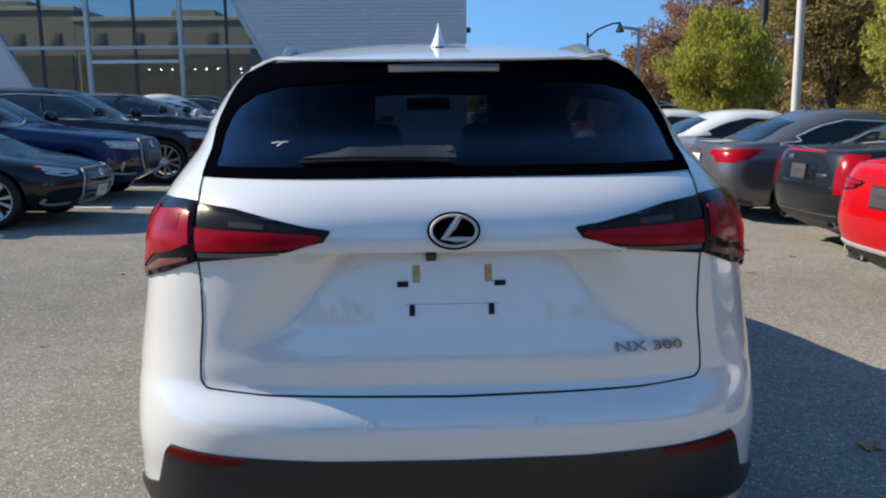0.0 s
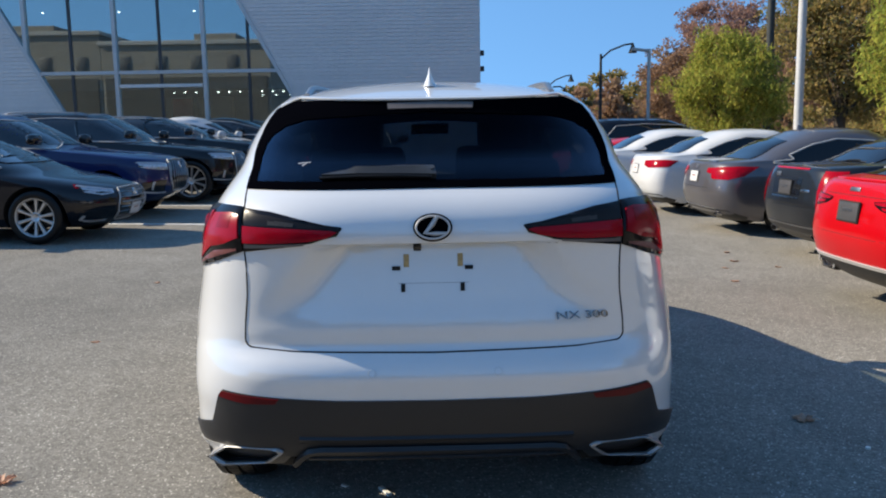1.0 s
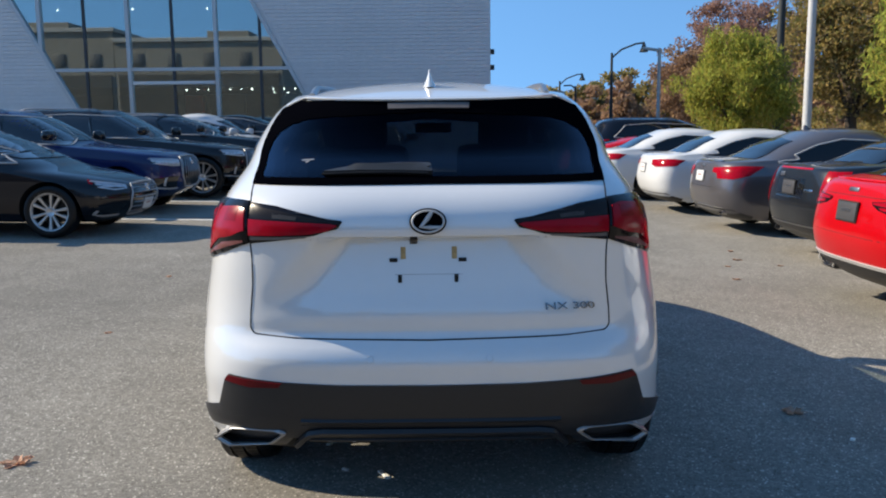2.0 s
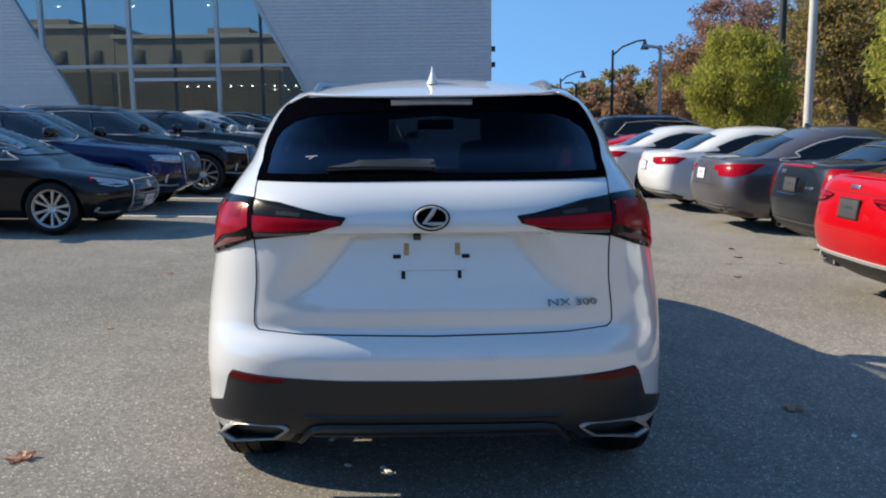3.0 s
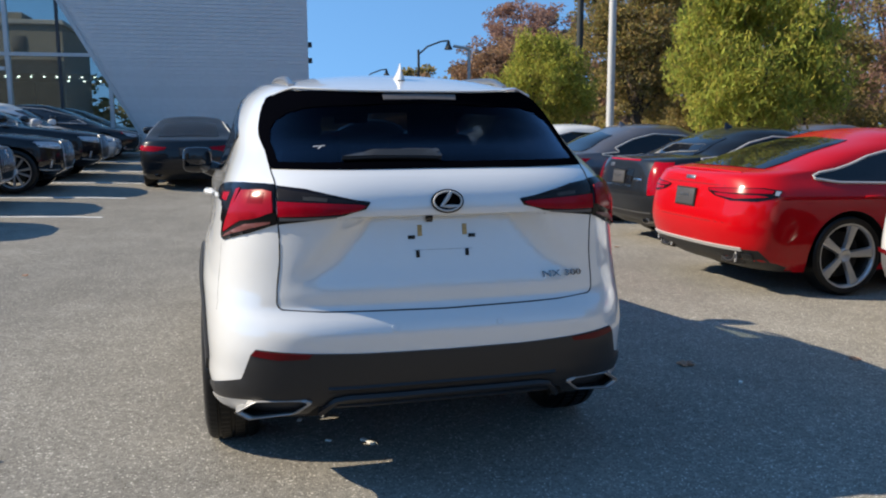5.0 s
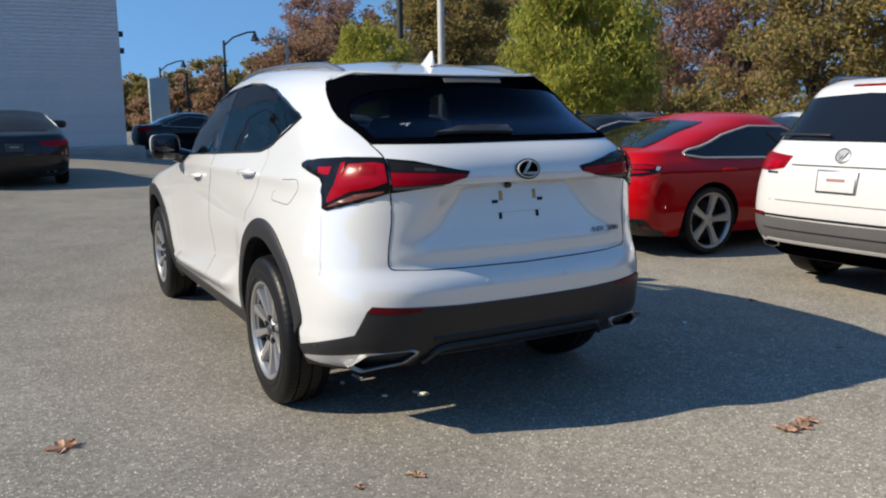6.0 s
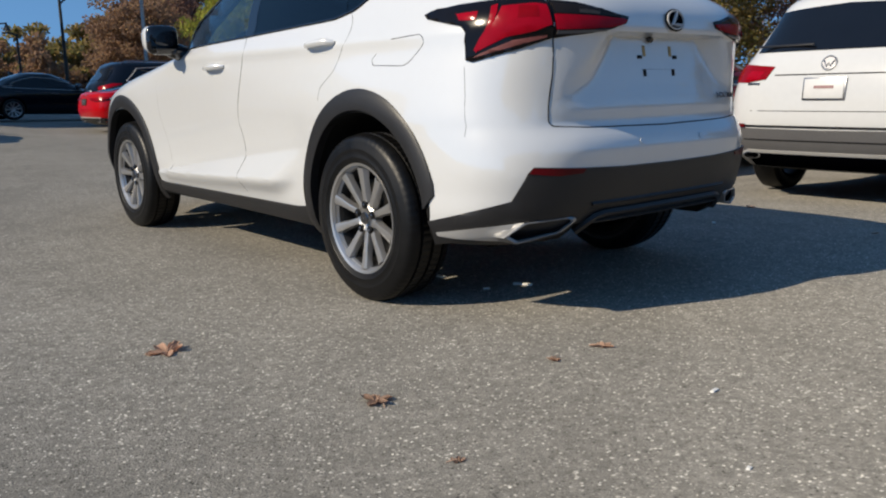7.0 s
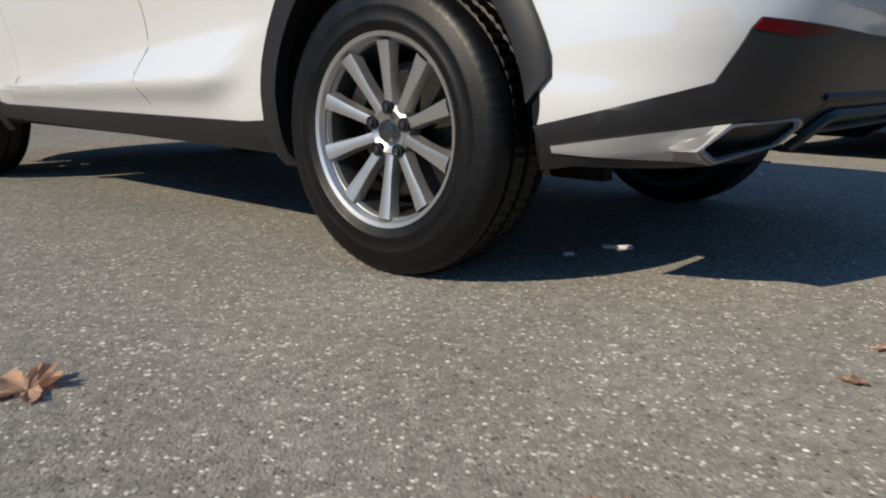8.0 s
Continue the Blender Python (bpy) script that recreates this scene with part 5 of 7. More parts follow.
    bmesh.ops.create_circle(bb, cap_ends=True, segments=40, radius=1.0, matrix=Matrix.Translation((0, 0, 0.004)) @ Matrix.Diagonal((0.059, 0.0425, 1, 1)))
    bmesh.ops.solidify(bb, geom=bb.faces[:], thickness=0.003)
    part("field", bb, M_SURROUND, badge)
    bb = bmesh.new()
    tube(bb, [(0.014, 0.033, 0.006), (-0.001, 0.010, 0.006), (-0.022, -0.017, 0.006), (0.006, -0.019, 0.006), (0.043, -0.018, 0.006)], [0.006, 0.008, 0.0085, 0.007, 0.004], 6)
    part("emblem_stroke", bb, M_TRIM_SILVER, badge)
    word = letters("NX 300", 0.031, M_LETTER, car, Matrix.Identity(4), "model_lettering", "chrome model lettering")
    s0, z0 = rr(0.468, 0.818)
    for v in word.data.vertices:
        s, z = s0 + 1.72 * v.co.x, z0 + v.co.y
        v.co = skin.at(s, z) + skin.normal(s, z) * (0.006 + 0.5 * (v.co.z + 0.004))
    for x, z, w, h, mat in ((-0.122, 0.974, 0.026, 0.013, M_SEAM), (0.116, 0.974, 0.026, 0.013, M_SEAM), (-0.099, 0.914, 0.013, 0.026, M_SEAM), (0.093, 0.915, 0.013, 0.026, M_SEAM)):
        bb = bmesh.new()
        box(bb, (w, h, 0.006), bevel=0.0015)
        o = part("plate_clip", bb, mat, car, "black plastic plate clip")
        o.matrix_basis = place(x, z, 0.002)
    for x in (-0.089, 0.088):
        bb = bmesh.new()
        box(bb, (0.017, 0.040, 0.003), bevel=0.001)
        o = part("adhesive_pad", bb, M_FOAM, car, "tan adhesive pad left on the tailgate")
        o.matrix_basis = place(x, 0.997, 0.001)
    bb = bmesh.new()
    box(bb, (0.026, 0.020, 0.022), bevel=0.004)
    o = part("reversing_camera", bb, M_GLOSS_BLACK, car)
    o.matrix_basis = place(-0.052, 1.046, 0.010)
    for x in (-0.195, 0.195):
        bb = bmesh.new()
        lathe(bb, [(0.0, 0.0125), (0.0012, 0.012), (0.0012, 0.0105), (0.0002, 0.010), (0.001, 0.009), (0.001, 0.0005)], "z", 24)
        bmesh.ops.recalc_face_normals(bb, faces=bb.faces)
        o = part("parking_sensor", bb, M_PEARL, car)
        o.matrix_basis = place(x, 0.664, 0.0005)
    bb = bmesh.new()
    for n, (dx, dz, w, h, t) in enumerate(((-0.012, 0.004, 0.022, 0.006, 0.3), (0.004, -0.006, 0.006, 0.022, -0.3), (0.012, 0.006, 0.018, 0.005, 0.15))):
        box(bb, (w, h, 0.0008), (dx, dz, n * 0.0004), Matrix.Rotation(t, 4, "Z"))
    o = part("window_sticker", bb, M_STICKER, car, "small white sticker on the rear window")
    o.matrix_basis = place(-0.43, 1.292, 0.0045)

    # cabin
    def rounded_block(name, size, at, tilt=0.0, mat=M_SEAT, bevel=0.05):
        b = bmesh.new()
        box(b, size, (0, 0, 0), bevel=bevel)
        o = part(name, b, mat, car)
        o.matrix_basis = Matrix.Translation(at) @ Matrix.Rotation(radians(tilt), 4, "X")
        return o

    for sg in (-1, 1):
        rounded_block("front_seat_back", (0.50, 0.14, 0.62), (sg * 0.38, 1.93, 1.02), 14)
        rounded_block("front_headrest", (0.27, 0.10, 0.19), (sg * 0.38, 1.84, 1.40), 8, bevel=0.04)
        rounded_block("rear_headrest", (0.26, 0.09, 0.15), (sg * 0.40, 0.95, 1.205), 10, bevel=0.035)
    rounded_block("rear_seat_back", (1.26, 0.15, 0.40), (0, 1.02, 0.95), 16)
    rounded_block("rear_headrest", (0.22, 0.09, 0.11), (0, 0.96, 1.16), 10, bevel=0.03)
    rounded_block("dashboard", (1.40, 0.42, 0.22), (0, 2.98, 1.0), 0, M_CLAD, 0.06)
    rounded_block("interior_mirror", (0.22, 0.03, 0.065), (0, 2.42, 1.42), 0, M_GLOSS_BLACK, 0.012)
    rounded_block("parcel_shelf", (1.18, 0.50, 0.03), (0, 0.66, 1.07), 0, M_SEAT, 0.01)
    wb = bmesh.new()
    tube(wb, [(-0.38 + 0.18 * math.cos(a), 2.62 + 0.06 * math.sin(a), 1.06 + 0.17 * math.sin(a)) for a in [k * math.tau / 24 for k in range(25)]], 0.014, 8)
    part("steering_wheel", wb, M_SEAT, car)
    bb = bmesh.new()
    box(bb, (1.30, 3.2, 0.05), (0, 2.45, 0.300), bevel=0.02)
    for y in (0.888, 3.61):
        tube(bb, [(-0.62, y, 0.33), (0.62, y, 0.33)], 0.04, 8)
    tube(bb, [(-0.55, 0.48, 0.36), (0.55, 0.48, 0.36)], 0.08, 10)
    part("underbody", bb, M_DARK, car)
    wheel_set(car, wheels, M_ALLOY, spokes=10, twin=False)
    return car, skin


build_crossover()

# ---------------------------------------------------------------- the other parked cars
def saloon_lines(L, H, W, deck=1.04, deck_len=0.45, roof_back=1.55, roof_front=2.45, cowl=1.35, tail=0.0):
    rim = H - 0.05
    rear = [(0.20, 0.32), (0.32, 0.11), (0.45, 0.03), (0.60, 0.0), (0.78, 0.02 + tail), (deck - 0.13, 0.05 + tail), (deck - 0.04, 0.08 + tail), (deck - 0.01, 0.13 + tail),
            (deck + 0.02, 0.13 + deck_len), (deck + 0.02 + (rim - deck - 0.02) * 0.5, 0.13 + deck_len + (roof_back - 0.13 - deck_len) * 0.45), (rim, roof_back)]
    front = [(0.20, L - 0.32), (0.35, L - 0.07), (0.50, L), (0.62, L - 0.03), (0.70, L - 0.13), (0.78, L - 0.42), (0.86, L - 0.88), (0.94, L - cowl), (1.08, L - cowl - 0.38),
             (1.08 + (rim - 1.08) * 0.6, L - cowl - 0.38 - (roof_front - cowl - 0.38) * 0.55), (rim, L - roof_front)]
    width = [(0.20, W - 0.10), (0.32, W - 0.035), (0.50, W - 0.005), (0.70, W), (0.82, W - 0.008), (0.92, W - 0.04), (1.00, W - 0.09), (1.15, W - 0.16), (rim - 0.05, W - 0.28), (rim, W - 0.36)]
    return dict(rear=rear, front=front, width=width, rear_len=[(0.2, 0.45), (0.7, 0.48), (1.0, 0.48), (rim, 0.75)], front_len=[(0.2, 0.8), (0.7, 0.95), (1.0, 0.6), (rim, 0.55)],
                rear_p=3.2, front_p=2.7, crown=0.05)


def tall_lines(L, H, W, belt=1.08, rake=0.44, cowl=0.0):
    rim = H - 0.06
    rear = [(0.25, 0.24), (0.38, 0.07), (0.50, 0.02), (0.65, 0.0), (0.85, 0.02), (belt - 0.08, 0.05), (belt, 0.08), (belt + 0.07, 0.12), (belt + 0.28, 0.12 + rake * 0.35), (rim - 0.06, rake * 0.9), (rim, rake + 0.08)]
    front = [(0.25, L - 0.32), (0.40, L - 0.06), (0.58, L), (0.80, L - 0.02), (0.92, L - 0.12), (1.00, L - 0.52), (1.05, L - 1.0 - 0.5 * cowl), (1.09, L - 1.28 - cowl), (1.28, L - 1.66 - cowl), (1.28 + (rim - 1.28) * 0.6, L - 2.02 - cowl), (rim, L - 2.35 - 0.8 * cowl)]
    width = [(0.25, W - 0.09), (0.38, W - 0.03), (0.55, W), (0.80, W), (0.95, W - 0.02), (belt - 0.02, W - 0.055), (belt + 0.06, W - 0.10), (belt + 0.30, W - 0.18), (rim - 0.06, W - 0.27), (rim, W - 0.34)]
    return dict(rear=rear, front=front, width=width, rear_len=[(0.25, 0.55), (0.7, 0.6), (1.1, 0.6), (rim, 0.7)], front_len=[(0.25, 0.75), (0.8, 0.85), (1.05, 0.7), (rim, 0.5)],
                rear_p=3.6, front_p=2.9, crown=0.05)


def build_car(name, label, mat, lines, wheels, windows, rear_window, windscreen, rear_lamps=(), front_lamps=(), grille=None, plate=None, front_plate=None,
              low_trim=None, wheel_radius=0.335, rim=0.235, spokes=10, twin=True, rim_mat=None, exhausts=(), handles=(), doors=(), rails=False, arches=None, badge=None, chrome_trim=True,
              spoiler=None, valance=None, extras=(), mirror_y=None, group="", bands=(), fin=None, front_pieces=()):
    """A parked car, its rear end at the origin and its nose towards +y."""
    skin = Skin(**lines)
    car = new(name)
    tagged(car, label, "car", group=group)
    belt = windows[0][1]
    z0, z1 = skin.z0, skin.z1
    levels = list(np.linspace(z0, z1, 64))
    hubs = [(sg * (max(w for _, w in lines["width"]) - 0.125), y, wheel_radius, 13 * k) for k, (y, sg) in enumerate([(wheels[0], -1), (wheels[0], 1), (wheels[1], -1), (wheels[1], 1)])]
    shell = mesh_of(skin.shell(levels, 56, 70, 48))
    car_body(shell, [arch_cutters(hubs, wheel_radius + 0.045, 0.42)], mat, car, z0)

    def conv(p):
        kind, a, z = p
        find = {"R": skin.R, "F": skin.F, "S": lambda y, h: skin.S(y, h, 1)}[kind]
        return solve_height(skin, find, a, z)

    def both(pts):
        right = [conv(p) for p in pts]
        return right, [(-s, z) for s, z in right]

    def lay(nm, poly, m, out=0.004, grid=0.07, lab="", parent=None, deep=0.01):
        return part(nm, patch(skin, poly, out=out, deep=deep, grid=grid), m, parent or car, lab)

    # glazing
    for poly in both([("S", y, z) for y, z in windows]):
        lay("side_glazing", poly, M_SHIELD if front_lamps else M_CAR_GLASS, 0.007, 0.07)
        bm = bmesh.new()
        loop = [skin.at(s, z) + skin.normal(s, z) * 0.007 for s, z in dense(poly + poly[:1], 0.06)]
        tube(bm, loop, 0.012, 5)
        part("window_trim", bm, M_TRIM_SILVER if chrome_trim else M_GLOSS_BLACK, car)
        side = 1 if poly[0][0] > 0 else -1
        for y in doors:
            zt = max(z for yy, z in windows)
            p = [(y, belt + 0.02), (y - 0.05, zt - 0.06)]
            pp = side_poly(skin, p, side)
            bm = bmesh.new()
            tube(bm, [skin.at(s, z) + skin.normal(s, z) * 0.002 for s, z in dense(pp, 0.05)], 0.026, 6)
            part("pillar_trim", bm, M_GLOSS_BLACK, car)
            part("door_gap", line_on(skin, side_poly(skin, [(y, belt - 0.01), (y + 0.02, 0.7), (y, z0 + 0.1)], side), 0.004, out=-0.0005), M_SEAM, car)
        for y, z in handles:
            hp = [solve_height(skin, lambda a, b: skin.S(a, b, side), y + q * 0.1, z) for q in (-1, -0.6, 0, 0.6, 1)]
            bm = bmesh.new()
            tube(bm, [skin.at(*q) + skin.normal(*q) * o for q, o in zip(hp, (0.004, 0.026, 0.03, 0.026, 0.004))], 0.013, 6)
            part("door_handle", bm, mat, car)
        if mirror_y:
            w = float(skin.width(belt))
            bm = bmesh.new()
            bmesh.ops.create_uvsphere(bm, u_segments=16, v_segments=10, radius=1.0)
            for v in bm.verts:
                x, y, z = v.co
                v.co = (side * (w + 0.13) + 0.145 * math.copysign(abs(x) ** 0.4, x), mirror_y + 0.090 * y * (1 - 0.25 * side * x), belt + 0.062 + 0.084 * math.copysign(abs(z) ** 0.55, z) * (1 - 0.15 * side * x))
            part("mirror", bm, M_GLOSS_BLACK if mat in (M_BLACK_PAINT, M_BLUE_PAINT) else mat, car)
            bm = bmesh.new()
            tube(bm, [(side * (w - 0.03), mirror_y + 0.03, belt - 0.005), (side * (w + 0.08), mirror_y + 0.01, belt + 0.02)], 0.022, 6)
            part("mirror_arm", bm, M_GLOSS_BLACK, car)
        if rails:
            bm = bmesh.new()
            pts = []
            c = skin.outline(z1)
            ya, yb = c[0, 1] + 0.10, c[-1, 1] - 0.12
            for k in range(15):
                q = k / 14
                y = ya + (yb - ya) * q
                x = side * (float(skin.width(z1)) - 0.03)
                pts.append((x, y, skin.roof_z(x, y) + 0.045 * min(1, math.sin(q * math.pi) * 4) - 0.012))
            tube(bm, pts, 0.016, 6)
            part("roof_rail", bm, M_SATIN, car)
    if rear_window:
        lay("rear_window", [conv(("R", x, z)) for x, z in mirrored(rear_window)], M_CAR_GLASS, 0.011, 0.07)
    if windscreen:
        lay("windscreen", [conv(("F", x, z)) for x, z in mirrored(windscreen)], M_SHIELD, 0.018, 0.045)
    for lamps, nm in ((rear_lamps, "tail_lamp"), (front_lamps, "headlamp")):
        if lamps:
            for sg in (0, 1):
                lamp = new(nm)
                lamp.parent = car
                for k, (pts, m, out) in enumerate(lamps):
                    lay("housing" if k == 0 else "lens", both(pts)[sg], m, out, 0.06, parent=lamp)
    if low_trim:
        right = [conv(p) for p in low_trim]
        lay("rear_valance", right + [(-s, z) for s, z in right[::-1] if abs(s) > 1e-6], valance or M_CLAD, 0.006, 0.08)
    if arches:
        for side in (-1, 1):
            for y in wheels:
                r = wheel_radius + 0.043
                part("wheel_arch_flare", arch_band(skin, y, wheel_radius, r, r, r + 0.06, r + 0.06, -5, 185, side, out=0.008), M_CLAD, car)
    if grille:
        fr = new("grille")
        fr.parent = car
        poly = [conv(("F", x, z)) for x, z in mirrored(grille["shape"])]
        lay("mesh", poly, M_GLOSS_BLACK, 0.006, 0.06, parent=fr)
        bm = bmesh.new()
        tube(bm, [skin.at(s, z) + skin.normal(s, z) * 0.012 for s, z in dense(poly + poly[:1], 0.05)], 0.012, 6)
        part("frame", bm, M_TRIM_SILVER, fr, "bright chrome grille frame")
        xs = max(x for x, _ in grille["shape"])
        zs = sorted(z for _, z in grille["shape"])
        for k in range(grille["bars"]):
            q = (k + 1) / (grille["bars"] + 1)
            if grille["upright"]:
                x = xs * (2 * q - 1) * 0.94
                line = [conv(("F", x, zs[0] + 0.03)), conv(("F", x, zs[-1] - 0.03))]
            else:
                z = zs[0] + (zs[-1] - zs[0]) * q
                line = [conv(("F", xx * xs * 0.93, z)) for xx in (1, 0.5, 0, -0.5, -1)]
            part("grille_bar", line_on(skin, line, 0.007, out=0.012), M_SATIN, fr)
    for nm, pts, m, o in front_pieces:
        for poly in both(pts):
            lay(nm, poly, m, o, 0.06)
    for nm, x, zl, zh, m, o in bands:
        xs = [x * k / 4 for k in range(5)]
        lay(nm, [conv(("R", sx, z)) for sx, z in mirrored([(q, zl) for q in xs] + [(q, zh) for q in xs[::-1]])[:-1]], m, o, 0.09)
    if fin:
        y, m = fin
        z = skin.roof_z(0, y)
        bm = bmesh.new()
        rows = []
        for q in (0.0, 0.35, 0.7, 1.0):
            y0, y1, w = y - 0.06 + 0.012 * q, y + 0.10 - 0.12 * q, 0.028 * (1 - q) + 0.004
            rows.append([bm.verts.new((w * math.sin(a), (y0 + y1) / 2 - (y1 - y0) / 2 * math.cos(a), z - 0.01 + 0.075 * q)) for a in [k * math.tau / 12 for k in range(12)]])
        for r0, r1 in zip(rows, rows[1:]):
            for k in range(12):
                bm.faces.new((r0[k], r0[(k + 1) % 12], r1[(k + 1) % 12], r1[k]))
        bm.faces.new(rows[-1])
        bmesh.ops.recalc_face_normals(bm, faces=bm.faces)
        part("roof_aerial", bm, m, car)
    for tag, x, z, w, h, m, o in extras:
        s, zl = conv((tag, x, z))
        p, n = skin.at(s, zl), skin.normal(s, zl)
        bm = bmesh.new()
        box(bm, (w, h, 0.01), bevel=0.003)
        ob = part("trim_piece", bm, m, car)
        ob.matrix_basis = Matrix.Translation(p + n * o) @ n.to_track_quat("Z", "Y").to_matrix().to_4x4()
    for spec, tag in ((plate, "R"), (front_plate, "F")):
        if spec:
            z, m = spec
            s, zl = conv((tag, 0.0, z))
            p, n = skin.at(s, zl), skin.normal(s, zl)
            n = Vector((0, n.y, n.z * 0.6)).normalized()
            holder = new("licence_plate")
            holder.parent = car
            holder.matrix_basis = Matrix.Translation(p + n * 0.012) @ n.to_track_quat("Z", "Y").to_matrix().to_4x4()
            bm = bmesh.new()
            box(bm, (0.325, 0.170, 0.012), (0, 0, -0.004), bevel=0.003)
            part("plate_frame", bm, M_SEAM if m is not M_PLATE else M_SATIN, holder)
            bm = bmesh.new()
            box(bm, (0.300, 0.145, 0.004), (0, 0, 0.005), bevel=0.001)
            part("plate", bm, m, holder)
            bm = bmesh.new()
            box(bm, (0.15, 0.022, 0.002), (0, 0.012, 0.0085))
            part("plate_bar", bm, M_PLATE_TEXT if m is M_PLATE else M_SATIN, holder)
    if badge:
        tag, z, m = badge
        s, zl = conv((tag, 0.0, z))
        p, n = skin.at(s, zl), skin.normal(s, zl)
        bm = bmesh.new()
        lathe(bm, [(0.0, 0.060), (0.008, 0.058), (0.010, 0.052), (0.006, 0.048), (0.006, 0.001)], "z", 28)
        tube(bm, [(-0.04, 0.02, 0.008), (-0.012, -0.035, 0.008), (0, 0.0, 0.008), (0.012, -0.035, 0.008), (0.04, 0.02, 0.008)], 0.005, 5)
        bmesh.ops.recalc_face_normals(bm, faces=bm.faces)
        ob = part("badge", bm, m, car)
        ob.matrix_basis = Matrix.Translation(p + n * 0.003) @ n.to_track_quat("Z", "Y").to_matrix().to_4x4()
    for x, z, w, h in exhausts:
        for sg in (-1, 1):
            s, zl = conv(("R", x, z))
            p = skin.at(s, zl)
            bm = bmesh.new()
            rings = []
            sink = 0.035 if w > 0.09 else 0.0
            for r, dy in ((1.0, 0.16), (1.0, sink - 0.03), (0.88, sink - 0.032), (0.84, 0.14)):
                rings.append([bm.verts.new((sg * p.x + w * r * math.cos(a), p.y + dy, z + h * r * math.sin(a))) for a in [k * math.tau / 24 for k in range(24)]])
            for a, b in zip(rings, rings[1:]):
                for k in range(24):
                    bm.faces.new((a[k], a[(k + 1) % 24], b[(k + 1) % 24], b[k]))
            bm.faces.new(rings[-1])
            bmesh.ops.recalc_face_normals(bm, faces=bm.faces)
            tip = part("exhaust_tip", bm, M_SATIN, car)
            if w > 0.09:
                bm = bmesh.new()
                loop = [(sg * p.x + w * 1.30 * math.copysign(abs(math.cos(a)) ** 0.7, math.cos(a)), p.y + sink - 0.034, z + h * 1.45 * math.copysign(abs(math.sin(a)) ** 0.7, math.sin(a))) for a in [-0.5 + k * (math.pi + 0.6) / 18 for k in range(19)]]
                tube(bm, loop, 0.009, 6)
                part("surround", bm, M_TRIM_SILVER, tip, "bright silver exhaust surround")
                bm = bmesh.new()
                box(bm, (w * 2.5, 0.10, h * 2.7), (sg * p.x, p.y + sink + 0.03, z), bevel=0.02)
                part("shroud", bm, M_GLOSS_BLACK, tip)
    if spoiler:
        y, z, w = spoiler
        bm = bmesh.new()
        pts = []
        for k in range(13):
            q = -1 + k / 6
            pts.append((w * q, y + 0.06 * q * q, z - 0.012 * q * q))
        tube(bm, pts, 0.014, 6)
        part("lip_spoiler", bm, mat, car)
    bm = bmesh.new()
    box(bm, (max(w for _, w in lines["width"]) * 1.25, wheels[1] - wheels[0] + 1.0, 0.05), (0, sum(wheels) / 2, z0 + 0.005), bevel=0.02)
    part("underbody", bm, M_DARK, car)
    wheel_set(car, hubs, rim_mat or M_ALLOY, radius=wheel_radius, wide=0.235, rim=rim, spokes=spokes, twin=twin, detail=False)
    return car


def stand(car, x, y, heading):
    """Stands a car with its rear end at a place, its nose along the heading (degrees from +x, anticlockwise)."""
    h = radians(heading)
    nose = on_ground(x + 4.4 * math.cos(h), y + 4.4 * math.sin(h))
    tail = on_ground(x, y)
    pitch = math.atan2(nose.z - tail.z, 4.4)
    car.matrix_basis = Matrix.Translation(tail) @ Matrix.Rotation(h - math.pi / 2, 4, "Z") @ Matrix.Rotation(pitch, 4, "X")
    return car


SALOON_WINDOWS = [(0.84, 1.005), (1.05, 0.985), (1.75, 0.965), (3.18, 0.93), (3.02, 1.02), (2.62, 1.20), (2.25, 1.30), (1.75, 1.325), (1.40, 1.25), (1.05, 1.11)]
TALL_WINDOWS = [(0.62, 1.16), (1.20, 1.11), (3.32, 1.07), (3.18, 1.17), (2.86, 1.36), (2.52, 1.49), (1.60, 1.535), (0.90, 1.48)]
BIG_WINDOWS = [(0.62, 1.18), (1.20, 1.13), (3.68, 1.08), (3.52, 1.17), (3.16, 1.37), (2.80, 1.485), (1.60, 1.535), (0.90, 1.49)]


def sedan_front_lamps(L, z=0.66):
    return [([("F", 0.47, z + 0.005), ("F", 0.62, z + 0.035), ("S", L - 0.50, z + 0.07), ("S", L - 0.42, z + 0.05), ("S", L - 0.36, z - 0.02), ("F", 0.66, z - 0.06), ("F", 0.50, z - 0.045)], M_HEADLAMP, 0.008),
            ([("F", 0.52, z - 0.035), ("F", 0.66, z - 0.040), ("S", L - 0.42, z + 0.0), ("S", L - 0.42, z + 0.012), ("F", 0.66, z - 0.018)], M_GLOSS_BLACK, 0.011)]


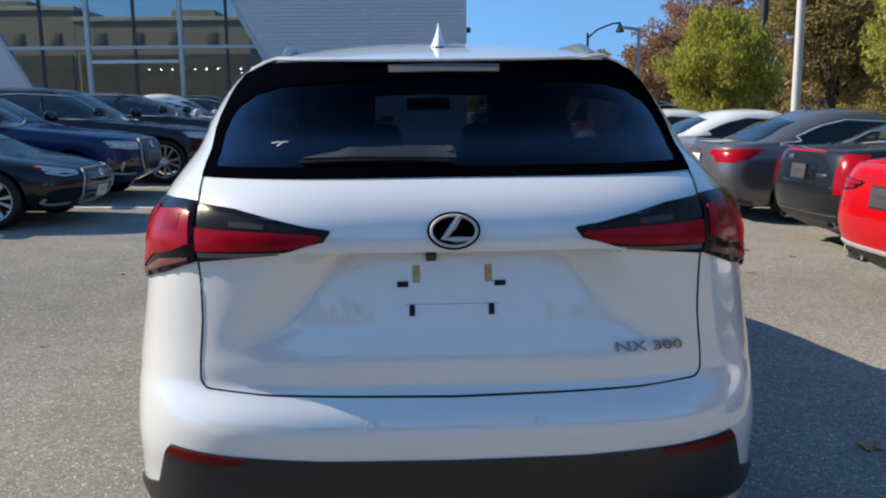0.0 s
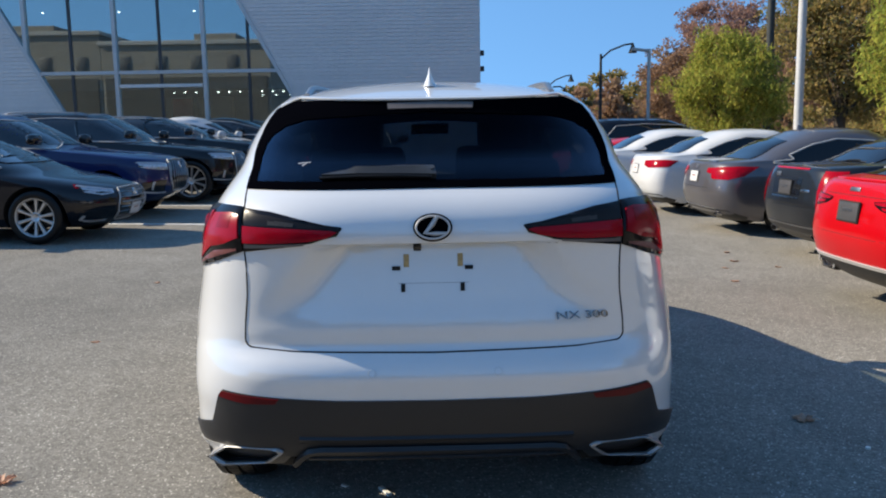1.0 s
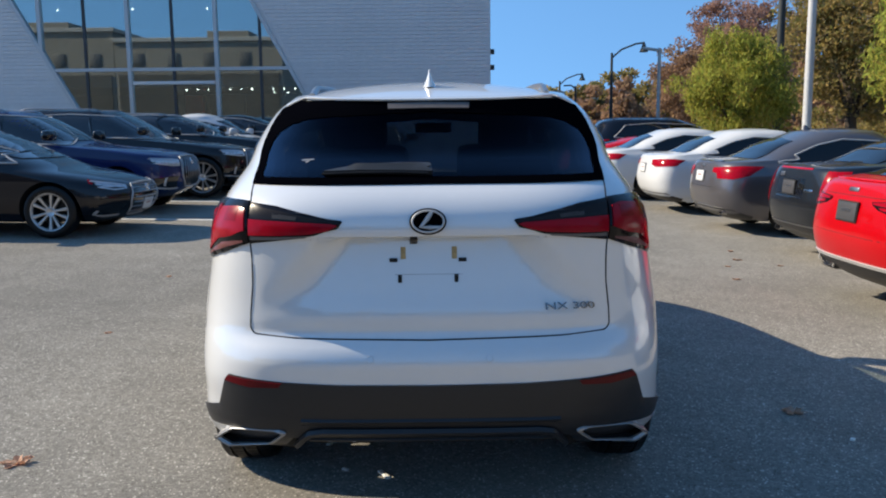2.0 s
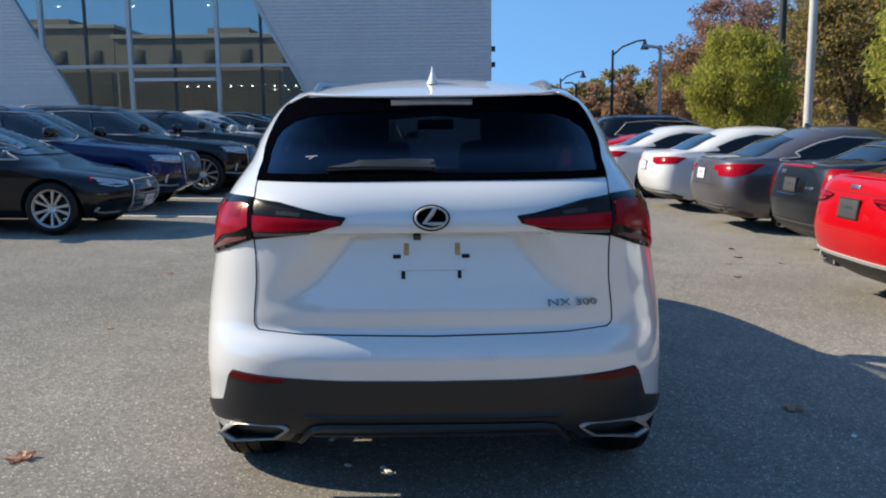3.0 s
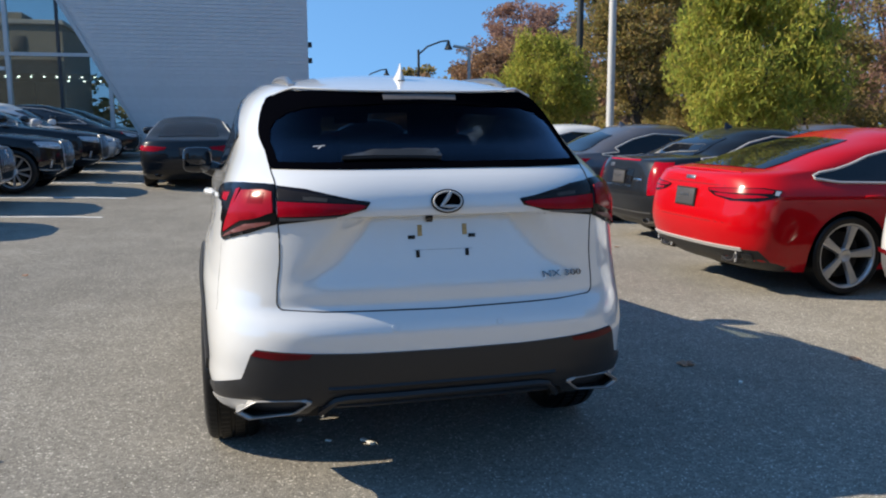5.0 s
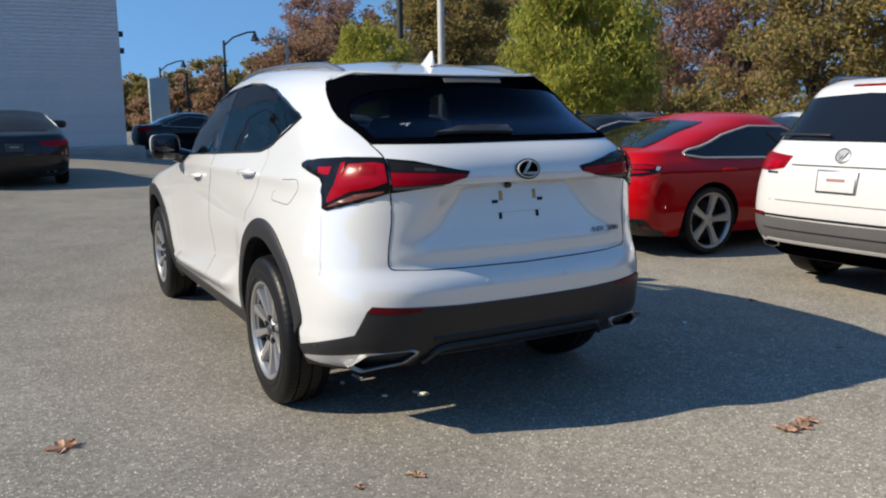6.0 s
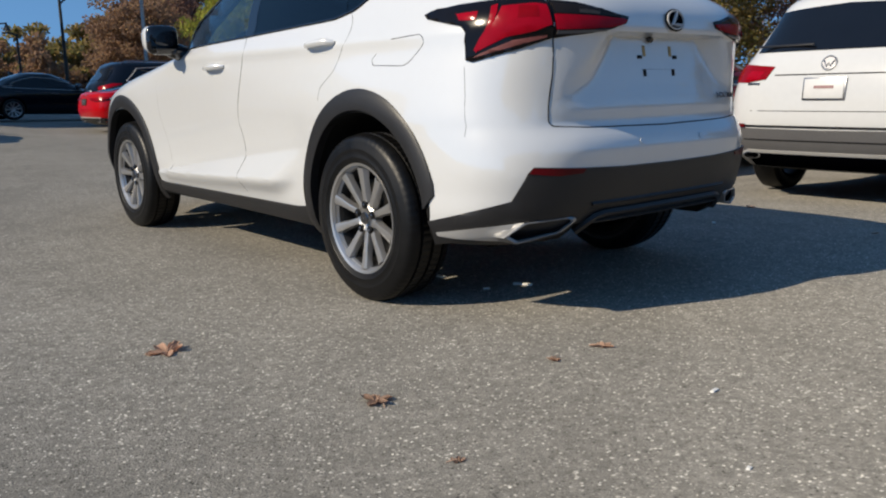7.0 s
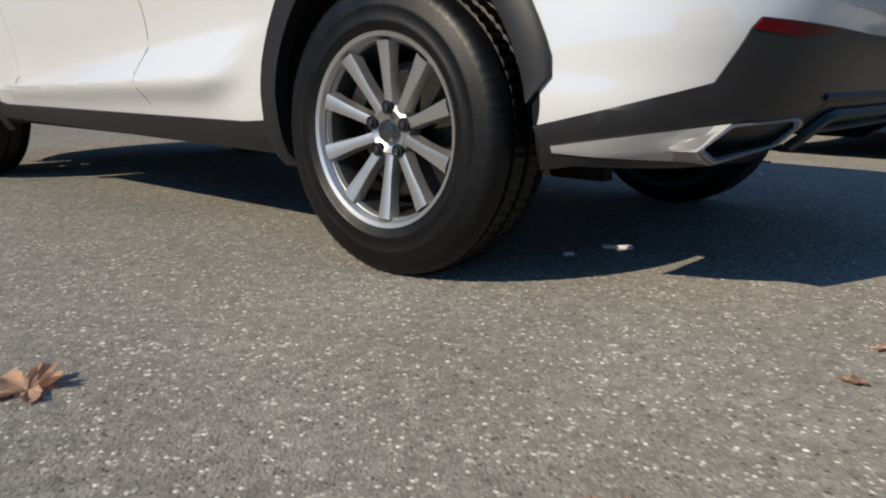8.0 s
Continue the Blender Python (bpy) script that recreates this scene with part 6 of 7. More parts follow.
# the row that shows its noses
def left_row():
    L = 4.75
    black = build_car("saloon_car", "black saloon car with silver multi-spoke alloy wheels", M_BLACK_PAINT, saloon_lines(L, 1.43, 0.915, cowl=1.12, roof_front=2.30), (0.98, 3.82), [(y + 0.22 * max(0.0, (y - 1.75) / 1.43), z) for y, z in SALOON_WINDOWS],
                      [(0.0, 1.07), (0.56, 1.06), (0.50, 1.30), (0.0, 1.34)], [(0.0, 0.985), (0.62, 0.985), (0.52, 1.32), (0.0, 1.345)],
                      front_lamps=sedan_front_lamps(L), grille=dict(shape=[(0.0, 0.26), (0.28, 0.27), (0.42, 0.38), (0.44, 0.56), (0.38, 0.665), (0.0, 0.675)], bars=6, upright=False),
                      front_plate=(0.40, M_PLATE), doors=(2.05,), handles=((1.25, 0.86), (2.30, 0.83)), mirror_y=2.62, badge=("F", 0.60, M_CHROME), group="cars with noses to the aisle",
                      front_pieces=[("air_intake", [("F", 0.52, 0.44), ("F", 0.70, 0.43), ("S", L - 0.40, 0.40), ("S", L - 0.44, 0.31), ("F", 0.66, 0.285), ("F", 0.52, 0.30)], M_GLOSS_BLACK, 0.006),
                                    ("chrome_blade", [("F", 0.47, 0.262), ("F", 0.64, 0.258), ("S", L - 0.42, 0.275), ("S", L - 0.36, 0.345), ("S", L - 0.39, 0.35), ("S", L - 0.45, 0.295), ("F", 0.64, 0.282), ("F", 0.47, 0.284)], M_TRIM_SILVER, 0.014),
                                    ("running_light", [("F", 0.50, 0.668), ("F", 0.64, 0.690), ("S", L - 0.46, 0.722), ("S", L - 0.47, 0.712), ("F", 0.64, 0.678), ("F", 0.50, 0.658)], M_STICKER, 0.014),
                                    ("side_reflector", [("S", L - 0.50, 0.735), ("S", L - 0.44, 0.720), ("S", L - 0.42, 0.680), ("S", L - 0.46, 0.690)], M_LAMP_RED, 0.013)])
    stand(black, -3.92 - L, 8.45, 0)

    def tall(L, H, W, mat, lab, wins, y, nose, zf=0.86, rails=True, wr=0.36, cowl=0.0, overhang=0.90, mirror=0.14):
        wins = [(yy - cowl * max(0.0, min(1.0, (yy - 1.6) / 1.5)), z) for yy, z in wins]
        c = build_car("sport_utility_vehicle", lab, mat, tall_lines(L, H, W, belt=wins[1][1] - 0.03, cowl=cowl), (0.95, L - overhang), wins, [(0.0, 1.18), (0.58, 1.18), (0.50, H - 0.20), (0.0, H - 0.17)],
                      [(0.0, 1.14), (0.62, 1.14), (0.54, H - 0.16), (0.0, H - 0.12)],
                      front_lamps=[([("F", 0.46, zf), ("F", 0.62, zf + 0.02), ("S", L - 0.42, zf + 0.03), ("S", L - 0.36, zf - 0.06), ("F", 0.66, zf - 0.10), ("F", 0.48, zf - 0.10)], M_HEADLAMP, 0.008),
                                   ([("F", 0.52, zf - 0.07), ("F", 0.66, zf - 0.075), ("S", L - 0.40, zf - 0.045), ("S", L - 0.40, zf - 0.03), ("F", 0.66, zf - 0.05)], M_GLOSS_BLACK, 0.011)],
                      grille=dict(shape=[(0.0, 0.42), (0.30, 0.43), (0.44, 0.56), (0.45, 0.78), (0.36, 0.90), (0.0, 0.91)], bars=9, upright=True), front_plate=None,
                      doors=(L * 0.42,), handles=((L * 0.27, 0.96), (L * 0.48, 0.94)), mirror_y=wins[2][0] - mirror, rails=rails, wheel_radius=wr, rim=wr - 0.10, spokes=10, twin=True, badge=("F", 0.82, M_CHROME),
                      group="cars with noses to the aisle",
                      front_pieces=[("air_intake", [("F", 0.54, 0.60), ("F", 0.70, 0.60), ("S", L - 0.34, 0.57), ("S", L - 0.38, 0.45), ("F", 0.68, 0.42), ("F", 0.54, 0.43)], M_GLOSS_BLACK, 0.006),
                                    ("chrome_blade", [("F", 0.50, 0.395), ("F", 0.66, 0.392), ("S", L - 0.36, 0.41), ("S", L - 0.36, 0.435), ("F", 0.66, 0.415), ("F", 0.50, 0.418)], M_TRIM_SILVER, 0.012),
                                    ("corner_blade", [("F", 0.735, 0.585), ("F", 0.765, 0.580), ("F", 0.765, 0.455), ("F", 0.735, 0.445)], M_TRIM_SILVER, 0.013),
                                    ("running_light", [("F", 0.49, zf - 0.005), ("F", 0.62, zf + 0.012), ("S", L - 0.44, zf + 0.020), ("S", L - 0.44, zf + 0.008), ("F", 0.62, zf - 0.004), ("F", 0.49, zf - 0.018)], M_STICKER, 0.014)])
        stand(c, nose - L, y, 0)
        return c

    tall(4.66, 1.64, 0.93, M_BLUE_PAINT, "dark blue sport utility vehicle with chrome-framed upright grille", TALL_WINDOWS, 11.05, -4.10, cowl=0.32, mirror=0.26)
    tall(4.90, 1.66, 0.97, M_BLACK_PAINT, "large black sport utility vehicle with silver roof rails", BIG_WINDOWS, 13.75, -3.70, 0.88, wr=0.385, cowl=0.35, overhang=0.76, mirror=0.26)
    tall(4.66, 1.56, 0.93, M_BLACK_PAINT, "black sport utility vehicle parked nose out", TALL_WINDOWS, 16.5, -3.45, cowl=0.25, mirror=0.22)
    white = build_car("saloon_car", "white saloon car parked nose out with black windows", M_WHITE_PAINT, saloon_lines(L, 1.52, 0.915), (0.98, 3.82), SALOON_WINDOWS,
                      [(0.0, 1.07), (0.56, 1.06), (0.50, 1.30), (0.0, 1.34)], [(0.0, 0.985), (0.62, 0.985), (0.52, 1.32), (0.0, 1.345)],
                      front_lamps=sedan_front_lamps(L), grille=dict(shape=[(0.0, 0.26), (0.28, 0.27), (0.42, 0.38), (0.44, 0.56), (0.38, 0.665), (0.0, 0.675)], bars=6, upright=False),
                      doors=(2.05,), mirror_y=3.02, group="cars with noses to the aisle")
    stand(white, -3.5 - L, 19.2, 0)
    last = copy_thing(black, black.matrix_basis.copy())
    tagged(last, "black saloon car at the end of the row by the showroom")
    stand(last, -3.2 - L, 21.7, 0)


left_row()


# the row that shows its tails
def right_row():
    grp = "cars with tails to the aisle"
    R, S = (lambda x, z: ("R", x, z)), (lambda y, z: ("S", y, z))
    # white sport utility vehicle
    tig = build_car("sport_utility_vehicle", "white sport utility vehicle with dark lower bumper and paper plate", M_WHITE_PAINT, tall_lines(4.7, 1.70, 0.92), (0.98, 3.77), TALL_WINDOWS,
                    [(0.0, 1.175), (0.66, 1.175), (0.62, 1.40), (0.58, 1.50), (0.0, 1.53)], [(0.0, 1.14), (0.62, 1.14), (0.54, 1.50), (0.0, 1.54)],
                    rear_lamps=[([R(0.43, 1.060), R(0.70, 1.085), S(0.30, 1.095), S(0.50, 1.09), S(0.34, 0.975), S(0.20, 0.945), R(0.66, 0.940), R(0.49, 0.965)], M_LAMP_DEEP, 0.012), ([R(0.50, 1.03), R(0.69, 1.045), R(0.69, 0.965), R(0.54, 0.965)], M_LAMP_RED, 0.016)],
                    plate=(0.885, M_PLATE), low_trim=[R(0, 0.575), R(0.60, 0.58), S(0.25, 0.575), S(0.55, 0.50), S(0.55, 0.27), R(0.6, 0.262), R(0, 0.262)], valance=M_GREY_TRIM, wheel_radius=0.36, rim=0.26, spokes=5, twin=False, rails=True,
                    exhausts=((0.60, 0.36, 0.075, 0.03),), doors=(2.0,), handles=((1.25, 0.97), (2.25, 0.95)), mirror_y=3.16, arches=True, badge=("R", 1.075, M_SATIN), group=grp, chrome_trim=True,
                    # first band: a dark strip painted for the shade along the tailgate's fold
                    bands=[("crease", 0.42, 0.990, 1.000, M_SEAM, 0.0008), ("bumper_step", 0.66, 0.484, 0.496, M_CLAD, 0.010), ("bright_strip", 0.64, 0.385, 0.408, M_TRIM_SILVER, 0.014), ("lower_grille", 0.66, 0.268, 0.376, M_SURROUND, 0.012), ("bumper_lip", 0.70, 0.590, 0.606, M_CLAD, 0.012), ("tailgate_gap", 0.60, 0.715, 0.721, M_SEAM, 0.0008)], fin=(1.05, M_WHITE_PAINT),
                    extras=[("R", -0.40, 1.215, 0.50, 0.02, M_CLAD, 0.016), ("R", -0.60, 0.93, 0.12, 0.018, M_LETTER, 0.001), ("R", 0.0, 1.590, 0.36, 0.022, M_LAMP_DEEP, 0.004),
                            ("R", -0.72, 0.60, 0.18, 0.03, M_REFLECTOR, 0.006), ("R", 0.72, 0.60, 0.18, 0.03, M_REFLECTOR, 0.006)])
    stand(tig, 3.42, 1.05, 0)
    # red fastback
    red = build_car("fastback_car", "bright red fastback car with large silver five-spoke wheels", M_RED_PAINT, saloon_lines(4.75, 1.44, 0.925, deck=1.05, deck_len=0.24, roof_back=1.55, roof_front=2.4), (1.05, 3.87),
                    [(0.72, 1.0), (0.95, 0.968), (1.75, 0.955), (3.18, 0.925), (3.02, 1.01), (2.62, 1.17), (2.25, 1.265), (1.75, 1.275), (1.30, 1.185), (0.95, 1.075)],
                    [(0.0, 1.075), (0.56, 1.07), (0.50, 1.27), (0.46, 1.32), (0.0, 1.345)], [(0.0, 0.985), (0.62, 0.985), (0.52, 1.28), (0.0, 1.305)],
                    rear_lamps=[([R(0.31, 0.898), R(0.50, 0.910), R(0.66, 0.918), S(0.24, 0.926), S(0.38, 0.906), S(0.34, 0.850), S(0.18, 0.812), R(0.62, 0.808), R(0.42, 0.838), R(0.33, 0.872)], M_LAMP_DARK, 0.008),
                                ([R(0.33, 0.892), R(0.50, 0.902), R(0.66, 0.910), S(0.22, 0.916), S(0.31, 0.902), S(0.29, 0.880), R(0.66, 0.872), R(0.50, 0.868), R(0.35, 0.878)], M_LAMP_BRIGHT, 0.020),
                                ([R(0.42, 0.860), R(0.66, 0.862), S(0.20, 0.862), S(0.26, 0.850), R(0.66, 0.824), R(0.45, 0.842)], M_LAMP_RED, 0.018),
                                ([S(0.325, 0.902), S(0.365, 0.896), S(0.335, 0.860), S(0.305, 0.866)], M_HEADLAMP, 0.020)],
                    plate=(0.800, M_PLATE_DARK), low_trim=[R(0, 0.40), R(0.55, 0.40), S(0.22, 0.40), S(0.30, 0.33), S(0.50, 0.25), S(0.50, 0.21), R(0.6, 0.21), R(0, 0.21)], wheel_radius=0.345, rim=0.275, spokes=5, twin=False,
                    exhausts=((0.53, 0.330, 0.100, 0.055),), doors=(2.05,), handles=((1.28, 0.85), (2.30, 0.83)), mirror_y=3.02, spoiler=(0.15, 1.05, 0.56), group=grp,
                    bands=[("silver_blade", 0.72, 0.388, 0.414, M_TRIM_SILVER, 0.020), ("tailgate_gap", 0.52, 0.925, 0.930, M_SEAM, 0.0008), ("bumper_gap", 0.66, 0.610, 0.614, M_SEAM, 0.0006)],
                    extras=[("R", 0.0, 0.975, 0.15, 0.035, M_SATIN, 0.003), ("R", 0.735, 0.34, 0.10, 0.08, M_GLOSS_BLACK, 0.008), ("R", -0.735, 0.34, 0.10, 0.08, M_GLOSS_BLACK, 0.008)])
    stand(red, 3.28, 3.95, 0)
    # slate saloon with upright lamps
    slate = build_car("saloon_car", "dark slate saloon car with upright red tail lamps", M_SLATE_PAINT, saloon_lines(4.65, 1.46, 0.905, deck=1.07, deck_len=0.50, roof_back=1.42), (1.02, 3.80), SALOON_WINDOWS,
                      [(0.0, 1.10), (0.56, 1.09), (0.50, 1.30), (0.0, 1.335)], [(0.0, 0.985), (0.62, 0.985), (0.52, 1.31), (0.0, 1.335)],
                      rear_lamps=[([R(0.64, 1.02), R(0.73, 1.015), S(0.34, 1.02), S(0.30, 0.86), S(0.16, 0.64), R(0.66, 0.62), R(0.64, 0.80)], M_LAMP_RED, 0.012), ([R(0.67, 0.98), R(0.74, 0.975), R(0.74, 0.70), R(0.69, 0.70)], M_LAMP_BRIGHT, 0.015)],
                      plate=(0.82, M_PLATE_DARK), low_trim=[R(0, 0.42), R(0.55, 0.42), S(0.22, 0.42), S(0.50, 0.30), S(0.50, 0.21), R(0.6, 0.21), R(0, 0.21)], exhausts=((0.52, 0.30, 0.085, 0.035),), doors=(2.05,), handles=((1.25, 0.86), (2.30, 0.83)), mirror_y=3.02, group=grp,
                      fin=(1.55, M_SLATE_PAINT), bands=[("plate_recess", 0.34, 0.745, 0.925, M_GLOSS_BLACK, 0.005), ("chrome_strip", 0.33, 0.705, 0.722, M_CHROME, 0.010), ("stop_lamp", 0.40, 1.026, 1.044, M_LAMP_RED, 0.006), ("tailgate_gap", 0.60, 0.640, 0.645, M_SEAM, 0.0008), ("bumper_strip", 0.66, 0.395, 0.410, M_SATIN, 0.010)],
                      extras=[("R", 0.45, 0.80, 0.16, 0.03, M_CHROME, 0.003), ("R", -0.26, 0.96, 0.11, 0.05, M_SATIN, 0.006)])
    stand(slate, 4.00, 6.75, 0)
    # grey saloon
    grey = build_car("saloon_car", "grey metallic saloon car with bracket-shaped red tail lamps", M_GREY_PAINT, saloon_lines(4.88, 1.49, 0.925, deck=1.03, deck_len=0.40, roof_back=1.42), (1.08, 3.91), SALOON_WINDOWS,
                     [(0.0, 1.06), (0.58, 1.05), (0.50, 1.30), (0.0, 1.35)], [(0.0, 0.985), (0.62, 0.985), (0.52, 1.32), (0.0, 1.355)],
                     rear_lamps=[([R(0.42, 0.93), R(0.66, 0.945), S(0.34, 0.96), S(0.62, 0.955), S(0.40, 0.83), S(0.20, 0.78), R(0.60, 0.785), R(0.56, 0.85), R(0.42, 0.87)], M_LAMP_RED, 0.012), ([R(0.60, 0.92), S(0.40, 0.93), S(0.30, 0.86), R(0.63, 0.86)], M_LAMP_BRIGHT, 0.016)],
                     plate=(0.80, M_PLATE), low_trim=[R(0, 0.36), R(0.55, 0.36), S(0.22, 0.36), S(0.50, 0.27), S(0.50, 0.21), R(0.6, 0.21), R(0, 0.21)], exhausts=((0.58, 0.30, 0.07, 0.03),), doors=(2.05,), handles=((1.25, 0.86), (2.30, 0.83)), mirror_y=3.02, group=grp,
                     fin=(1.55, M_GREY_PAINT), bands=[("chrome_strip", 0.66, 0.368, 0.382, M_CHROME, 0.010), ("tailgate_gap", 0.58, 0.655, 0.660, M_SEAM, 0.0008), ("lip", 0.50, 1.012, 1.024, M_GREY_PAINT, 0.012)],
                     extras=[("R", 0.0, 0.945, 0.10, 0.05, M_SATIN, 0.004)])
    stand(grey, 3.86, 9.5, 0)
    # two white saloons
    white = build_car("saloon_car", "white saloon car with wide red tail lamps", M_WHITE_PAINT, saloon_lines(4.9, 1.48, 0.925, deck=1.03, deck_len=0.40, roof_back=1.40), (1.06, 3.90), SALOON_WINDOWS,
                      [(0.0, 1.06), (0.58, 1.05), (0.50, 1.30), (0.0, 1.35)], [(0.0, 0.985), (0.62, 0.985), (0.52, 1.32), (0.0, 1.355)],
                      rear_lamps=[([R(0.42, 0.93), R(0.66, 0.945), S(0.34, 0.95), S(0.52, 0.93), S(0.36, 0.83), R(0.62, 0.81), R(0.45, 0.85)], M_LAMP_RED, 0.012)],
                      plate=(0.78, M_PLATE), low_trim=[R(0, 0.36), R(0.55, 0.36), S(0.22, 0.36), S(0.50, 0.27), S(0.50, 0.21), R(0.6, 0.21), R(0, 0.21)], doors=(2.05,), handles=((1.25, 0.86), (2.30, 0.83)), mirror_y=3.02, group=grp)
    stand(white, 3.72, 12.35, 0)
    white2 = copy_thing(white, white.matrix_basis.copy())
    stand(white2, 3.35, 15.2, 0)
    # dark tall car at the end of the row
    dark = build_car("sport_utility_vehicle", "black sport utility vehicle with silver window trim", M_BLACK_PAINT, tall_lines(4.68, 1.70, 0.92), (0.96, 3.66), TALL_WINDOWS,
                     [(0.0, 1.18), (0.64, 1.18), (0.56, 1.46), (0.0, 1.49)], [(0.0, 1.14), (0.62, 1.14), (0.54, 1.50), (0.0, 1.54)],
                     rear_lamps=[([R(0.50, 1.02), R(0.70, 1.06), S(0.30, 1.10), S(0.52, 1.10), S(0.36, 0.92), R(0.74, 0.86), R(0.55, 0.92)], M_LAMP_BRIGHT, 0.012)],
                     plate=(0.86, M_PLATE), low_trim=[R(0, 0.50), R(0.60, 0.50), S(0.25, 0.50), S(0.55, 0.45), S(0.55, 0.27), R(0.6, 0.262), R(0, 0.262)], wheel_radius=0.36, rim=0.25, spokes=5, twin=False, rails=True,
                     doors=(2.0,), handles=((1.25, 0.97), (2.25, 0.95)), mirror_y=3.16, arches=True, group=grp)
    stand(dark, 4.1, 20.9, 0)
    dark.matrix_basis = dark.matrix_basis @ Matrix.Diagonal((1.04, 1.15, 1.02, 1))
    red2 = copy_thing(red, red.matrix_basis.copy())
    stand(red2, 3.05, 17.9, 0)
    red2.matrix_basis = red2.matrix_basis @ Matrix.Diagonal((1, 1, 0.87, 1))
    # cars further off
    far_grey = build_car("saloon_car", "dark grey saloon car seen from behind, parked by the showroom", M_SLATE_PAINT, saloon_lines(4.7, 1.40, 0.92, deck=1.0, deck_len=0.3, roof_back=1.7), (1.0, 3.80), SALOON_WINDOWS[:6] + [(2.25, 1.27), (1.75, 1.285), (1.40, 1.21), (1.05, 1.09)],
                     [(0.0, 1.04), (0.58, 1.03), (0.50, 1.25), (0.0, 1.305)], [(0.0, 0.985), (0.62, 0.985), (0.52, 1.28), (0.0, 1.31)],
                     rear_lamps=[([R(0.40, 0.85), R(0.66, 0.87), S(0.30, 0.875), S(0.42, 0.86), S(0.30, 0.79), R(0.64, 0.765), R(0.44, 0.80)], M_LAMP_RED, 0.012)],
                     plate=(0.76, M_PLATE_DARK), low_trim=[R(0, 0.42), R(0.55, 0.42), S(0.22, 0.42), S(0.50, 0.30), S(0.50, 0.21), R(0.6, 0.21), R(0, 0.21)], exhausts=((0.58, 0.30, 0.07, 0.03),), doors=(2.05,), mirror_y=3.02)
    stand(far_grey, -1.58, 13.75, 90)
    for x, y, h, src, lab in ((2.3, 27.0, 0, grey, "black saloon car parked beyond the showroom"), (7.6, 28.0, 0, grey, "black saloon car parked beyond the showroom")):
        c = copy_thing(src, src.matrix_basis.copy())
        tagged(c, lab)
        c["group"] = "cars beyond the showroom"
        for o in c.children:
            if o.name.startswith("body"):
                o.data = o.data.copy()
                o.data.materials[0] = M_BLACK_PAINT
        stand(c, x, y, h)
    for x, y, src, mat, lab in ((14.4, 1.9, white, M_SILVER_PAINT, "silver saloon car in the row behind"), (14.6, 5.0, slate, None, "dark slate saloon car in the row behind"), (14.5, 8.1, white, None, "white saloon car in the row behind"), (14.5, 13.5, grey, None, "grey saloon car in the row behind")):
        c = copy_thing(src, src.matrix_basis.copy())
        tagged(c, lab)
        c["group"] = "cars in the row behind"
        if mat:
            for o in c.children:
                if o.name.startswith("body"):
                    o.data = o.data.copy()
                    o.data.materials[0] = mat
        stand(c, x, y, 180)


right_row()

# ---------------------------------------------------------------- trees
def leaf_cloud(rng, centres, per, spread, size, flat=0.6, hang=0.5, slim=0.45):
    """Points and faces of small pointed leaves scattered in clumps."""
    n = len(centres) * per
    c = np.repeat(np.asarray(centres), per, axis=0)
    d = rng.normal(size=(n, 3))
    d /= np.linalg.norm(d, axis=1)[:, None]
    c = c + d * (rng.random(n)[:, None] ** 0.45) * spread * np.array([1, 1, flat])
    a = rng.normal(size=(n, 3))
    a[:, 2] -= hang
    a /= np.linalg.norm(a, axis=1)[:, None]
    b = np.cross(a, rng.normal(size=(n, 3)))
    b /= np.linalg.norm(b, axis=1)[:, None]
    s = size * (0.6 + 0.8 * rng.random(n))[:, None]
    pts = np.stack([c - a * s, c + b * s * slim, c + a * s, c - b * s * slim], axis=1).reshape(-1, 3)
    faces = np.arange(n * 4).reshape(-1, 4)
    return pts, faces


def cloud_mesh(name, pts, faces, mat):
    me = bpy.data.meshes.new(name)
    n = len(faces)
    me.vertices.add(len(pts))
    me.vertices.foreach_set("co", np.asarray(pts, dtype=np.float32).ravel())
    me.loops.add(n * 4)
    me.loops.foreach_set("vertex_index", np.asarray(faces, dtype=np.int32).ravel())
    me.polygons.add(n)
    me.polygons.foreach_set("loop_start", np.arange(0, n * 4, 4, dtype=np.int32))
    me.update(calc_edges=True)
    me.materials.append(mat)
    return me


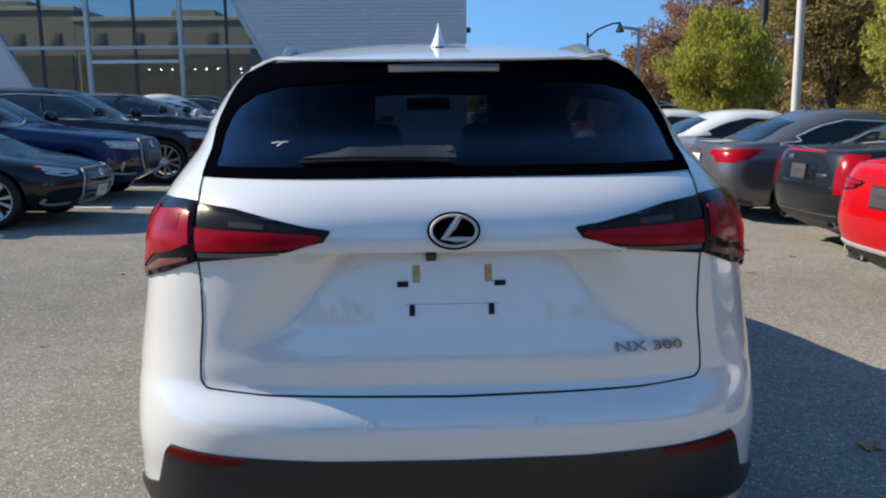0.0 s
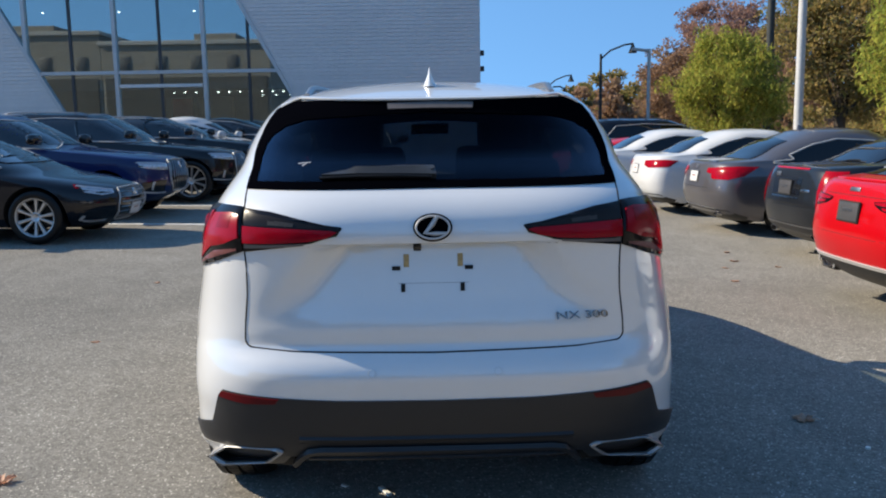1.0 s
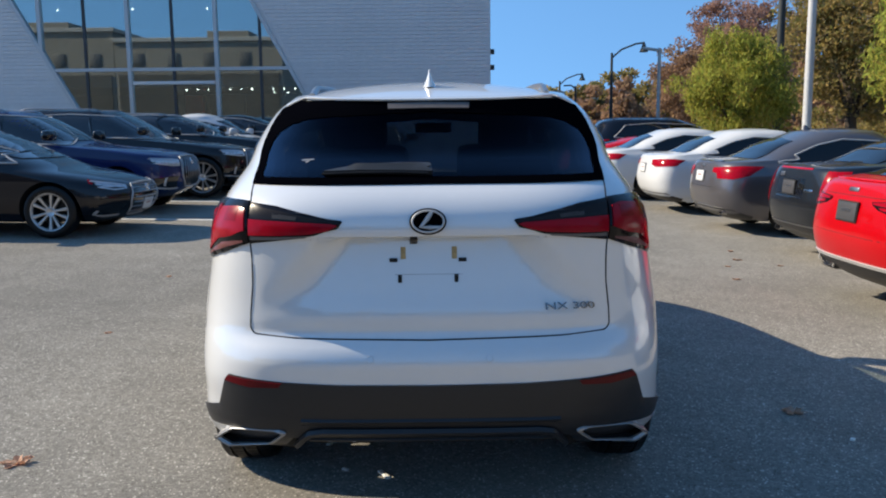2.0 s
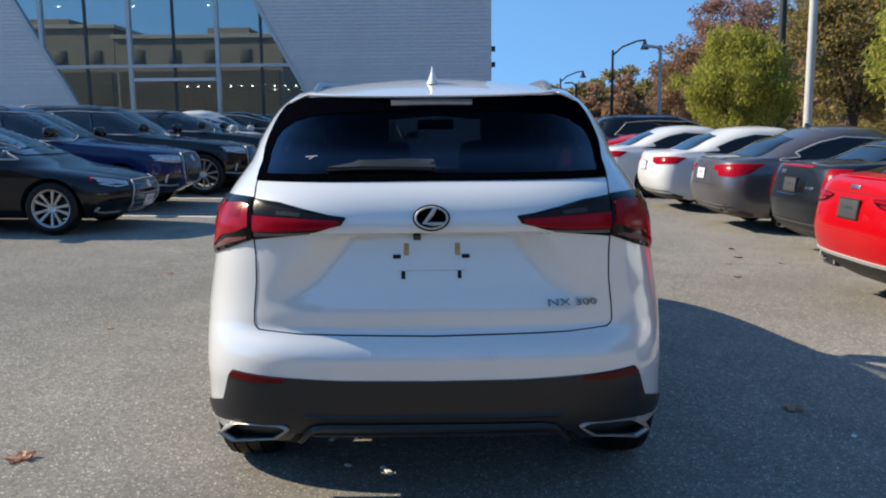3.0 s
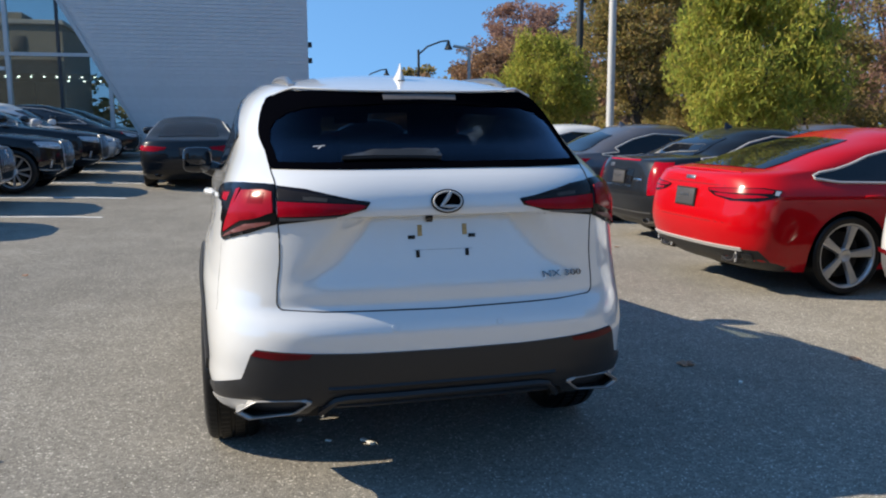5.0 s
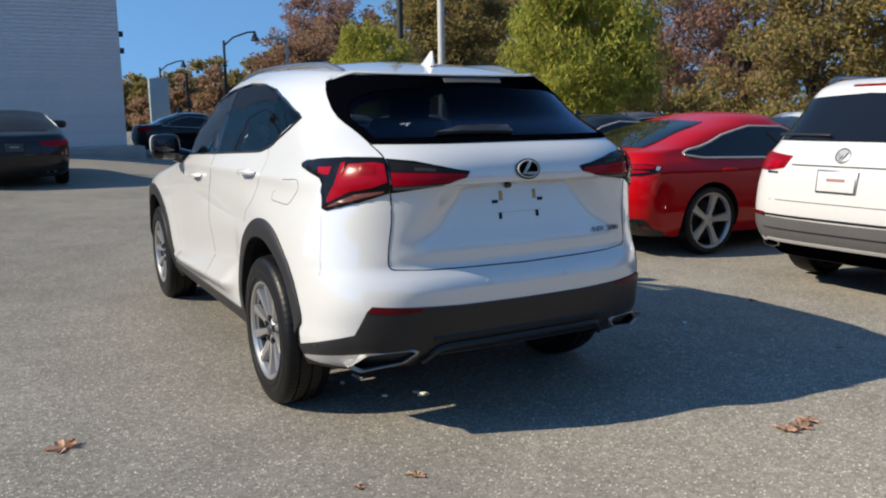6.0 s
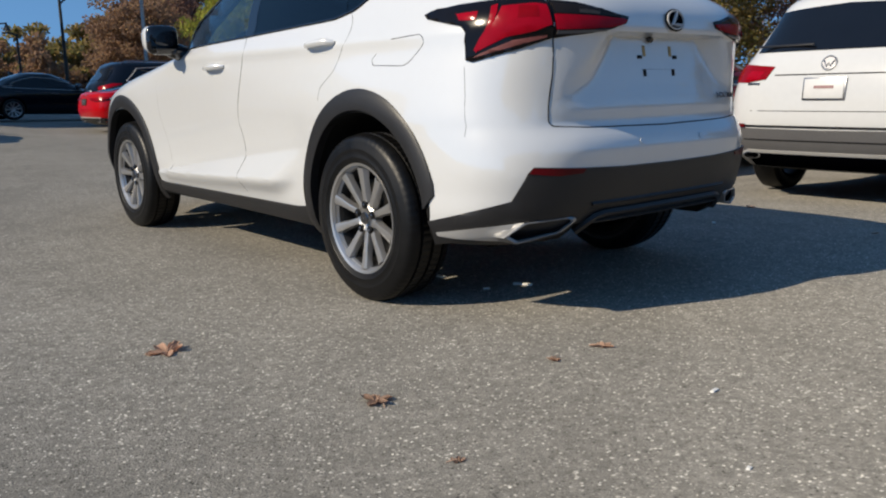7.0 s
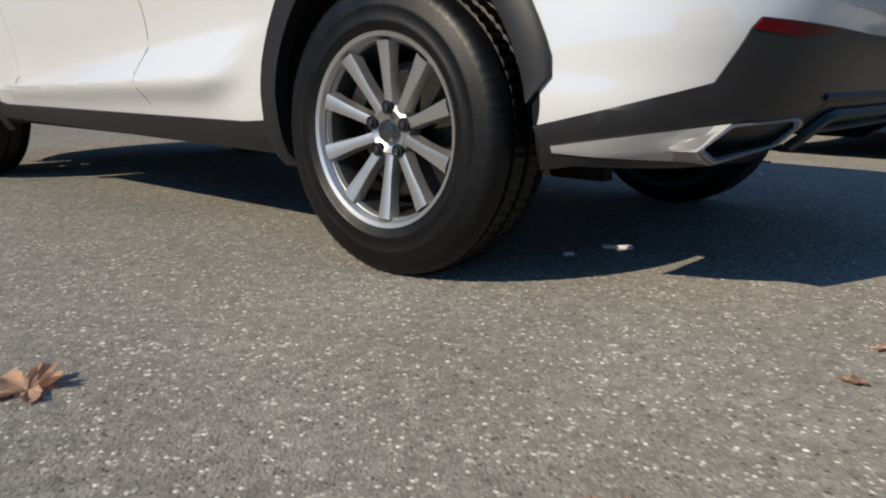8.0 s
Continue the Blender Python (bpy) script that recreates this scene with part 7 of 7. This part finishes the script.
def tree(seed, x, y, height, radius, crown_base, mat, clumps=90, per=45, leaf=0.07, spread=0.5, trunk=0.13, label="", lean=0.0, twiggy=0, droop=0.0, category="tree", group="trees round the lot", gap=0.0, hang=0.5, slim=0.45):
    rng = np.random.default_rng(seed)
    z0 = ground_z(x, y) if abs(x) < 40 and y < 60 else 0.4
    top = new("tree")
    tagged(top, label, category, group=group)
    top.matrix_basis = Matrix.Translation((x, y, z0 - 0.05))
    bm = bmesh.new()
    mid = crown_base + 0.35 * (height - crown_base)
    stem = [(lean * q + 0.12 * math.sin(3 * q + seed), 0.10 * math.cos(2.3 * q + seed) - 0.1 * math.cos(seed), mid * q) for q in (0, 0.2, 0.4, 0.6, 0.8, 1.0)]
    tube(bm, stem, [trunk * (1.25 - 0.7 * q) for q in (0, 0.2, 0.4, 0.6, 0.8, 1.0)], 9)
    tips = []
    limbs = 9 + int(radius * 1.5)
    half = (height - crown_base) / 2
    cz = crown_base + half
    for k in range(limbs):
        a = k * 2.4 + rng.random()
        q = 0.35 + 0.65 * (k + 0.5) / limbs
        start = Vector(stem[min(5, int(q * 5))])
        up = (rng.random() * 2 - 1) if k > 1 else 0.9
        ring = math.sqrt(max(0.0, 1 - up * up * 0.8))
        end = Vector((lean + radius * 0.82 * ring * math.cos(a), radius * 0.82 * ring * math.sin(a), cz + half * 0.85 * up))
        if end.z < start.z:
            end.z = start.z + 0.2 * half
        m = start.lerp(end, 0.5) + Vector((0, 0, 0.12 * radius))
        tube(bm, [start, start.lerp(m, 0.5), m, m.lerp(end, 0.6), end], [trunk * 0.42, trunk * 0.34, trunk * 0.26, trunk * 0.17, trunk * 0.07], 6)
        tips += [m, m.lerp(end, 0.5), end]
        for j in range(3 + twiggy):
            t = 0.35 + 0.6 * rng.random()
            p = m.lerp(end, t)
            e = p + Vector(rng.normal(size=3)) * radius * 0.28
            tube(bm, [p, p.lerp(e, 0.5) + Vector((0, 0, 0.05 * radius)), e], [trunk * 0.13, trunk * 0.09, trunk * 0.03], 5)
            tips.append(e)
    part("trunk", bm, M_BARK, top)
    cen = []
    lobes = [Vector(rng.normal(size=3)).normalized() for _ in range(9)]
    while len(cen) < clumps:
        d = Vector(rng.normal(size=3)).normalized()
        bulge = 0.80 + 0.28 * max(0.0, max(d.dot(l) for l in lobes)) ** 3
        if gap and min((d - l).length for l in lobes[:4]) < gap:
            continue
        r = (0.35 + 0.65 * rng.random() ** 0.5) * bulge
        p = Vector((lean + radius * r * d.x, radius * r * d.y, cz + half * r * d.z))
        p.z -= droop * (d.x * d.x + d.y * d.y) * rng.random()
        cen.append(p)
    keep = [p for p in tips if p.z > crown_base * 0.8]
    cen += keep[: len(keep)]
    pts, faces = leaf_cloud(rng, [tuple(p) for p in cen], per, spread, leaf, 0.6 + 0.4 * (hang > 1), hang, slim)
    crown = new("crown", cloud_mesh("crown", pts, faces, mat))
    crown.parent = top
    return top


tree(3, 8.04, 19.6, 4.05, 1.34, 1.0, M_LEAF_LIME, 120, 125, 0.062, 0.30, 0.09, "small round tree with yellow-green leaves", droop=0.6, gap=0.22, hang=1.3, slim=0.26)
tree(5, 8.35, 10.3, 4.9, 1.5, 1.30, M_LEAF_LIME, 175, 140, 0.062, 0.32, 0.10, "small round tree with yellow-green leaves", droop=0.6, gap=0.2, hang=1.3, slim=0.26)
tree(8, 15.0, 27.5, 9.0, 2.7, 1.6, M_LEAF_OLIVE, 160, 120, 0.08, 0.55, 0.2, "tall tree with dull olive autumn leaves", twiggy=2, gap=0.35)
tree(11, 24.5, 66.0, 12.0, 4.6, 1.5, M_LEAF_MAUVE, 140, 90, 0.14, 0.9, 0.28, "large tree with thin brown autumn leaves", twiggy=3, gap=0.3)
tree(12, 19.0, 58.0, 8.0, 3.6, 1.0, M_LEAF_RUST, 120, 90, 0.13, 0.8, 0.25, "spreading tree with rust-brown autumn leaves", twiggy=2, gap=0.3)
ROW = [
    (21, 18.5, 22.0, 8.2, 2.8, M_LEAF_OLIVE), (22, 22.5, 18.5, 9.5, 3.2, M_LEAF_MAUVE), (23, 20.0, 13.5, 7.2, 2.7, M_LEAF_OLIVE), (24, 24.5, 10.5, 9.8, 3.3, M_LEAF_MAUVE),
    (25, 21.5, 7.0, 7.6, 2.8, M_LEAF_RUST), (26, 25.5, 3.2, 10.2, 3.4, M_LEAF_RUST), (27, 22.5, -0.5, 8.0, 2.9, M_LEAF_OLIVE), (28, 26.0, -4.5, 9.5, 3.3, M_LEAF_MAUVE),
    (29, 20.5, 32.0, 9.0, 3.2, M_LEAF_OLIVE), (30, 27.0, 27.0, 11.0, 3.6, M_LEAF_MAUVE), (31, 31.0, 15.0, 11.5, 3.8, M_LEAF_MAUVE), (32, 30.0, 6.5, 11.0, 3.6, M_LEAF_MAUVE), (33, 25.0, 42.0, 10.0, 3.8, M_LEAF_RUST),
    (34, 22.0, -8.5, 8.5, 3.0, M_LEAF_OLIVE),
]
for seed, x, y, hh, rad, mat in ROW:
    words = {M_LEAF_OLIVE: "tree with dull olive autumn leaves", M_LEAF_RUST: "tree with rust-brown autumn leaves", M_LEAF_MAUVE: "thin tree with sparse brown leaves and bare twigs"}[mat]
    thin = mat is M_LEAF_MAUVE
    tree(seed, x, y, hh, rad, 1.3, mat, 70 if thin else 95, 80 if thin else 100, 0.075, 0.62, 0.17, words, twiggy=6 if thin else 3, gap=0.5 if thin else 0.32)


def thicket(seed, spots, height, mat, per, leaf, label, spread=0.7):
    """Undergrowth or far woods, as one mass of leaves."""
    rng = np.random.default_rng(seed)
    cen = []
    for x, y, r, h in spots:
        for _ in range(max(4, int(r * 7))):
            a, q = rng.random() * math.tau, math.sqrt(rng.random())
            hh = h * math.sqrt(max(0.05, 1 - q * q * 0.8)) * rng.random()
            cen.append((x + r * q * math.cos(a), y + r * q * math.sin(a), height + hh))
    pts, faces = leaf_cloud(rng, cen, per, spread, leaf)
    ob = new("thicket", cloud_mesh("thicket", pts, faces, mat))
    tagged(ob, label, "undergrowth", kind="stuff")


rg = np.random.default_rng(77)
thicket(41, [(19.5 + 5 * rg.random(), -12 + 2.0 * k, 1.6, 2.6 + 1.2 * rg.random()) for k in range(24)], 0.0, M_LEAF_OLIVE, 240, 0.07, "brown-green undergrowth along the edge of the lot")
thicket(42, [(27 + 5 * rg.random(), -14 + 2.6 * k, 2.4, 3.4 + 1.6 * rg.random()) for k in range(22)], 0.0, M_LEAF_OLIVE, 170, 0.11, "olive autumn woods behind the lot", 1.0)
thicket(43, [(14 + 3.4 * k + rg.random() * 2, 118 + 14 * rg.random(), 5.5, 7.5 + 0.16 * k * k * (1 if k < 5 else 0.6) + 2 * rg.random()) for k in range(13)], 0.0, M_LEAF_OLIVE, 120, 0.45, "far autumn woods on a low hill", 1.6)
thicket(44, [(16 + 5.0 * k + rg.random() * 3, 108 + 10 * rg.random(), 4.4, 5.5 + 3 * rg.random()) for k in range(9)], 0.0, M_LEAF_RUST, 110, 0.38, "far rust-coloured trees", 1.4)
thicket(45, [(28 + 4.5 * k, 80 - 4.0 * k + 6 * rg.random(), 3.6, 7.0 + 3 * rg.random()) for k in range(10)], 0.0, M_LEAF_RUST, 80, 0.32, "mixed autumn woods in the distance", 1.3)
thicket(46, [(-60 + 6 * k, -52 + 8 * rg.random(), 4.5, 6.5 + 3 * rg.random()) for k in range(26)], 0.0, M_LEAF_OLIVE, 20, 0.5, "autumn trees across the road", 1.6)
thicket(47, [(17.5 + 2.5 * k, 44 - 1.2 * k + 3 * rg.random(), 2.0, 2.6 + 1.4 * rg.random()) for k in range(8)], 0.3, M_LEAF_OLIVE, 90, 0.18, "low brown bushes beyond the lot", 0.9)


# ---------------------------------------------------------------- poles, lamps, sign
def pole(name, label, x, y, height, r0, r1, mat, category):
    top = new(name)
    tagged(top, label, category)
    top.matrix_basis = Matrix.Translation(on_ground(x, y, -0.02))
    bm = bmesh.new()
    tube(bm, [(0, 0, 0), (0, 0, height * 0.5), (0, 0, height)], [r0, (r0 + r1) / 2, r1], 14)
    part("post", bm, mat, top)
    bm = bmesh.new()
    tube(bm, [(0, 0, 0), (0, 0, 0.35), (0, 0, 0.42)], [r0 * 1.7, r0 * 1.6, r0 * 1.1], 14)
    part("base", bm, mat, top)
    return top


lot = pole("light_pole", "pale round steel light pole at the lot's edge", 7.98, 15.24, 9.0, 0.098, 0.075, M_POLE_WHITE, "light pole")
bm = bmesh.new()
box(bm, (0.9, 0.35, 0.12), (0.2, 0, 9.0), bevel=0.03)
part("lamp_head", bm, M_POLE_WHITE, lot)
util = pole("utility_pole", "dark steel utility pole among the trees", 9.82, 21.3, 9.5, 0.11, 0.10, M_POLE_DARK, "utility pole")
bm = bmesh.new()
box(bm, (0.42, 0.3, 1.5), (0.0, 0, 7.3), bevel=0.03)
part("cabinet", bm, M_POLE_DARK, util)


def street_lamp(x, y, h, reach, heads, label, scale=1.0):
    """An old-style lamp: a dark post with a curved arm and a bell-shaped lantern."""
    top = pole("street_lamp", label, x, y, h, 0.10 * scale, 0.06 * scale, M_POLE_DARK, "street lamp")
    for sg in heads:
        bm = bmesh.new()
        pts = [(0, 0, h - 0.25), (sg * reach * 0.3, 0, h + 0.10 * reach), (sg * reach * 0.75, 0, h + 0.27 * reach), (sg * reach, 0, h + 0.30 * reach)]
        tube(bm, pts, 0.045 * scale, 8)
        part("arm", bm, M_POLE_DARK, top)
        bm = bmesh.new()
        lathe(bm, [(h + 0.30 * reach + 0.05, 0.03), (h + 0.30 * reach - 0.05, 0.07 * scale), (h + 0.30 * reach - 0.22 * scale, 0.12 * scale), (h + 0.30 * reach - 0.42 * scale, 0.22 * scale), (h + 0.30 * reach - 0.46 * scale, 0.20 * scale), (h + 0.30 * reach - 0.46 * scale, 0.002)], "z", 16, at=(sg * reach, 0, 0))
        bmesh.ops.recalc_face_normals(bm, faces=bm.faces)
        part("lantern", bm, M_POLE_DARK, top)
    return top


street_lamp(8.7, 39.2, 5.25, 1.6, (1,), "dark street lamp with curved arm and bell lantern")
street_lamp(8.6, 56.5, 4.95, 1.6, (1,), "far dark street lamp with curved arm and bell lantern")
led = pole("street_lamp", "pale street lamp with a flat head", 7.6, 26.0, 4.15, 0.07, 0.055, M_POLE_WHITE, "street lamp")
bm = bmesh.new()
box(bm, (0.62, 0.16, 0.09), (-0.28, 0, 4.12), Matrix.Rotation(radians(8), 4, "Y"), bevel=0.02)
part("lamp_head", bm, M_POLE_WHITE, led)
sig = pole("traffic_signal", "dark signal post with a short arm beyond the lot", 7.25, 41.4, 3.75, 0.07, 0.055, M_POLE_DARK, "traffic signal")
bm = bmesh.new()
tube(bm, [(0, 0, 3.65), (-0.25, 0, 3.80), (-0.62, 0, 3.78)], 0.04, 8)
part("arm", bm, M_POLE_DARK, sig)
bm = bmesh.new()
box(bm, (0.20, 0.2, 0.50), (-0.45, 0, 1.75), bevel=0.03)
tube(bm, [(-0.45, 0, 1.75), (0, 0, 1.75)], 0.025, 6)
part("signal_head", bm, M_POLE_DARK, sig)
bm = bmesh.new()
box(bm, (1.2, 0.35, 3.6), (0, 0, 1.8), bevel=0.03)
ob = part("pylon_sign", bm, M_SIGN)
ob.matrix_basis = Matrix.Translation((7.65, 52.0, 0.45))
tagged(ob, "plain pale blue box-shaped pylon sign", "sign")

for y in (9.75, 12.4, 15.15, 17.85, 20.55):
    parking_line(-8.9, y, -2.6, y)


# ---------------------------------------------------------------- litter and painted sun slivers on the asphalt
def dry_leaf(seed, x, y, size, turn):
    rng = np.random.default_rng(seed)
    bm = bmesh.new()
    n, rings = 45, (0.22, 0.5, 0.78, 1.0)
    fold = [0.15 + 1.1 * rng.random() for _ in range(5)]
    reach = [0.6 + 0.55 * rng.random() for _ in range(5)]
    bend = rng.uniform(-0.35, 0.35, n)
    mid = bm.verts.new((0, 0, 0.02 * size))
    cols = []
    for k in range(n):
        a = k * math.tau / n
        lobe = 0.46 + 0.54 * abs(math.sin(2.5 * a)) ** 1.1 * reach[int(a / math.tau * 5) % 5]
        r = size * 0.56 * lobe * (0.86 + 0.28 * rng.random())
        lift = fold[int(a / math.tau * 5) % 5]
        rib = 0.05 * size * abs(math.sin(2.5 * a + 1.57))
        cols.append([bm.verts.new((q * r * math.cos(a), q * r * math.sin(a) * (1 - 0.25 * q * lift), 0.02 * size + rib * q + (lift * 0.13 * lobe + 0.13 * bend[k]) * size * q ** 2.0 + 0.03 * size * rng.random())) for q in rings])
    for k in range(n):
        a, b = cols[k], cols[(k + 1) % n]
        bm.faces.new((mid, a[0], b[0]))
        for j in range(len(rings) - 1):
            bm.faces.new((a[j], a[j + 1], b[j + 1], b[j]))
    bmesh.ops.solidify(bm, geom=bm.faces[:], thickness=0.0015)
    tube(bm, [(-size * 0.2, 0, 0.010), (-size * 0.45, 0.01, 0.008), (-size * 0.62, 0.02, 0.004)], 0.0013, 5)
    low = min(v.co.z for v in bm.verts)
    for v in bm.verts:
        v.co.z -= low
    ob = part("dry_leaf", bm, M_DEAD_LEAF)
    ob.matrix_basis = Matrix.Translation(on_ground(x, y, 0.0)) @ Matrix.Rotation(turn, 4, "Z")
    tagged(ob, "curled brown dry leaf lying on asphalt", "leaf", group="dry leaves on the asphalt")


LEAVES = [(-1.775, 0.75, 0.15), (-1.50, -0.09, 0.11), (1.775, 1.325, 0.15), (0.90, -0.60, 0.14), (0.98, -0.61, 0.13), (1.06, -0.58, 0.12), (-0.862, -0.18, 0.07), (-0.637, -0.20, 0.09), (2.91, 1.29, 0.11),
          (3.36, 6.47, 0.14), (3.53, 7.16, 0.12), (3.1, 6.0, 0.10), (2.6, 7.4, 0.08), (2.9, 5.2, 0.10), (3.7, 6.1, 0.10), (-1.575, -0.53, 0.05), (2.26, 0.12, 0.05), (-2.3, 3.0, 0.07), (-2.6, 5.2, 0.08), (-3.1, 1.6, 0.06)]
for k, (x, y, s) in enumerate(LEAVES):
    dry_leaf(100 + k, x, y, s * 0.80, k * 1.7)


def scrap(x, y, l, w, turn):
    bm = bmesh.new()
    box(bm, (l, w, min(l, w) * 0.5), (0, 0, min(l, w) * 0.25), bevel=min(l, w) * 0.12)
    ob = part("paper_scrap", bm, M_LITTER_AND_SUN)
    ob.matrix_basis = Matrix.Translation(on_ground(x, y, 0.0)) @ Matrix.Rotation(turn, 4, "Z")
    tagged(ob, "small white scrap of litter on asphalt", "litter", group="litter on the asphalt")


# the four under the car are slivers of sunlight made as white pieces
for k, (x, y, l, w) in enumerate([(-0.73, -0.68, 0.035, 0.012), (0.069, -1.10, 0.025, 0.015), (1.892, 0.961, 0.025, 0.02), (-0.474, 0.955, 0.03, 0.02), (-0.37, 1.01, 0.09, 0.018), (-0.205, 0.61, 0.085, 0.02), (-0.37, 0.67, 0.03, 0.015), (-2.0, -0.95, 0.02, 0.012), (-1.1, -1.0, 0.018, 0.01)]):
    scrap(x, y, l, w, 0.1 + 0.4 * k)
